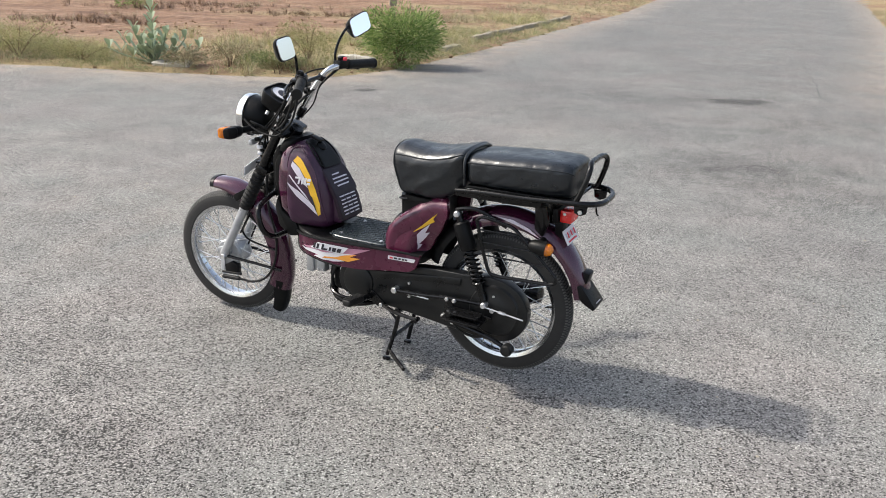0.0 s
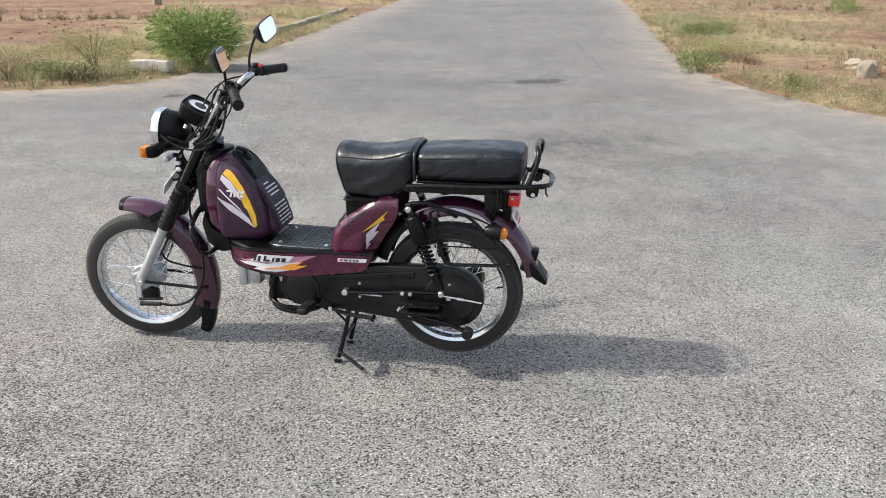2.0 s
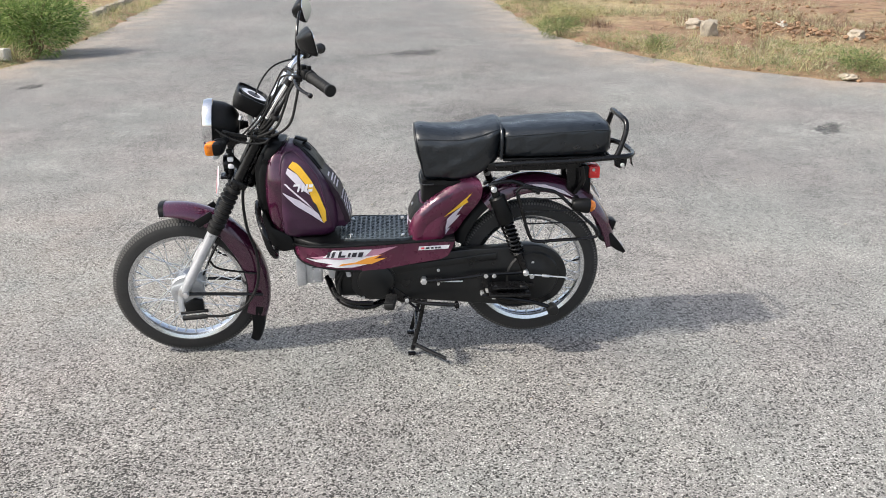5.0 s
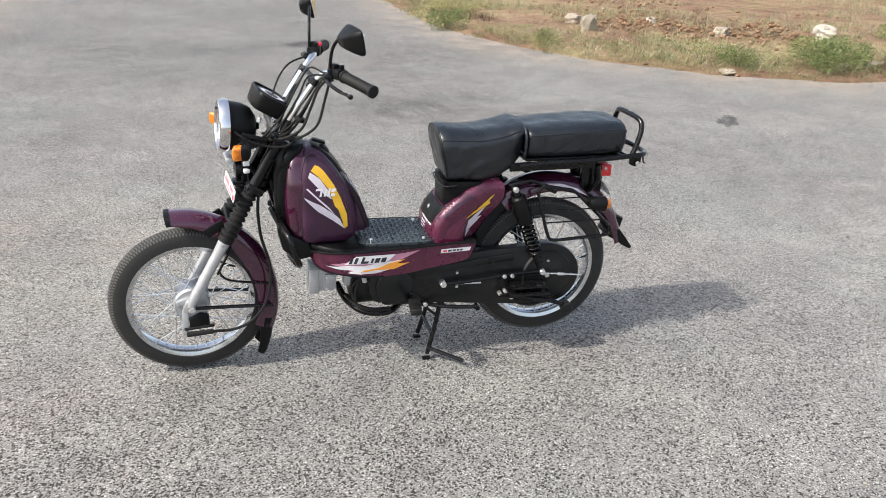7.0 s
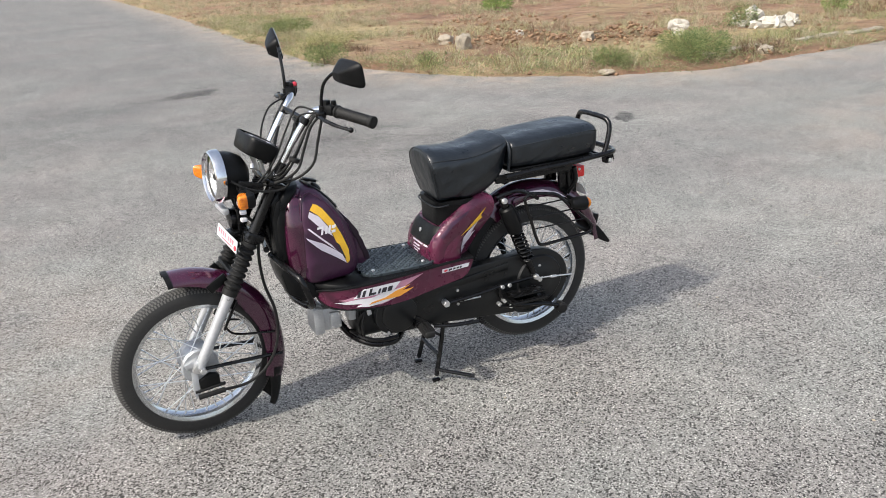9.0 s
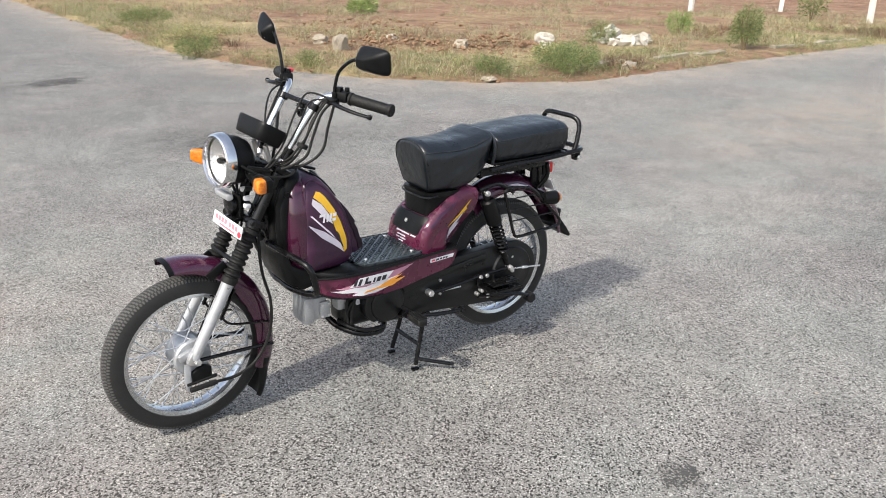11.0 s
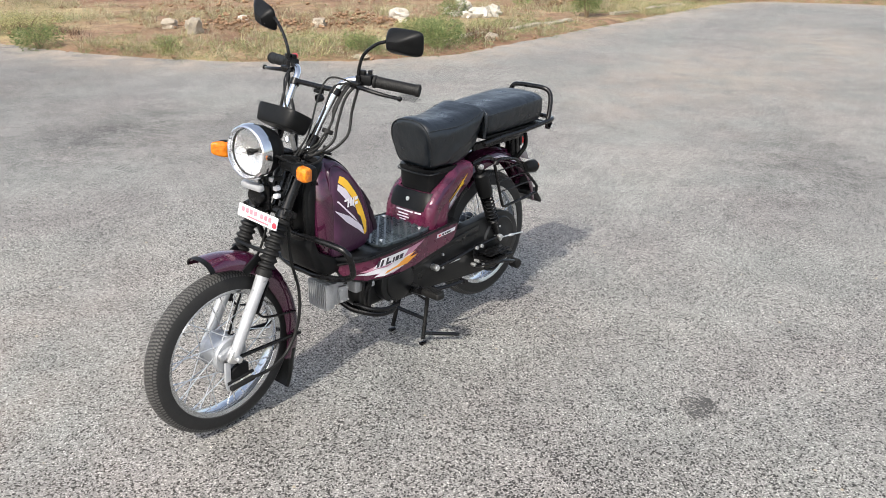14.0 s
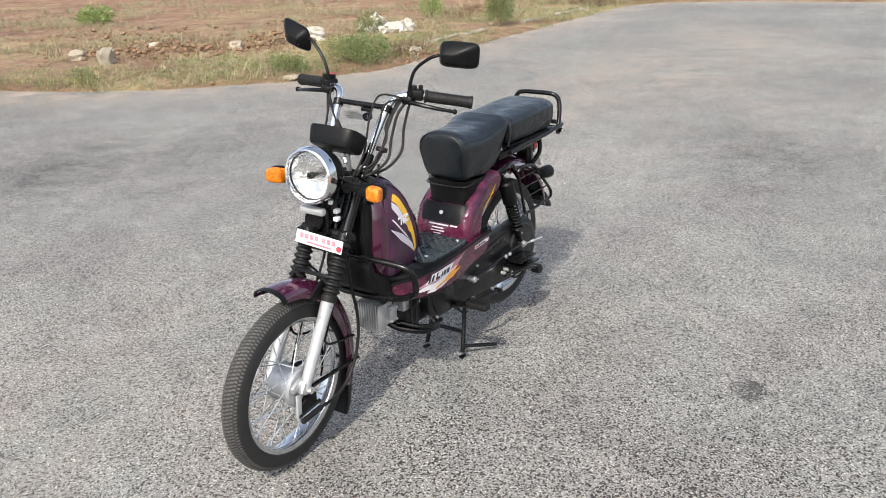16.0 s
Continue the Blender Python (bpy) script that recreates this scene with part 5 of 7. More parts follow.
for x, y in ((0.655, 0.085), (0.655, -0.085), (0.47, 0.092), (0.47, -0.092)):
    part("mat_screw", lathe([(0, 0.006), (0.006, 0.005), (0.0075, 0.002), (0.0075, 0), (0, 0)], 14, pose(x, y, 0.4915, 90, 0, 0)), M_STEEL, mat, "bright mat screw")
PANEL = [(0.862, 0.458), (0.856, 0.432), (0.838, 0.413), (0.80, 0.400), (0.70, 0.384), (0.62, 0.377), (0.54, 0.381), (0.44, 0.394), (0.335, 0.408), (0.312, 0.420), (0.296, 0.448), (0.286, 0.478), (0.36, 0.480), (0.55, 0.478), (0.75, 0.474), (0.84, 0.470)]
for s in (1, -1):
    bm = bmesh.new()
    bm.faces.new([bm.verts.new((x, 0, z)) for x, z in PANEL])
    for i in range(1, 40):
        bmesh.ops.bisect_plane(bm, geom=bm.verts[:] + bm.edges[:] + bm.faces[:], plane_co=(0.286 + 0.0148 * i, 0, 0), plane_no=(1, 0, 0))
    for z in (0.395, 0.41, 0.425, 0.44, 0.455, 0.465):
        bmesh.ops.bisect_plane(bm, geom=bm.verts[:] + bm.edges[:] + bm.faces[:], plane_co=(0, 0, z), plane_no=(0, 0, 1))
    for v in bm.verts:
        v.co.y = s * panel_y(v.co.x, v.co.z)
    bmesh.ops.solidify(bm, geom=bm.faces[:], thickness=0.012 * s)
    panel = part("side_panel", bm, M_PANEL, moped, "maroon lower side panel with streak stickers", sharp=40)
    part("panel_rim", tube([(x, s * (panel_y(x, z) + 0.002), z) for x, z in ((0.29, 0.479), (0.36, 0.482), (0.55, 0.480), (0.70, 0.477), (0.80, 0.474), (0.845, 0.470), (0.866, 0.462))], 0.005, 8), M_BLACK, panel, "black upper edge")
    part("panel_rim", tube([(x, s * (panel_y(x, z) + 0.001), z) for x, z in ((0.862, 0.456), (0.856, 0.432), (0.838, 0.413), (0.80, 0.400), (0.70, 0.384), (0.62, 0.377))], 0.0035, 8), M_BLACK, panel, "black lower edge")
    PSTICK = (([(0.80, 0.432), (0.66, 0.452), (0.49, 0.468), (0.575, 0.432), (0.625, 0.396), (0.655, 0.390), (0.74, 0.405), (0.70, 0.415)], M_PINK, "faded pink streak"),
              ([(0.815, 0.424), (0.735, 0.428), (0.690, 0.424), (0.640, 0.432), (0.555, 0.437), (0.600, 0.420), (0.565, 0.412), (0.615, 0.400), (0.655, 0.394), (0.70, 0.393), (0.745, 0.400), (0.72, 0.408), (0.765, 0.414)], M_WHITE, "white streak"),
              ([(0.70, 0.4005), (0.650, 0.406), (0.585, 0.404), (0.530, 0.426), (0.575, 0.4245), (0.545, 0.440), (0.600, 0.428), (0.640, 0.413), (0.690, 0.408)], M_ORANGE, "orange streak"))
    for k, (outline, mt, lab) in enumerate(PSTICK):
        part("sticker", decal(outline, panel_y, 0.0008 + 0.0008 * k, flip=s), mt, panel, lab)
    part("emblem_ground", decal([(0.756, 0.4330), (0.690, 0.4335), (0.640, 0.432), (0.606, 0.436), (0.580, 0.4615), (0.640, 0.4625), (0.716, 0.4625)], panel_y, 0.0030, flip=s), M_WHITE, panel, "pale emblem ground")
    for x0, w0, h0 in ((0.742, 0.010, 0.022), (0.725, 0.010, 0.022), (0.702, 0.009, 0.024), (0.694, 0.018, 0.008), (0.668, 0.008, 0.017), (0.654, 0.016, 0.017), (0.632, 0.016, 0.017)):
        part("emblem_bar", decal(slanted(x0, 0.4355, w0, h0, 0.35), panel_y, 0.0042, flip=s), M_INK, panel)
    part("tag", decal([(0.415, 0.462), (0.305, 0.463), (0.310, 0.449), (0.417, 0.447)], panel_y, 0.0015, flip=s), M_WHITE, panel, "small white tag")
    for x0, w0 in ((0.408, 0.012), (0.390, 0.012), (0.372, 0.009), (0.358, 0.009), (0.346, 0.009)):
        part("tag_bar", decal([(x0, 0.4515), (x0 - w0, 0.4520), (x0 - w0, 0.4585), (x0, 0.458)], panel_y, 0.0027, flip=s), M_REDINK if x0 > 0.40 else M_INK, panel)

# tank and its cover
def wedge(x, x0, x1):
    """The cover is widest at its front edge and narrows towards the rear face."""
    return 0.73 + 0.27 * max(0.0, min(1.0, (x - x0) / 0.235))


TANK = [(0.500, 0.740, 0.918, 0.090), (0.56, 0.720, 0.940, 0.122), (0.64, 0.725, 0.948, 0.126), (0.70, 0.745, 0.946, 0.126), (0.76, 0.785, 0.938, 0.116), (0.80, 0.81, 0.920, 0.092), (0.815, 0.83, 0.908, 0.070)]
tank_rings = []
for k in range(22):
    z = 0.500 + 0.315 * k / 21
    x0, x1, hw = lerp_table(TANK, z)
    tank_rings.append([Vector(((x0 + x1) / 2 + a, b * wedge((x0 + x1) / 2 + a, x0, x1), z)) for a, b in super_ring(56, (x1 - x0) / 2, hw, 5.0)])
tank = part("fuel_tank", loft(tank_rings), M_PAINT, moped, "glossy maroon fuel tank", sharp=50)
COVER_F = [(0.56, 0.925, 0.965, 0.068), (0.60, 0.918, 0.974, 0.084), (0.66, 0.914, 0.978, 0.092), (0.72, 0.910, 0.976, 0.092), (0.78, 0.90, 0.962, 0.084), (0.815, 0.875, 0.940, 0.080), (0.830, 0.870, 0.920, 0.058)]
fr = []
for k in range(22):
    z = 0.56 + 0.270 * k / 21
    x0, x1, hw = lerp_table(COVER_F, z)
    fr.append([Vector(((x0 + x1) / 2 + a, b, z)) for a, b in super_ring(36, (x1 - x0) / 2, hw, 3.4)])
shroud = part("tank_shroud", loft(fr), M_BLACK, moped, "black plastic shroud in front of the tank", sharp=50)
for s in (1, -1):
    part("shroud_screw", rod((0.938, s * 0.070, 0.770), (0.938, s * 0.094, 0.770), 0.009, 14), M_BLACK, shroud)
    part("shroud_side", prism([(0.975, 0.74), (0.957, 0.79), (0.94, 0.80), (0.945, 0.72), (0.952, 0.62), (0.97, 0.58), (0.976, 0.66)], s * 0.066, s * 0.086, 0.007), M_BLACK, shroud)

BAG = [(0.492, 0.735, 0.871, 0.104), (0.503, 0.712, 0.888, 0.120), (0.53, 0.700, 0.895, 0.129), (0.57, 0.698, 0.898, 0.134), (0.62, 0.704, 0.899, 0.135), (0.67, 0.720, 0.898, 0.135), (0.70, 0.736, 0.896, 0.134), (0.74, 0.762, 0.894, 0.132), (0.765, 0.779, 0.891, 0.127), (0.79, 0.800, 0.886, 0.114), (0.806, 0.817, 0.880, 0.096), (0.815, 0.832, 0.872, 0.076), (0.820, 0.845, 0.862, 0.050)]
BAG_E = 6.0


def bag_y(x, z, e=BAG_E):
    x0, x1, hw = lerp_table(BAG, z)
    hw *= wedge(x, x0, x1)
    u = min(abs((x - (x0 + x1) / 2) / ((x1 - x0) / 2)), 0.999)
    return hw * (1 - u ** e) ** (1 / e)


bag_rings = []
for k in range(48):
    z = 0.492 + 0.328 * k / 47
    x0, x1, hw = lerp_table(BAG, z)
    ring = []
    for a, b in super_ring(88, (x1 - x0) / 2, hw, BAG_E):
        v = Vector(((x0 + x1) / 2 + a, b * wedge((x0 + x1) / 2 + a, x0, x1), z))
        sag = 0.004 * noise.noise(v * 11.0) * min(1.0, max(0.0, (0.80 - v.x) / 0.1))
        ring.append(v + Vector((0, math.copysign(sag, b) if abs(b) > 0.03 else 0, 0)))
    bag_rings.append(ring)
bag = part("tank_cover", loft(bag_rings), M_VINYL, moped, "maroon vinyl tank cover with a pouch", sharp=60)
for s in (1, -1):
    welt = [(0.882, 0.51), (0.890, 0.56), (0.893, 0.62), (0.892, 0.68), (0.887, 0.735), (0.880, 0.775), (0.866, 0.798), (0.842, 0.802), (0.818, 0.786), (0.790, 0.755), (0.762, 0.712), (0.745, 0.65), (0.728, 0.58), (0.716, 0.52)]
    part("welt", tube([(x, s * (bag_y(x, z) + 0.001), z) for x, z in welt], 0.0034, 8), M_VINYL, bag, "raised welt seam")
    SWOOSH = (([(0.857, 0.754), (0.843, 0.771), (0.830, 0.766), (0.814, 0.751), (0.783, 0.705), (0.759, 0.654), (0.739, 0.595), (0.738, 0.556), (0.748, 0.548), (0.762, 0.584), (0.778, 0.624), (0.799, 0.688), (0.829, 0.730)], M_YELLOW, "yellow swoosh"),
              ([(0.860, 0.750), (0.829, 0.728), (0.803, 0.689), (0.790, 0.655), (0.812, 0.672), (0.838, 0.700), (0.866, 0.733)], M_LILAC, "pale lilac swoosh"),
              ([(0.882, 0.667), (0.825, 0.636), (0.780, 0.600), (0.764, 0.584), (0.749, 0.549), (0.786, 0.580), (0.838, 0.618), (0.878, 0.660)], M_LILAC, "pale lilac streak"),
              ([(0.874, 0.696), (0.868, 0.697), (0.836, 0.664), (0.800, 0.628), (0.779, 0.600), (0.832, 0.652)], M_LILAC, "thin lilac streak"),
              ([(0.786, 0.636), (0.776, 0.610), (0.758, 0.572), (0.752, 0.566), (0.770, 0.620)], M_INK, "dark streak"))
    for k, (outline, mt, lab) in enumerate(SWOOSH):
        part("sticker", decal(outline, bag_y, 0.0014 + 0.0003 * k, 0.008, flip=s), mt, bag, lab)
    for x0, z0, w0, h0 in ((0.843, 0.688, 0.022, 0.007), (0.832, 0.668, 0.007, 0.020), (0.818, 0.668, 0.007, 0.026), (0.806, 0.668, 0.007, 0.026), (0.795, 0.667, 0.014, 0.009), (0.792, 0.682, 0.014, 0.010)):
        part("emblem_bar", decal(slanted(x0, z0, w0, h0, 0.25), bag_y, 0.0034, 0.006, flip=s), M_WHITE, bag, "white emblem shape")
# pouch on the rear of the cover
POUCH = [(0.520, 0.674, 0.060), (0.534, 0.661, 0.067), (0.56, 0.665, 0.069), (0.60, 0.678, 0.069), (0.64, 0.697, 0.069), (0.68, 0.722, 0.068), (0.71, 0.746, 0.066), (0.722, 0.757, 0.060)]


def pouch_rings(z0, z1, grow, depth, e, n=16):
    """Level sections of the pouch between two heights; grow sets them proud of its rear face."""
    out = []
    for k in range(n):
        z = z0 + (z1 - z0) * k / (n - 1)
        xr, hw = lerp_table(POUCH, z)
        crease = 0.0022 * noise.noise(Vector((z * 26, grow * 90, 1.7)))
        out.append([Vector((xr - grow + depth / 2 + a + crease, b, z)) for a, b in super_ring(40, depth / 2, hw + grow, e)])
    return out


pouch = part("pouch", loft(pouch_rings(0.520, 0.722, 0.0, 0.070, 14)), M_VINYL, bag, "maroon vinyl pouch behind the tank", sharp=50)
part("pocket", loft(pouch_rings(0.536, 0.640, 0.004, 0.020, 16)), M_POUCH, pouch, "dark sewn front pocket of the pouch", sharp=50)
flap_rings = pouch_rings(0.634, 0.721, 0.008, 0.024, 16) + [[Vector((0.776 + a, b, 0.738 - 0.35 * a)) for a, b in super_ring(40, 0.012, 0.066, 12)]]
part("pouch_flap", loft(flap_rings), M_POUCH, pouch, "dark buckled pouch flap", sharp=50)


def pouch_print(z, half, tall, grow, mid=0.0):
    xr, up = lerp_table(POUCH, z)[0], lerp_table(POUCH, z + 0.01)[0]
    part("print_bar", rbox((xr - grow, mid, z), (0.0016, half * 2, tall), 0, turn=(0, math.degrees(math.atan2(up - xr, 0.01)), 0)), M_LILAC, pouch)


for k, half in enumerate((0.020, 0.040, 0.042, 0.034)):
    pouch_print(0.700 - 0.0130 * k, half * 1.15, 0.0058, 0.0088, 0.012 if k == 0 else 0.0)
for k in range(6):
    for mid in (-0.036, 0.0, 0.036):
        pouch_print(0.622 - 0.0135 * k, 0.013 + 0.003 * ((k + 1) % 2), 0.0052, 0.0048, mid)
yoke = []
for k in range(9):
    z = 0.735 + 0.083 * k / 8
    x0 = lerp_table(BAG, z)[0]
    yoke.append([Vector((x0 - 0.004 + 0.010 * a, 0.058 * b * (1 - 0.25 * k / 8), z + 0.006 * a)) for a, b in super_ring(28, 1.0, 1.0, 8)])
part("yoke", loft(yoke), M_BLACK, bag, "black yoke strap over the cover")
part("snap_button", joined(lathe([(0, 0.010), (0.010, 0.010), (0.019, 0.006), (0.021, 0.0), (0, 0.0)], 24, pose(0.802, 0.0, 0.798, 90, 0, 0) @ pose(0, 0, 0, -8, 0, 42))), M_BLACK, bag, "round black snap button")
for s in (1, -1):
    part("strap", tube([(0.758, s * 0.062, 0.735), (0.782, s * 0.064, 0.768), (0.808, s * 0.058, 0.798), (0.838, s * 0.045, 0.820)], 0.0045, 8), M_BLACK, bag, "black edge binding")
part("flap_buckle", rbox((0.768, 0.0, 0.752), (0.026, 0.036, 0.009), 0.003, turn=(0, -48, 0)), M_BLACK, bag, "black flap buckle")
part("top_buckle", rbox((0.820, 0.0, 0.826), (0.045, 0.030, 0.009), 0.003, turn=(0, -18, 0)), M_BLACK, bag, "black strap buckle")

# frame, crash guard and engine
part("down_tube", tube([(0.985, 0, 0.72), (0.955, 0, 0.60), (0.90, 0, 0.50), (0.80, 0, 0.445), (0.55, 0, 0.43), (0.35, 0, 0.45), (0.2, 0, 0.6)], 0.022, 14), M_SATIN, moped, "black main frame tube")
GUARD_SIDE = [(0.985, 0.028, 0.602), (0.970, 0.120, 0.595), (0.948, 0.205, 0.582), (0.936, 0.232, 0.564), (0.925, 0.238, 0.525), (0.914, 0.228, 0.488), (0.908, 0.200, 0.465), (0.915, 0.150, 0.450), (0.930, 0.060, 0.442)]
crash = part("crash_guard", tube(GUARD_SIDE + [(0.930, 0.0, 0.442)] + [(x, -y, z) for x, y, z in reversed(GUARD_SIDE)], 0.0105, 12), M_SATIN, moped, "black tubular crash guard")
for s in (1, -1):
    part("guard_stay", tube([(0.930, s * 0.07, 0.442), (0.89, s * 0.07, 0.445), (0.845, s * 0.07, 0.462)], 0.009, 10), M_SATIN, crash)
part("leg_shield", prism([(0.955, 0.60), (0.972, 0.545), (0.955, 0.47), (0.90, 0.432), (0.84, 0.445), (0.87, 0.50), (0.93, 0.53)], -0.092, 0.092, 0.012), M_BLACK, moped, "black inner shield behind the crash guard")

engine = part("engine_head", rbox((0.812, -0.020, 0.322), (0.070, 0.088, 0.085), 0.008), M_ALLOY, moped, "finned aluminium cylinder head", sharp=40)
for k in range(10):
    part("fin", rbox((0.848, -0.068 + 0.0106 * k, 0.322), (0.034, 0.0036, 0.104 - 0.002 * abs(k - 4.5)), 0.0012), M_ALLOY, engine)
part("head_cover", rbox((0.790, 0.030, 0.318), (0.040, 0.014, 0.062), 0.006), M_ALLOY, engine, "small cast side cover")
for dx, dz in ((-0.013, -0.022), (0.013, -0.022), (-0.013, 0.022), (0.013, 0.022)):
    part("head_bolt", rod((0.790 + dx, 0.036, 0.318 + dz), (0.790 + dx, 0.042, 0.318 + dz), 0.0042, 6), M_STEEL, engine)
part("intake", joined(rod((0.745, 0.03, 0.36), (0.70, 0.045, 0.40), 0.018, 14), rbox((0.722, 0.022, 0.335), (0.05, 0.05, 0.06), 0.01)), M_ALLOY, engine, "alloy inlet and cover")
part("oil_cap", rbox((0.675, 0.052, 0.338), (0.018, 0.014, 0.045), 0.005, turn=(0, 12, 0)), M_WHITE, moped, "white cable connector")
part("crankcase", joined(rbox((0.640, -0.01, 0.305), (0.17, 0.13, 0.15), 0.03, segs=4), rbox((0.48, -0.02, 0.315), (0.20, 0.12, 0.13), 0.03, segs=3)), M_GREYCASE, moped, "dark engine crankcase")
for a, b in (((0.69, 0.065, 0.345), (0.705, 0.07, 0.25)), ((0.705, 0.05, 0.37), (0.712, 0.06, 0.255)), ((0.67, 0.06, 0.36), (0.72, 0.06, 0.30))):
    part("hose", tube([a, ((a[0] + b[0]) / 2 + 0.01, a[1] + 0.008, (a[2] + b[2]) / 2), b], 0.006, 8), M_RUBBER, moped, "black hose")
CASE = [(0.66, 0.33), (0.645, 0.365), (0.60, 0.388), (0.54, 0.385), (0.44, 0.398), (0.35, 0.418), (0.25, 0.428), (0.12, 0.434), (0.02, 0.442), (-0.05, 0.430), (-0.105, 0.392), (-0.130, 0.335), (-0.122, 0.275), (-0.088, 0.228), (-0.035, 0.203), (0.02, 0.198), (0.09, 0.204), (0.20, 0.214), (0.32, 0.226), (0.44, 0.236), (0.54, 0.238), (0.61, 0.242), (0.65, 0.268), (0.662, 0.30)]
case = part("chain_case", prism(smooth_outline(CASE, 3), 0.048, 0.092, 0.010, 3), M_GREYCASE, moped, "black plastic chain case", sharp=40)
part("case_disc", lathe([(0, 0.012), (0.05, 0.012), (0.055, 0.009), (0.092, 0.009), (0.098, 0.002), (0.098, 0), (0, 0)], 48, pose(-0.004, 0.090, 0.320)), M_GREYCASE, case, "round chain case cover")
part("clutch_cover", lathe([(0, 0.012), (0.06, 0.011), (0.066, 0.007), (0.068, 0), (0, 0)], 40, pose(0.572, 0.090, 0.312)), M_GREYCASE, case, "round clutch cover")
part("case_rib", prism([(0.52, 0.37), (0.13, 0.418), (0.13, 0.388), (0.40, 0.36), (0.50, 0.335)], 0.088, 0.098, 0.005), M_GREYCASE, case)
for x, z in ((0.344, 0.352), (0.344, 0.298), (-0.002, 0.376), (0.003, 0.272), (0.448, 0.385), (0.62, 0.25)):
    part("case_screw", rod((x, 0.090, z), (x, 0.1, z), 0.0055, 8), M_STEEL, case, "bright case screw")
part("pillion_bar", tube([(0.398, 0.112, 0.318), (0.28, 0.114, 0.326), (0.165, 0.114, 0.338), (0.02, 0.112, 0.343)], 0.0075, 10), M_SATIN, moped, "black footrest carrier bar")
part("pivot_nut", joined(rod((0.398, 0.085, 0.318), (0.398, 0.122, 0.318), 0.0125, 6)), M_STEEL, moped, "bright pivot nut")
part("linkage_rod", rod((0.35, 0.104, 0.312), (0.255, 0.106, 0.311), 0.0035, 8), M_STEEL, moped)
hanger = part("pillion_footrest", joined(prism([(0.185, 0.342), (0.145, 0.342), (0.15, 0.312), (-0.005, 0.300), (-0.005, 0.290), (0.16, 0.278), (0.185, 0.295)], 0.108, 0.116, 0.002), rbox((0.09, 0.150, 0.286), (0.15, 0.08, 0.010), 0.003), rbox((0.09, 0.150, 0.310), (0.13, 0.06, 0.006), 0.002)), M_SATIN, moped, "black folding pillion footrest")
part("footrest_bar", tube([(0.185, 0.125, 0.262), (0.09, 0.13, 0.248), (0.0, 0.132, 0.232), (-0.06, 0.134, 0.212)], 0.008, 10), M_SATIN, hanger)
part("rubber_pad", joined(lathe([(0, 0), (0.017, 0), (0.021, 0.004), (0.021, 0.035), (0.017, 0.039), (0, 0.039)], 20, rod_place((-0.078, 0.108, 0.198), (-0.078, 0.16, 0.198)))), M_RUBBER, hanger, "round rubber pad")
for x, z in ((0.172, 0.336), (0.142, 0.336), (0.165, 0.278), (0.185, 0.268)):
    part("bolt", rod((x, 0.108, z), (x, 0.128, z), 0.008, 6), M_STEEL, hanger, "bright bolt")

part("brake_rod", joined(rod((0.030, 0.124, 0.341), (-0.128, 0.124, 0.323), 0.0032, 8), rod((-0.035, 0.124, 0.3335), (-0.060, 0.124, 0.3305), 0.006, 8)), M_STEEL, hanger, "bright brake rod")
part("hanger_cable", tube([(0.165, 0.122, 0.262), (0.14, 0.126, 0.252), (0.11, 0.126, 0.225), (0.05, 0.122, 0.215), (0.0, 0.112, 0.23)], 0.005, 8), M_RUBBER, hanger, "black looped cable")
part("cable_clip", rod((0.142, 0.115, 0.256), (0.142, 0.134, 0.256), 0.010, 8), M_STEEL, hanger, "bright cable clip")
# footpegs, stand, exhaust
for s in (1, -1):
    peg = part("footpeg", rod((0.515, s * 0.09, 0.262), (0.518, s * 0.18, 0.274), 0.012, 12), M_SATIN, moped, "footpeg with a ribbed black rubber")
    rubber = [rbox((0.520, s * 0.208, 0.281), (0.038, 0.092, 0.026), 0.008, segs=3, turn=(s * 5, 0, s * -6))]
    for k in range(8):
        rubber.append(rbox((0.515 + 0.0012 * k, s * (0.170 + 0.0108 * k), 0.2915 + 0.0009 * k), (0.036, 0.0052, 0.007), 0.001))
    part("peg_rubber", joined(*rubber), M_RUBBER, peg, "ribbed rubber pad")
    part("peg_bracket", joined(prism([(0.53, 0.295), (0.50, 0.285), (0.455, 0.25), (0.458, 0.228), (0.48, 0.225), (0.525, 0.25)], s * 0.085, s * 0.097, 0.003), rod((0.46, s * 0.08, 0.240), (0.46, s * 0.107, 0.240), 0.0115, 14)), M_SATIN, peg)
part("peg_bolt", rod((0.46, 0.106, 0.240), (0.46, 0.113, 0.240), 0.008, 8), M_STEEL, moped, "bright peg bolt")
part("peg_cross_tube", tube([(0.46, 0.10, 0.240), (0.38, 0.135, 0.238), (0.28, 0.15, 0.237)], 0.0075, 10), M_SATIN, moped, "black brake pedal rod")
part("pedal_tip", rod((0.28, 0.135, 0.237), (0.28, 0.165, 0.237), 0.009, 12), M_SATIN, moped)
stand = part("centre_stand", joined(rod((0.395, -0.095, 0.225), (0.395, 0.095, 0.225), 0.012, 14)), M_SATIN, moped, "black steel centre stand, let down")
for s in (1, -1):
    leg = part("stand_leg", tube([(0.396, s * 0.070, 0.228), (0.412, s * 0.074, 0.14), (0.442, s * 0.084, 0.022)], 0.0085, 10), M_SATIN, stand)
    part("stand_foot", rbox((0.445, s * 0.085, 0.0065), (0.030, 0.018, 0.011), 0.004), M_SATIN, stand)
part("stand_brace", rod((0.424, -0.078, 0.10), (0.424, 0.078, 0.10), 0.008, 12), M_SATIN, stand)
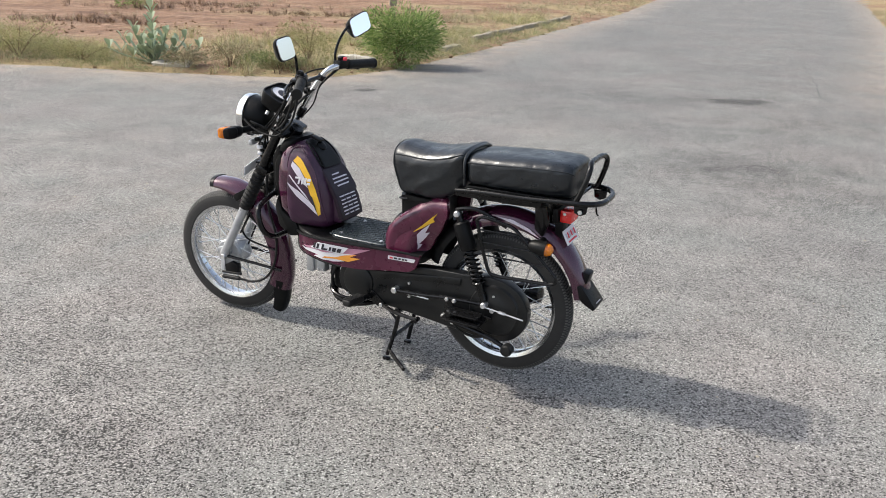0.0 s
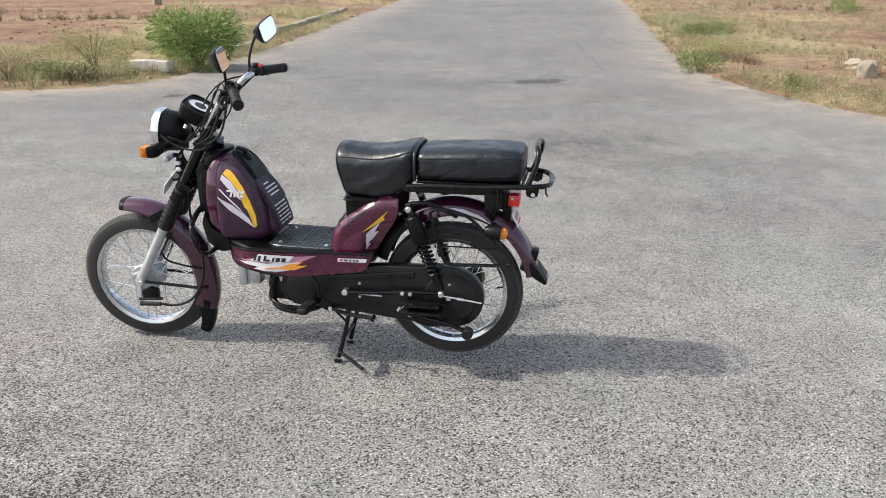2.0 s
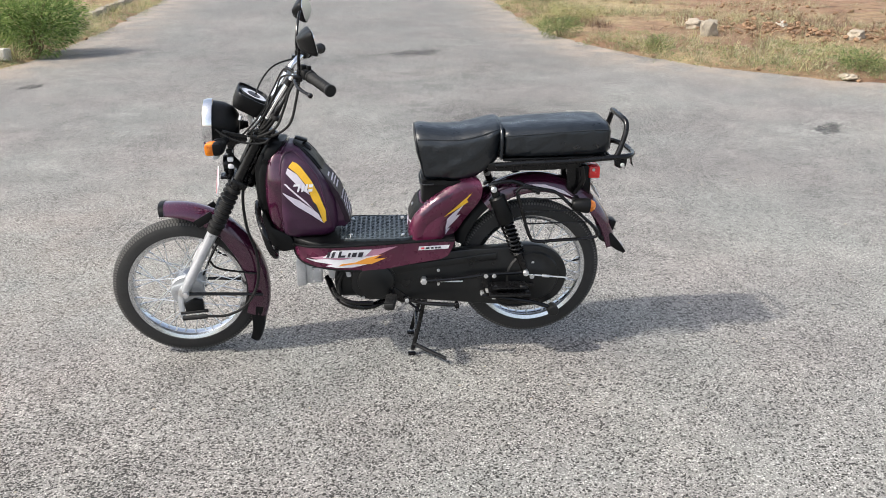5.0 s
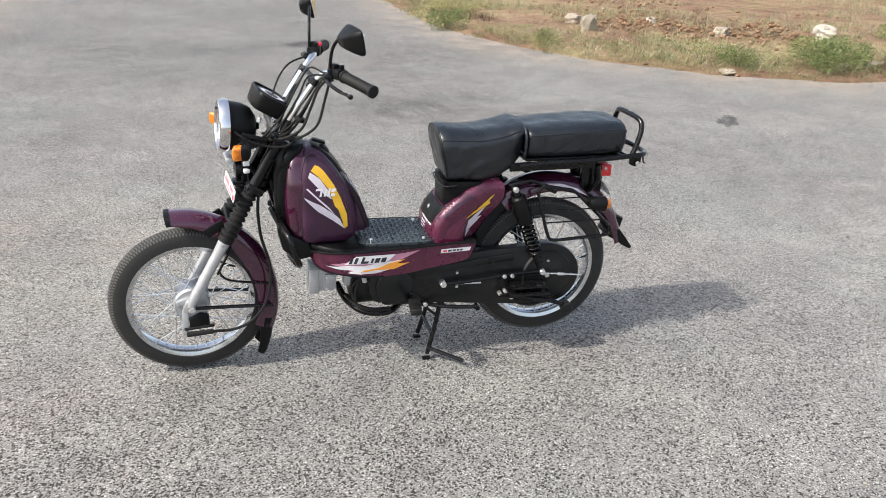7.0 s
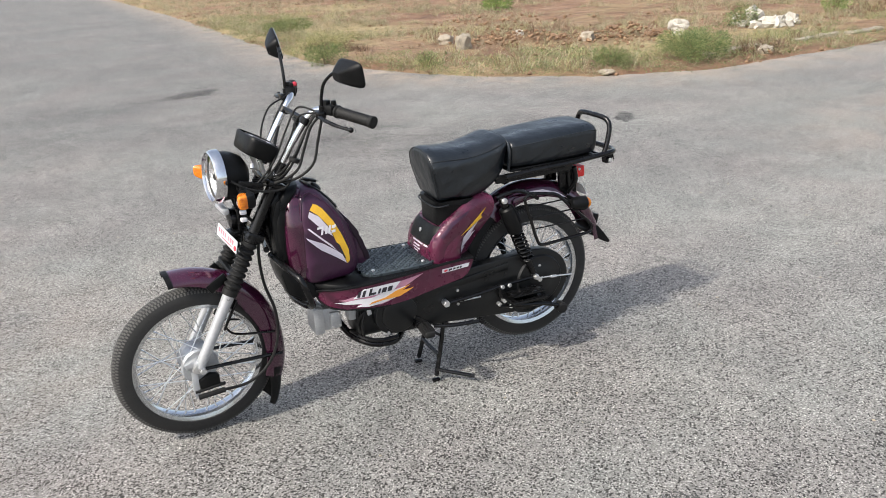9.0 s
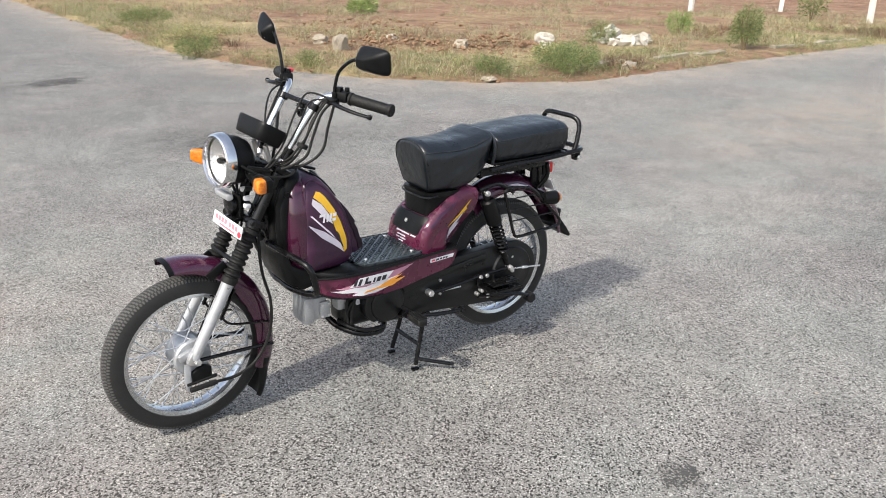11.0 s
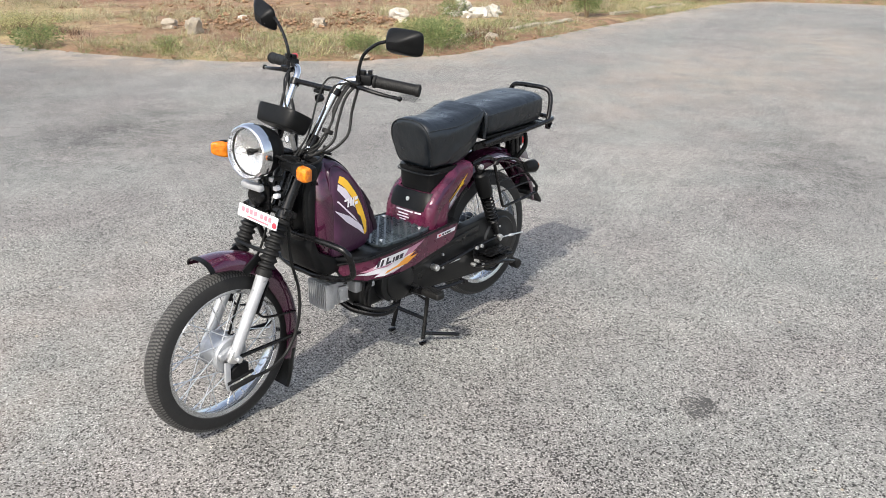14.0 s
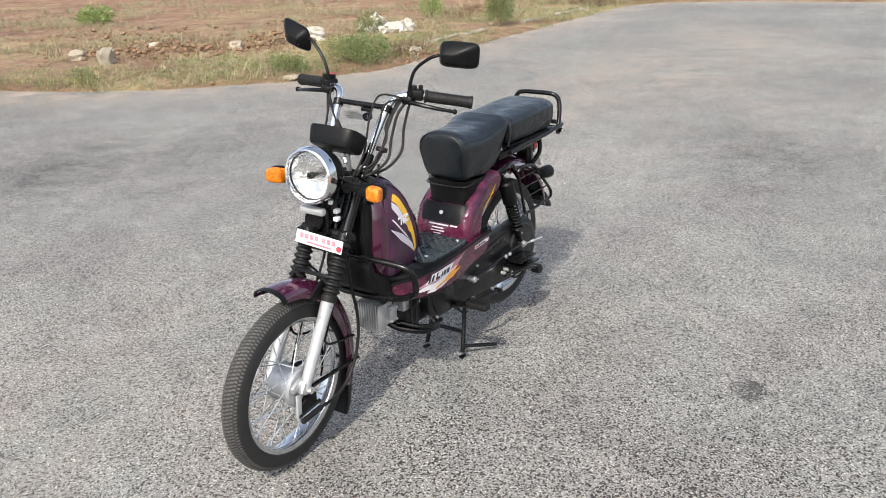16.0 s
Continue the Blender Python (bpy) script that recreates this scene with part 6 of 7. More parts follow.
part("stand_tread", tube([(0.432, 0.085, 0.045), (0.38, 0.125, 0.036), (0.322, 0.166, 0.026)], 0.0075, 10), M_SATIN, stand, "black stand tread lever")
part("stand_spring", tube([(0.405, 0.070, 0.17), (0.45, 0.066, 0.21), (0.47, 0.066, 0.235)], 0.005, 8), M_SATIN, stand)
pipe = part("exhaust", tube([(0.76, -0.05, 0.275), (0.735, 0.0, 0.235), (0.700, 0.062, 0.222), (0.655, 0.084, 0.212), (0.59, 0.075, 0.206), (0.53, 0.0, 0.205), (0.47, -0.09, 0.225), (0.40, -0.125, 0.25)], 0.0125, 14), M_SATIN, moped, "black exhaust pipe and silencer")
part("exhaust_guard", tube([(0.735, 0.02, 0.258), (0.708, 0.078, 0.246), (0.655, 0.100, 0.232), (0.585, 0.090, 0.226)], 0.008, 10), M_SATIN, pipe)
part("silencer", lathe([(0, 0), (0.02, 0), (0.04, 0.06), (0.044, 0.12), (0.044, 0.46), (0.036, 0.50), (0.014, 0.51), (0, 0.51)], 28, rod_place((0.40, -0.125, 0.25), (-0.20, -0.145, 0.34))), M_SATIN, pipe, "black silencer")
part("axle_rod", rod((0, -0.12, 0.322), (0, 0.108, 0.322), 0.009, 12), M_STEEL, moped)
part("swing_arm", rod((0.40, -0.085, 0.31), (-0.02, -0.095, 0.322), 0.014, 14), M_SATIN, moped, "black swing arm")
part("swing_arm", rod((0.40, 0.040, 0.31), (-0.02, 0.044, 0.322), 0.012, 14), M_SATIN, moped)
part("rear_brake_rod", rod((0.46, -0.10, 0.25), (0.03, -0.10, 0.25), 0.004, 8), M_STEEL, moped)


# ---- fields: weeds, stones, kerbs and posts ----
def soil_z(x, y):
    return ground_height(x, y)


def bush_mesh(name, mat, rng, n, shape, leaf_len, leaf_w, droop=0.25, up=0.35):
    """Leaves of a bush: small folded blades on many twigs; shape(u) gives a place and an outward way."""
    verts, faces = [], []
    for _ in range(n):
        p, out = shape(rng)
        d = Vector((out[0] + rng.uniform(-0.7, 0.7), out[1] + rng.uniform(-0.7, 0.7), out[2] + up + rng.uniform(-0.5, 0.5))).normalized()
        side = d.cross(Vector((rng.uniform(-1, 1), rng.uniform(-1, 1), rng.uniform(-0.3, 1)))).normalized()
        ln, w = leaf_len * rng.uniform(0.6, 1.25), leaf_w * rng.uniform(0.7, 1.2)
        nrm = side.cross(d)
        a, m, t = p, p + d * ln * 0.45, p + d * ln - Vector((0, 0, droop * ln))
        b = len(verts)
        verts += [a, m + side * w * 0.5 + nrm * w * 0.15, m - side * w * 0.5 + nrm * w * 0.15, t]
        faces += [(b, b + 1, b + 3), (b, b + 3, b + 2)]
    return plain_mesh(name, [tuple(v) for v in verts], faces, mat)


def ball_shape(rx, ry, rz, fill=0.55):
    lr = random.Random(int(rx * 1000 + rz * 77))
    lobes = []
    for k in range(9):
        a = 2 * math.pi * k / 8 + lr.uniform(-0.3, 0.3)
        q = lr.uniform(0.35, 0.62) if k < 8 else 0.0
        lobes.append((q * math.cos(a), q * math.sin(a), lr.uniform(0.25, 0.62) if k < 8 else 0.58, lr.uniform(0.30, 0.46)))

    def f(rng):
        lx, ly, lz, lr2 = lobes[rng.randrange(9)]
        while True:
            v = Vector((rng.uniform(-1, 1), rng.uniform(-1, 1), rng.uniform(-0.9, 1)))
            if 0.05 < v.length < 1:
                break
        k = v.normalized() * (0.25 + 0.75 * rng.random() ** 0.55)
        p = Vector(((lx + k.x * lr2) * rx, (ly + k.y * lr2) * ry, max(0.02, (lz + k.z * lr2 * 0.9)) * rz))
        return p, Vector((lx, ly, 0.2)) * 0.8 + k
    return f


def shrub(name, x, y, rx, ry, h, n, mat, label, leaf_len, leaf_w, seed, stems=7, category="bush", group=""):
    """A bush with branching stems and a crown of separate leaves."""
    rng = random.Random(seed)
    thing = tagged(new(name), label, category, group)
    thing.matrix_basis = pose(x, y, soil_z(x, y) - 0.01)
    bms = []
    for k in range(stems):
        a = 2 * math.pi * k / stems + rng.uniform(-0.3, 0.3)
        e = Vector((math.cos(a) * rx * rng.uniform(0.3, 0.75), math.sin(a) * ry * rng.uniform(0.3, 0.75), h * rng.uniform(0.6, 0.9)))
        bms.append(tube([(0.02 * math.cos(a), 0.02 * math.sin(a), 0), e * 0.45 + Vector((0, 0, 0.06 * h)), e], (0.006 + 0.008 * h, 0.003), 5, True, 3))
    part("stem", joined(*bms), M_BARK, thing)
    crown = new("crown", bush_mesh("crown", mat, rng, n, ball_shape(rx, ry, h), leaf_len, leaf_w))
    crown.parent = thing
    return thing


def milkweed(x, y, h, seed):
    """An upright plant with pairs of broad grey-green leaves."""
    rng = random.Random(seed)
    thing = tagged(new("milkweed"), "grey-green broad-leaved milkweed at the field edge", "plant")
    thing.matrix_basis = pose(x, y, soil_z(x, y) - 0.01)
    k = 0
    for lean_x, lean_y, hh in ((0.0, 0.0, h), (0.46, -0.05, h * 0.46), (-0.44, 0.05, h * 0.40), (0.22, -0.12, h * 0.52), (-0.22, -0.1, h * 0.58), (0.62, 0.08, h * 0.30), (-0.60, -0.06, h * 0.26), (0.05, -0.2, h * 0.34)):
        top = Vector((lean_x, lean_y, hh))
        part("stem", tube([(0, 0, 0), top * 0.5 + Vector((lean_x * 0.15, 0, 0)), top], (0.016, 0.007), 7, True, 4), M_MILKWEED, thing)
        verts, faces = [], []
        rows = int(hh / 0.085) + 2
        for i in range(rows):
            c = top * ((i + 0.8) / rows)
            for q in range(2):
                a = i * 1.57 + q * math.pi + rng.uniform(-0.3, 0.3)
                out = Vector((math.cos(a), math.sin(a), 0))
                ln = rng.uniform(0.15, 0.21) * (1 - 0.35 * i / rows)
                wd = ln * 0.27
                side = Vector((-out.y, out.x, 0))
                lift = 0.95 + 0.3 * i / rows
                b = len(verts)
                for u, ww, hz in ((0.0, 0.15, 0.0), (0.3, 0.9, 0.30), (0.65, 1.0, 0.62), (1.0, 0.1, 0.80)):
                    for s2 in (-1, 0, 1):
                        verts.append(tuple(c + out * ln * u * 0.72 + side * wd * ww * s2 + Vector((0, 0, ln * hz * lift + abs(s2) * 0.018 * ww))))
                for u in range(3):
                    for s2 in range(2):
                        o = b + u * 3 + s2
                        faces.append((o, o + 1, o + 4, o + 3))
        lv = new("leaves", plain_mesh("leaves", verts, faces, M_MILKWEED, True))
        lv.parent = thing
    return thing


def rock(name, x, y, sx, sy, sz, turn, mat, label, seed, category="stone", group="", rough=0.32, sub=3):
    """A broken stone: a lumpy, faceted block bedded in the soil."""
    bm = bmesh.new()
    bmesh.ops.create_icosphere(bm, subdivisions=sub, radius=1.0)
    for v in bm.verts:
        c = v.co.copy()
        m = max(abs(c.x), abs(c.y), abs(c.z))
        c = c.lerp(c / m * 0.86, 0.55)
        f = 1 + rough * noise.noise(c * 1.7 + Vector((seed * 3.1, 0, 0))) + 0.10 * noise.noise(c * 5 + Vector((0, seed, 0)))
        v.co = Vector((c.x * sx * f, c.y * sy * f, c.z * sz * f))
    return tagged(part(name, bm, mat, None, place=pose(x, y, soil_z(x, y) + sz * 0.55, 6 * math.sin(seed), 8 * math.cos(seed * 2), turn), sharp=28), label, category, group)


def kerb(x0, y0, x1, y1, seed, w=0.13, h=0.10, sunk=0.08, label="weathered concrete kerb block half buried at the field edge"):
    rng = random.Random(seed)
    ln = math.hypot(x1 - x0, y1 - y0)
    bm = bmesh.new()
    bmesh.ops.create_cube(bm, size=1.0, matrix=Matrix.Diagonal((ln, w, h, 1)))
    bmesh.ops.subdivide_edges(bm, edges=[e for e in bm.edges if abs(e.verts[0].co.x - e.verts[1].co.x) > ln * 0.5], cuts=max(3, int(ln / 0.15)))
    bmesh.ops.bevel(bm, geom=bm.edges[:], offset=0.012, segments=1, affect="EDGES", clamp_overlap=True)
    for v in bm.verts:
        n = noise.noise(v.co * 6 + Vector((seed * 2.7, 0, 0)))
        v.co += Vector((0, 0.016 * n, 0.014 * n + 0.008 * rng.uniform(-1, 1)))
    cx, cy = (x0 + x1) / 2, (y0 + y1) / 2
    return tagged(part("kerb_block", bm, M_RUBBLE if seed in (1, 50) else M_CONCRETE, None, place=pose(cx, cy, max(soil_z(cx, cy), 0) + h * sunk, rng.uniform(-5, 5), rng.uniform(-1.5, 1.5), math.degrees(math.atan2(y1 - y0, x1 - x0))), sharp=30), label, "kerb", "kerb blocks along the fields")


def grass_blades(verts, faces, rng, x, y, n, h, spread, width):
    z = soil_z(x, y) - 0.005
    for _ in range(n):
        a, r = rng.uniform(0, 6.283), rng.uniform(0, 0.5) * spread
        bx, by = x + r * math.cos(a), y + r * math.sin(a)
        lean = rng.uniform(0.15, 1.0) * spread
        b2 = rng.uniform(0, 6.283) if rng.random() < 0.4 else a
        hh, w = h * rng.uniform(0.45, 1.15), width * rng.uniform(0.6, 1.3)
        sx, sy = -math.sin(b2 + 0.6) * w, math.cos(b2 + 0.6) * w
        dx, dy = math.cos(b2) * lean, math.sin(b2) * lean
        b = len(verts)
        verts += [(bx - sx, by - sy, z), (bx + sx, by + sy, z), (bx + dx * 0.35 + sx * 0.8, by + dy * 0.35 + sy * 0.8, z + hh * 0.62), (bx + dx * 0.35 - sx * 0.8, by + dy * 0.35 - sy * 0.8, z + hh * 0.62), (bx + dx, by + dy, z + hh)]
        faces += [(b, b + 1, b + 2, b + 3), (b + 3, b + 2, b + 4)]


def scatter(rng, x0, x1, y0, y1, tries, dmin, dmax, gate):
    """Random places in the fields at a given depth from their edge, thinned by a noise gate."""
    xs = np.array([rng.uniform(x0, x1) for _ in range(tries)])
    ys = np.array([rng.uniform(y0, y1) for _ in range(tries)])
    dep = field_depth(xs, ys)
    out = []
    for x, y, d in zip(xs, ys, dep):
        if dmin < d < dmax and noise.noise(Vector((x * 0.45, y * 0.45, 2.0))) + 0.6 * noise.noise(Vector((x * 1.3, y * 1.3, 9.0))) > gate(d) + rng.uniform(-0.25, 0.25):
            out.append((float(x), float(y), float(d)))
    return out


# x, y, half sizes and number of tufts of dead brush
BRUSH = [(-3.2, 20.9, 1.6, 0.25, 90), (-4.5, 33.5, 2.5, 0.8, 90), (-7.4, 17.0, 0.7, 0.5, 90), (-6.8, 23.4, 1.5, 0.6, 90), (-8.0, 21.4, 0.9, 0.4, 40),
         (18.5, 22.5, 2.0, 1.0, 60), (15.4, 4.4, 0.7, 0.4, 50), (17.6, 1.7, 0.6, 0.4, 50), (10.2, 8.9, 0.8, 0.6, 40), (-1.9, 10.9, 0.5, 0.25, 40), (9.0, 4.75, 0.5, 0.2, 40), (7.2, 11.0, 0.4, 0.5, 40)]
rng = random.Random(21)
gv, gf = [], []
for x, y, d in scatter(rng, -11, 0.5, 10, 28, 5200, 0.02, 18, lambda d: -0.34 + 0.20 * min(d, 5)) + scatter(rng, -1, 12, 14, 45, 3600, 0.02, 4, lambda d: -0.45 + 0.1 * d):
    grass_blades(gv, gf, rng, x, y, 30, rng.uniform(0.045, 0.17) * (1.5 if rng.random() < 0.12 else 1), rng.uniform(0.12, 0.34), 0.0018)
tagged(new("dry_grass", plain_mesh("dry_grass", gv, gf, M_STRAW)), "thin tufts of dry straw-coloured grass", "grass", kind="stuff")
gv, gf = [], []
for x, y, d in scatter(rng, 5.5, 26, -6, 16, 9000, 0.02, 14, lambda d: -0.22 + 0.04 * min(d, 7)) + scatter(rng, 7, 24, 12, 36, 4200, 0.02, 9, lambda d: -0.45 + 0.05 * d):
    grass_blades(gv, gf, rng, x, y, 30, rng.uniform(0.045, 0.17) * (1.5 if rng.random() < 0.12 else 1), rng.uniform(0.12, 0.34), 0.0018)
tagged(new("dry_grass", plain_mesh("dry_grass", gv, gf, M_STRAW)), "thin tufts of dry grass on red soil", "grass", kind="stuff")

gv, gf = [], []
for x, y, d in scatter(rng, -11, 2.5, 10, 24, 2600, 0.05, 5, lambda d: -0.28 + 0.16 * d) + scatter(rng, 5.5, 26, -5, 20, 4200, 0.05, 5, lambda d: 0.0 + 0.07 * d):
    grass_blades(gv, gf, rng, x, y, 26, rng.uniform(0.08, 0.26) * (1.0 if x < 4 else 0.7), rng.uniform(0.2, 0.42), 0.0022)
tagged(new("seed_grass", plain_mesh("seed_grass", gv, gf, M_GOLD)), "tall pale yellow seeding grass along the fields", "grass", kind="stuff")
gv, gf = [], []
for x, y, sx, sy, n in BRUSH:
    for _ in range(n):
        bx, by = rng.gauss(x, sx), rng.gauss(y, sy)
        if field_depth(np.array([bx]), np.array([by]))[0] < 0.15:
            continue
        grass_blades(gv, gf, rng, bx, by, 18, rng.uniform(0.05, 0.20), rng.uniform(0.12, 0.34), 0.0035)
tagged(new("dead_brush", plain_mesh("dead_brush", gv, gf, M_BRUSH)), "low dark dead brush in the bare soil", "brush", kind="stuff")

wv, wf = [], []
wrng = random.Random(8)
spots = scatter(wrng, -9, 3, 10, 22, 3600, -0.06, 1.8, lambda d: -0.42 + 0.34 * d) + scatter(wrng, 5.5, 24, -6, 20, 13000, -0.06, 2.4, lambda d: -0.62 + 0.42 * d)
for x, y, d in spots:
    z, h, r = soil_z(x, y), wrng.uniform(0.03, 0.13), wrng.uniform(0.08, 0.24)
    for _ in range(44):
        a, q = wrng.uniform(0, 6.283), r * math.sqrt(wrng.random())
        p = Vector((x + q * math.cos(a), y + q * math.sin(a), z + h * (1 - (q / r) ** 2) * wrng.uniform(0.3, 1.1)))
        o = Vector((wrng.uniform(-1, 1), wrng.uniform(-1, 1), wrng.uniform(-0.2, 0.9))).normalized() * wrng.uniform(0.010, 0.032)
        s2 = o.cross(Vector((wrng.uniform(-1, 1), wrng.uniform(-1, 1), 1))).normalized() * 0.0055
        b = len(wv)
        wv += [tuple(p), tuple(p + o * 0.5 + s2), tuple(p + o), tuple(p + o * 0.5 - s2)]
        wf += [(b, b + 1, b + 2, b + 3)]
tagged(new("low_weeds", plain_mesh("low_weeds", wv, wf, M_WEED)), "low green weeds along the field edges", "weeds", kind="stuff")

cv, cf = [], []
crng = random.Random(4)


clod_bm = bmesh.new()
bmesh.ops.create_icosphere(clod_bm, subdivisions=1, radius=1.0)
CLOD_VERTS, CLOD_FACES = [v.co.copy() for v in clod_bm.verts], [tuple(v.index for v in f.verts) for f in clod_bm.faces]
clod_bm.free()


def add_clod(x, y, r, z0):
    b = len(cv)
    rot = Euler((crng.uniform(0, 6), crng.uniform(0, 6), crng.uniform(0, 6))).to_matrix()
    for q in CLOD_VERTS:
        v = rot @ (q * r * crng.uniform(0.72, 1.12))
        cv.append((x + v.x, y + v.y, z0 + v.z * 0.7))
    for f in CLOD_FACES:
        cf.append(tuple(b + i for i in f))


for px0, py0, sx, sy, n, big in ((8.9, 8.6, 0.9, 1.3, 520, 0.05), (9.9, 7.2, 1.0, 1.0, 420, 0.05), (15.6, 4.2, 1.1, 0.6, 200, 0.06), (11.0, 10.5, 2.2, 2.0, 260, 0.05), (-5.5, 16.0, 3.0, 2.0, 320, 0.03), (8.8, 4.5, 1.2, 0.35, 80, 0.03)):
    for _ in range(n):
        x, y = crng.gauss(px0, sx * 0.5), crng.gauss(py0, sy * 0.5)
        q = ((x - px0) / sx) ** 2 + ((y - py0) / sy) ** 2
        r = big * (0.12 + 0.95 * crng.random() ** 3)
        add_clod(x, y, r, soil_z(x, y) + 0.20 * math.exp(-2.2 * q) * crng.random() * (big / 0.05) + r * 0.3)
for x, y, d in scatter(crng, -9, 25, 0, 24, 2600, -0.10, 6, lambda d: -0.2):
    r = crng.uniform(0.010, 0.045)
    add_clod(x, y, r, soil_z(x, y) + r * 0.3)
tagged(new("soil_clods", plain_mesh("soil_clods", cv, cf, M_CLOD)), "heaped clods of dug red soil", "soil", kind="stuff")

shrub("bush", -0.72, 11.95, 0.70, 0.52, 0.96, 7800, M_BUSH, "dense bright green narrow-leaved bush beside the road", 0.080, 0.014, 3, 13)
milkweed(-3.98, 10.95, 0.80, 2)
shrub("shrub", 14.5, 12.9, 0.42, 0.40, 0.50, 900, M_BUSH, "small green shrub on red soil", 0.10, 0.024, 5)
shrub("weed_bush", 7.85, 5.15, 0.75, 0.42, 0.40, 5200, M_WEED, "low spreading green weed at the road edge", 0.037, 0.0128, 6, group="green weeds")
shrub("weed_bush", 7.05, 5.9, 0.36, 0.32, 0.30, 1400, M_WEED, "small green weed near the kerb", 0.037, 0.0120, 7, group="green weeds")
shrub("weed_bush", 12.35, 3.6, 0.34, 0.32, 0.85, 3000, M_WEED, "tall upright green weed beside the road", 0.050, 0.0144, 8, group="green weeds")
shrub("weed_bush", 14.6, 5.2, 0.30, 0.30, 0.55, 1400, M_BUSH, "small upright green weed on bare soil", 0.050, 0.0160, 9, group="green weeds")
shrub("weed_bush", 6.15, 10.15, 0.40, 0.36, 0.36, 1800, M_WEED, "yellow-green weed at the field corner", 0.043, 0.0112, 10, group="green weeds")
shrub("weed_bush", 6.2, 8.2, 0.16, 0.16, 0.24, 440, M_WEED, "little yellow-green weed at the road edge", 0.037, 0.0112, 12, group="green weeds")
shrub("weed_bush", 11.6, 5.9, 0.45, 0.3, 0.42, 1400, M_WEED, "thin weed growing over the rubble heap", 0.043, 0.0128, 13, group="green weeds")
shrub("weed_bush", -2.35, 10.95, 0.55, 0.30, 0.26, 2000, M_WEED, "low green weed over the kerb block", 0.037, 0.0120, 14, group="green weeds")
shrub("weed_bush", -2.1, 12.1, 0.60, 0.45, 0.62, 4200, M_GOLD, "pale yellow-green seeding weed clump", 0.040, 0.008, 15, group="green weeds")
shrub("weed_bush", -6.0, 11.3, 0.85, 0.55, 0.52, 5200, M_GOLD, "yellow-green weed clump at the field edge", 0.042, 0.008, 16, group="green weeds")
shrub("weed_bush", -5.0, 11.0, 0.6, 0.3, 0.32, 2600, M_GOLD, "pale yellow-green weed clump at the field edge", 0.036, 0.007, 25, group="green weeds")
shrub("weed_bush", -3.0, 11.2, 0.5, 0.35, 0.34, 2200, M_STRAW, "dry straw-coloured weed clump at the field edge", 0.05, 0.006, 26, group="green weeds")
shrub("weed_bush", 8.6, 5.6, 0.6, 0.4, 0.30, 2600, M_GOLD, "yellow-green weed clump among dry grass", 0.036, 0.007, 27, group="green weeds")
shrub("weed_bush", 9.0, 14.3, 0.8, 0.5, 0.36, 2600, M_WEED, "grey-green weed clump along the field edge", 0.05, 0.010, 28, group="green weeds")
shrub("weed_bush", 7.4, 11.4, 0.6, 0.5, 0.34, 2200, M_GOLD, "dry yellow-green weed clump near the field corner", 0.04, 0.008, 29, group="green weeds")
shrub("weed_bush", -3.5, 10.75, 0.35, 0.28, 0.28, 1800, M_STRAW, "dry weed clump at the road edge", 0.05, 0.006, 17, group="green weeds")
shrub("shrub", 18.6, 0.6, 0.6, 0.5, 0.60, 1300, M_BUSH, "round green shrub beyond the road end", 0.09, 0.022, 18)
shrub("shrub", 20.3, 3.2, 0.5, 0.4, 0.95, 900, M_WEED, "tall green shrub beside a stone post", 0.09, 0.02, 19)
shrub("shrub", 17.6, 20.3, 0.5, 0.45, 0.55, 900, M_BUSH, "small green shrub out on the red soil", 0.09, 0.022, 24)
shrub("shrub", -8.2, 21.5, 0.55, 0.5, 0.8, 800, M_BUSH, "green shrub far out in the field", 0.10, 0.024, 20)

rock("stone", 8.35, 9.6, 0.15, 0.12, 0.095, 20, M_STONE, "pale brown field stone on red soil", 1, group="field stones", rough=0.3)
rock("stone", 7.85, 8.85, 0.13, 0.10, 0.15, -30, M_CONCRETE, "upright grey broken concrete lump", 2, group="field stones")
rock("stone", 11.0, 6.75, 0.20, 0.16, 0.12, 40, M_RUBBLE, "pale angular stone lying on soil", 3, group="field stones")
rock("stone", 9.3, 7.5, 0.13, 0.11, 0.09, 10, M_STONE, "small pale stone among soil clods", 4, group="field stones")
rock("stone", 9.75, 9.1, 0.09, 0.08, 0.06, 70, M_RUBBLE, "small white stone among soil clods", 5, group="field stones")
rock("stone", 6.6, 5.75, 0.13, 0.07, 0.035, 60, M_STONE, "flat pale stone at the asphalt edge", 6, group="field stones")
rock("stone", 8.0, 5.1, 0.14, 0.08, 0.05, 60, M_STONE, "flat pale stone half hidden in weeds", 7, group="field stones")
rock("stone", 8.7, 4.55, 0.12, 0.10, 0.06, 15, M_STONE, "brown stone beside the kerb", 8, group="field stones")
rock("stone", 10.2, 6.4, 0.11, 0.08, 0.05, 35, M_RUBBLE, "flat white stone on dry grass", 9, group="field stones")
heap_rng = random.Random(33)
for k in range(22):
    a, q = heap_rng.uniform(0, 6.28), 0.55 * math.sqrt(heap_rng.random())
    sz = heap_rng.uniform(0.06, 0.16) * (1.25 - q)
    rock("rubble_lump", 11.95 + q * math.cos(a), 5.6 + 0.9 * q * math.sin(a), sz * 1.5, sz, sz * heap_rng.uniform(0.8, 1.6) * (1.2 - 0.7 * q), heap_rng.uniform(0, 180), M_RUBBLE, "white broken plaster lump of a rubble heap", 40 + k, "rubble", "white rubble heap", 0.95, 2)

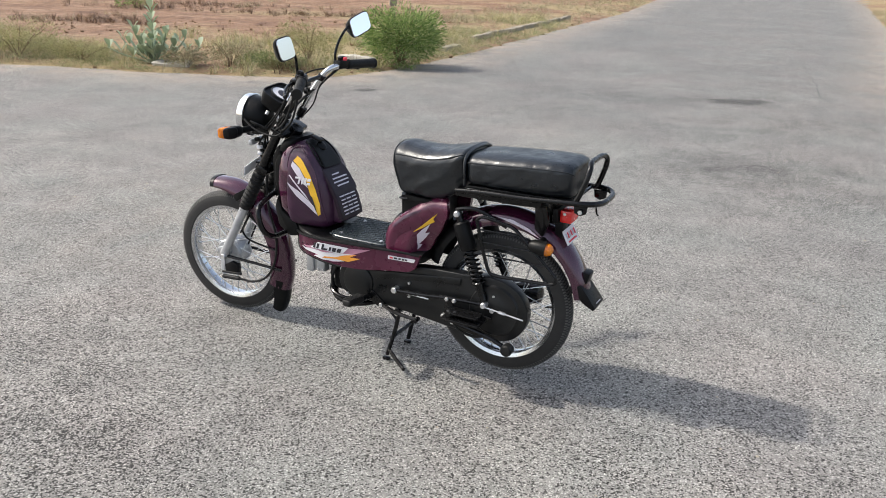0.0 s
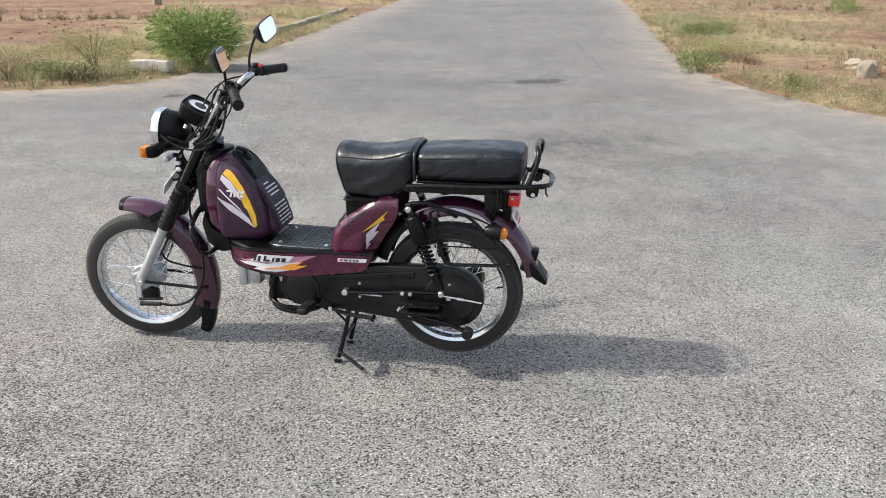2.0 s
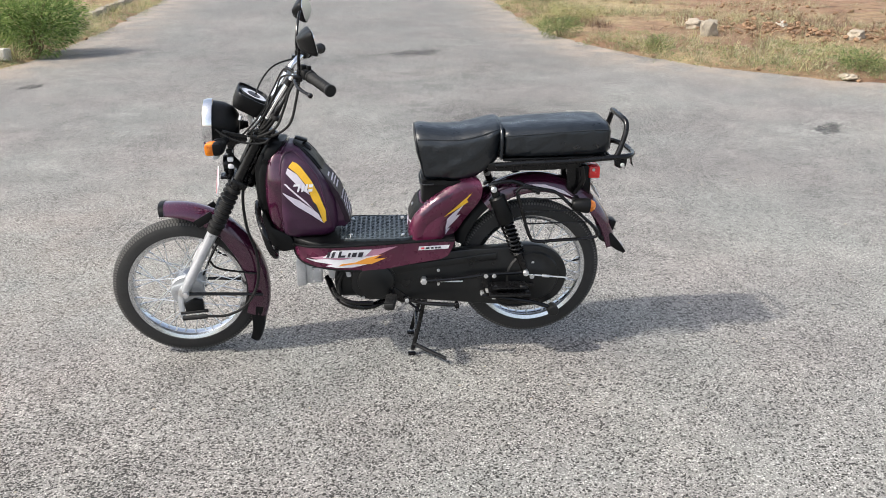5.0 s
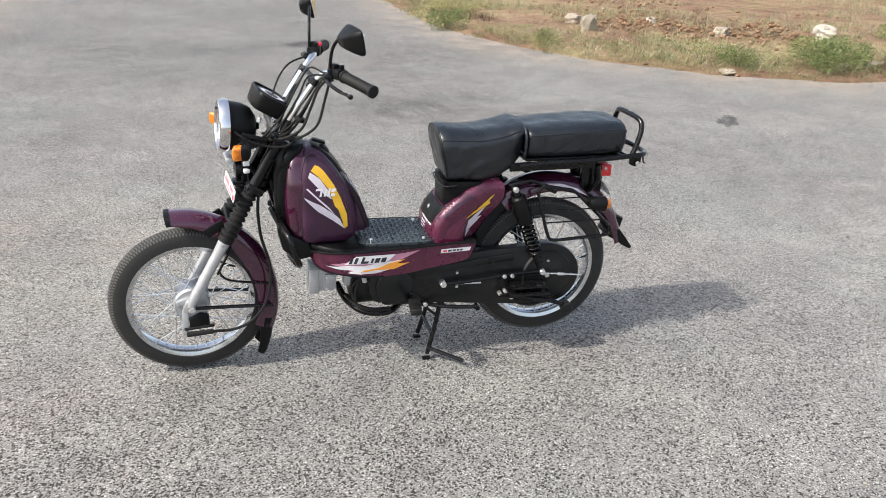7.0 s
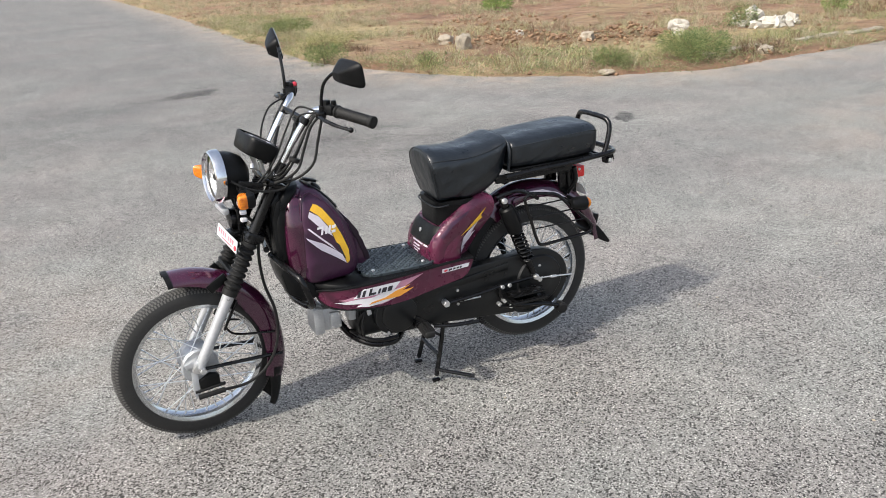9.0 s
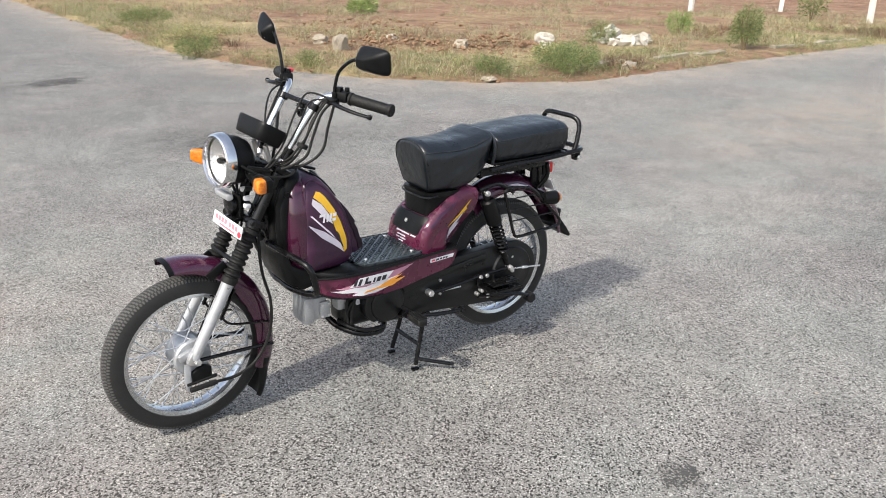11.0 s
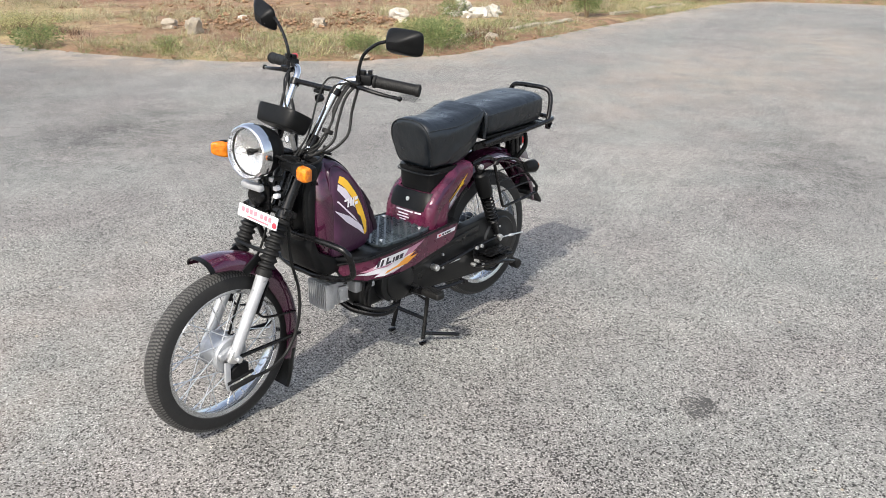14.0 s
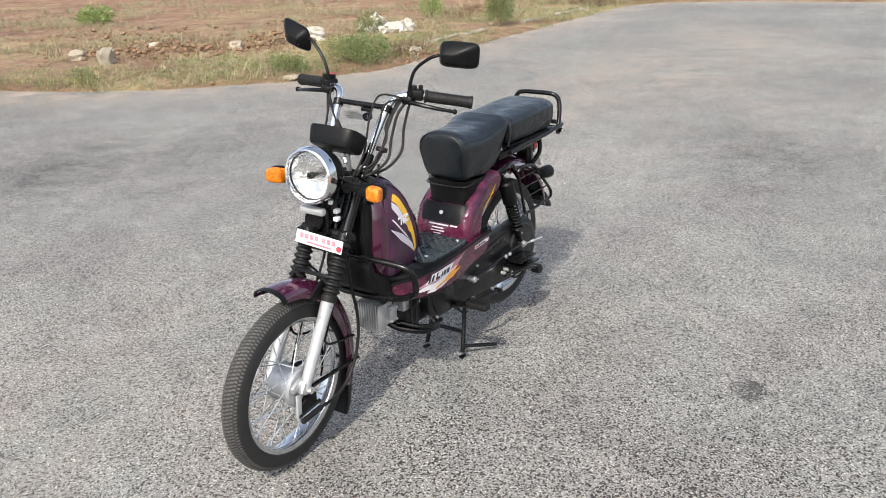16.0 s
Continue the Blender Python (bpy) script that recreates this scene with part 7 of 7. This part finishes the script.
kerb(-1.55, 11.62, -1.08, 11.40, 1, 0.20, 0.15, 0.42, "pale concrete kerb block lying at the field edge")
kerb(-0.14, 13.72, 0.12, 14.6, 2)
for k in range(7):
    t = k / 7
    kerb(0.42 + t * 2.9, 15.9 + t * 7.6, 0.42 + (t + 0.125) * 2.9, 15.9 + (t + 0.125) * 7.6, 10 + k, 0.15, 0.14)
for k, (xa, ya, xb, yb) in enumerate(((8.55, 5.02, 9.3, 4.75), (9.9, 4.5, 10.7, 4.2), (10.9, 4.1, 11.6, 3.8), (12.9, 3.2, 13.8, 2.8), (14.3, 2.6, 15.1, 2.28), (15.2, 2.2, 15.7, 2.0))):
    kerb(xa, ya, xb, yb, 30 + k, 0.12, 0.11, -0.12)
kerb(-3.95, 10.85, -3.45, 10.8, 50, 0.2, 0.07, 0.2, "low concrete slab at the field edge")


def stone_post(x, y, h, lean, seed, mat=M_POST, wide=0.13, label="whitewashed stone boundary post in dry grass"):
    bm = rbox((0, 0, h / 2), (wide, wide * 0.85, h), 0.015)
    bmesh.ops.subdivide_edges(bm, edges=[e for e in bm.edges if abs(e.verts[0].co.z - e.verts[1].co.z) > h * 0.5], cuts=8)
    for v in bm.verts:
        v.co += Vector((0.012 * noise.noise(v.co * 5 + Vector((seed, 0, 0))), 0.012 * noise.noise(v.co * 5 + Vector((0, seed, 0))), 0))
    return tagged(part("stone_post", bm, mat, None, place=pose(x, y, soil_z(x, y) - 0.05, lean, lean * 0.5, 20 * seed), sharp=40), label, "post", "boundary posts")


stone_post(24.3, 4.4, 1.6, 2, 1)
stone_post(21.3, 1.9, 1.6, -2, 2)
stone_post(22.2, 6.6, 1.5, 2, 3)
stone_post(23.0, 13.5, 1.5, 1, 4)
stone_post(-1.9, 26.8, 1.4, 1, 5, M_CONCRETE, 0.26, "thick weathered grey post in the bare field")
stone_post(19.3, 1.0, 1.2, 1, 6)

pv, pf = [], []
prng = random.Random(77)
for _ in range(420):
    x, y = prng.uniform(-3.2, 5.5), prng.uniform(0.8, 9.5)
    r, b = prng.uniform(0.0025, 0.0075), len(pv)
    for q in ((1, 0, 0), (-1, 0, 0), (0, 1, 0), (0, -1, 0), (0, 0, 1), (0, 0, -0.6)):
        pv.append((x + q[0] * r * prng.uniform(0.7, 1.3), y + q[1] * r * prng.uniform(0.7, 1.3), r * 0.5 + q[2] * r * prng.uniform(0.6, 1.0)))
    pf += [tuple(b + i for i in f) for f in ((0, 2, 4), (2, 1, 4), (1, 3, 4), (3, 0, 4), (2, 0, 5), (1, 2, 5), (3, 1, 5), (0, 3, 5))]
tagged(new("loose_gravel", plain_mesh("loose_gravel", pv, pf, M_STONE)), "loose pale grit strewn over the asphalt", "gravel", kind="stuff")


def crack(points, width, label):
    """A thin ragged crack in the asphalt."""
    r = random.Random(len(points))
    p = curve_points([(x, y, 0.004) for x, y in points], 8)
    verts, faces = [], []
    for i, q in enumerate(p):
        d = (p[min(i + 1, len(p) - 1)] - p[max(i - 1, 0)]).normalized()
        n = Vector((-d.y, d.x, 0)) * width * r.uniform(0.3, 1.0)
        j = Vector((r.uniform(-1, 1), r.uniform(-1, 1), 0)) * width * 1.2
        verts += [tuple(q + j + n), tuple(q + j - n)]
    faces = [(2 * i, 2 * i + 1, 2 * i + 3, 2 * i + 2) for i in range(len(p) - 1)]
    return tagged(new("crack", plain_mesh("crack", verts, faces, M_TAR)), label, "crack", kind="structure")


crack([(6.3, 14.6), (6.03, 13.95), (5.64, 12.84), (5.26, 11.65), (4.74, 10.29)], 0.016, "ragged dark crack across the asphalt")
stain("tar_stain", -0.369, 1.809, 0.10, 0.075, 20, "dark oil spot on the asphalt", 3)
stain("tar_stain", 3.5, 9.75, 0.55, 0.28, 10, "dark patch on the asphalt", 5)
stain("tar_stain", -1.0, 9.6, 0.22, 0.12, 40, "small dark patch on the asphalt", 6)
stain("tar_stain", 4.45, 4.4, 0.3, 0.13, 30, "faint dark scuff on the asphalt", 9)
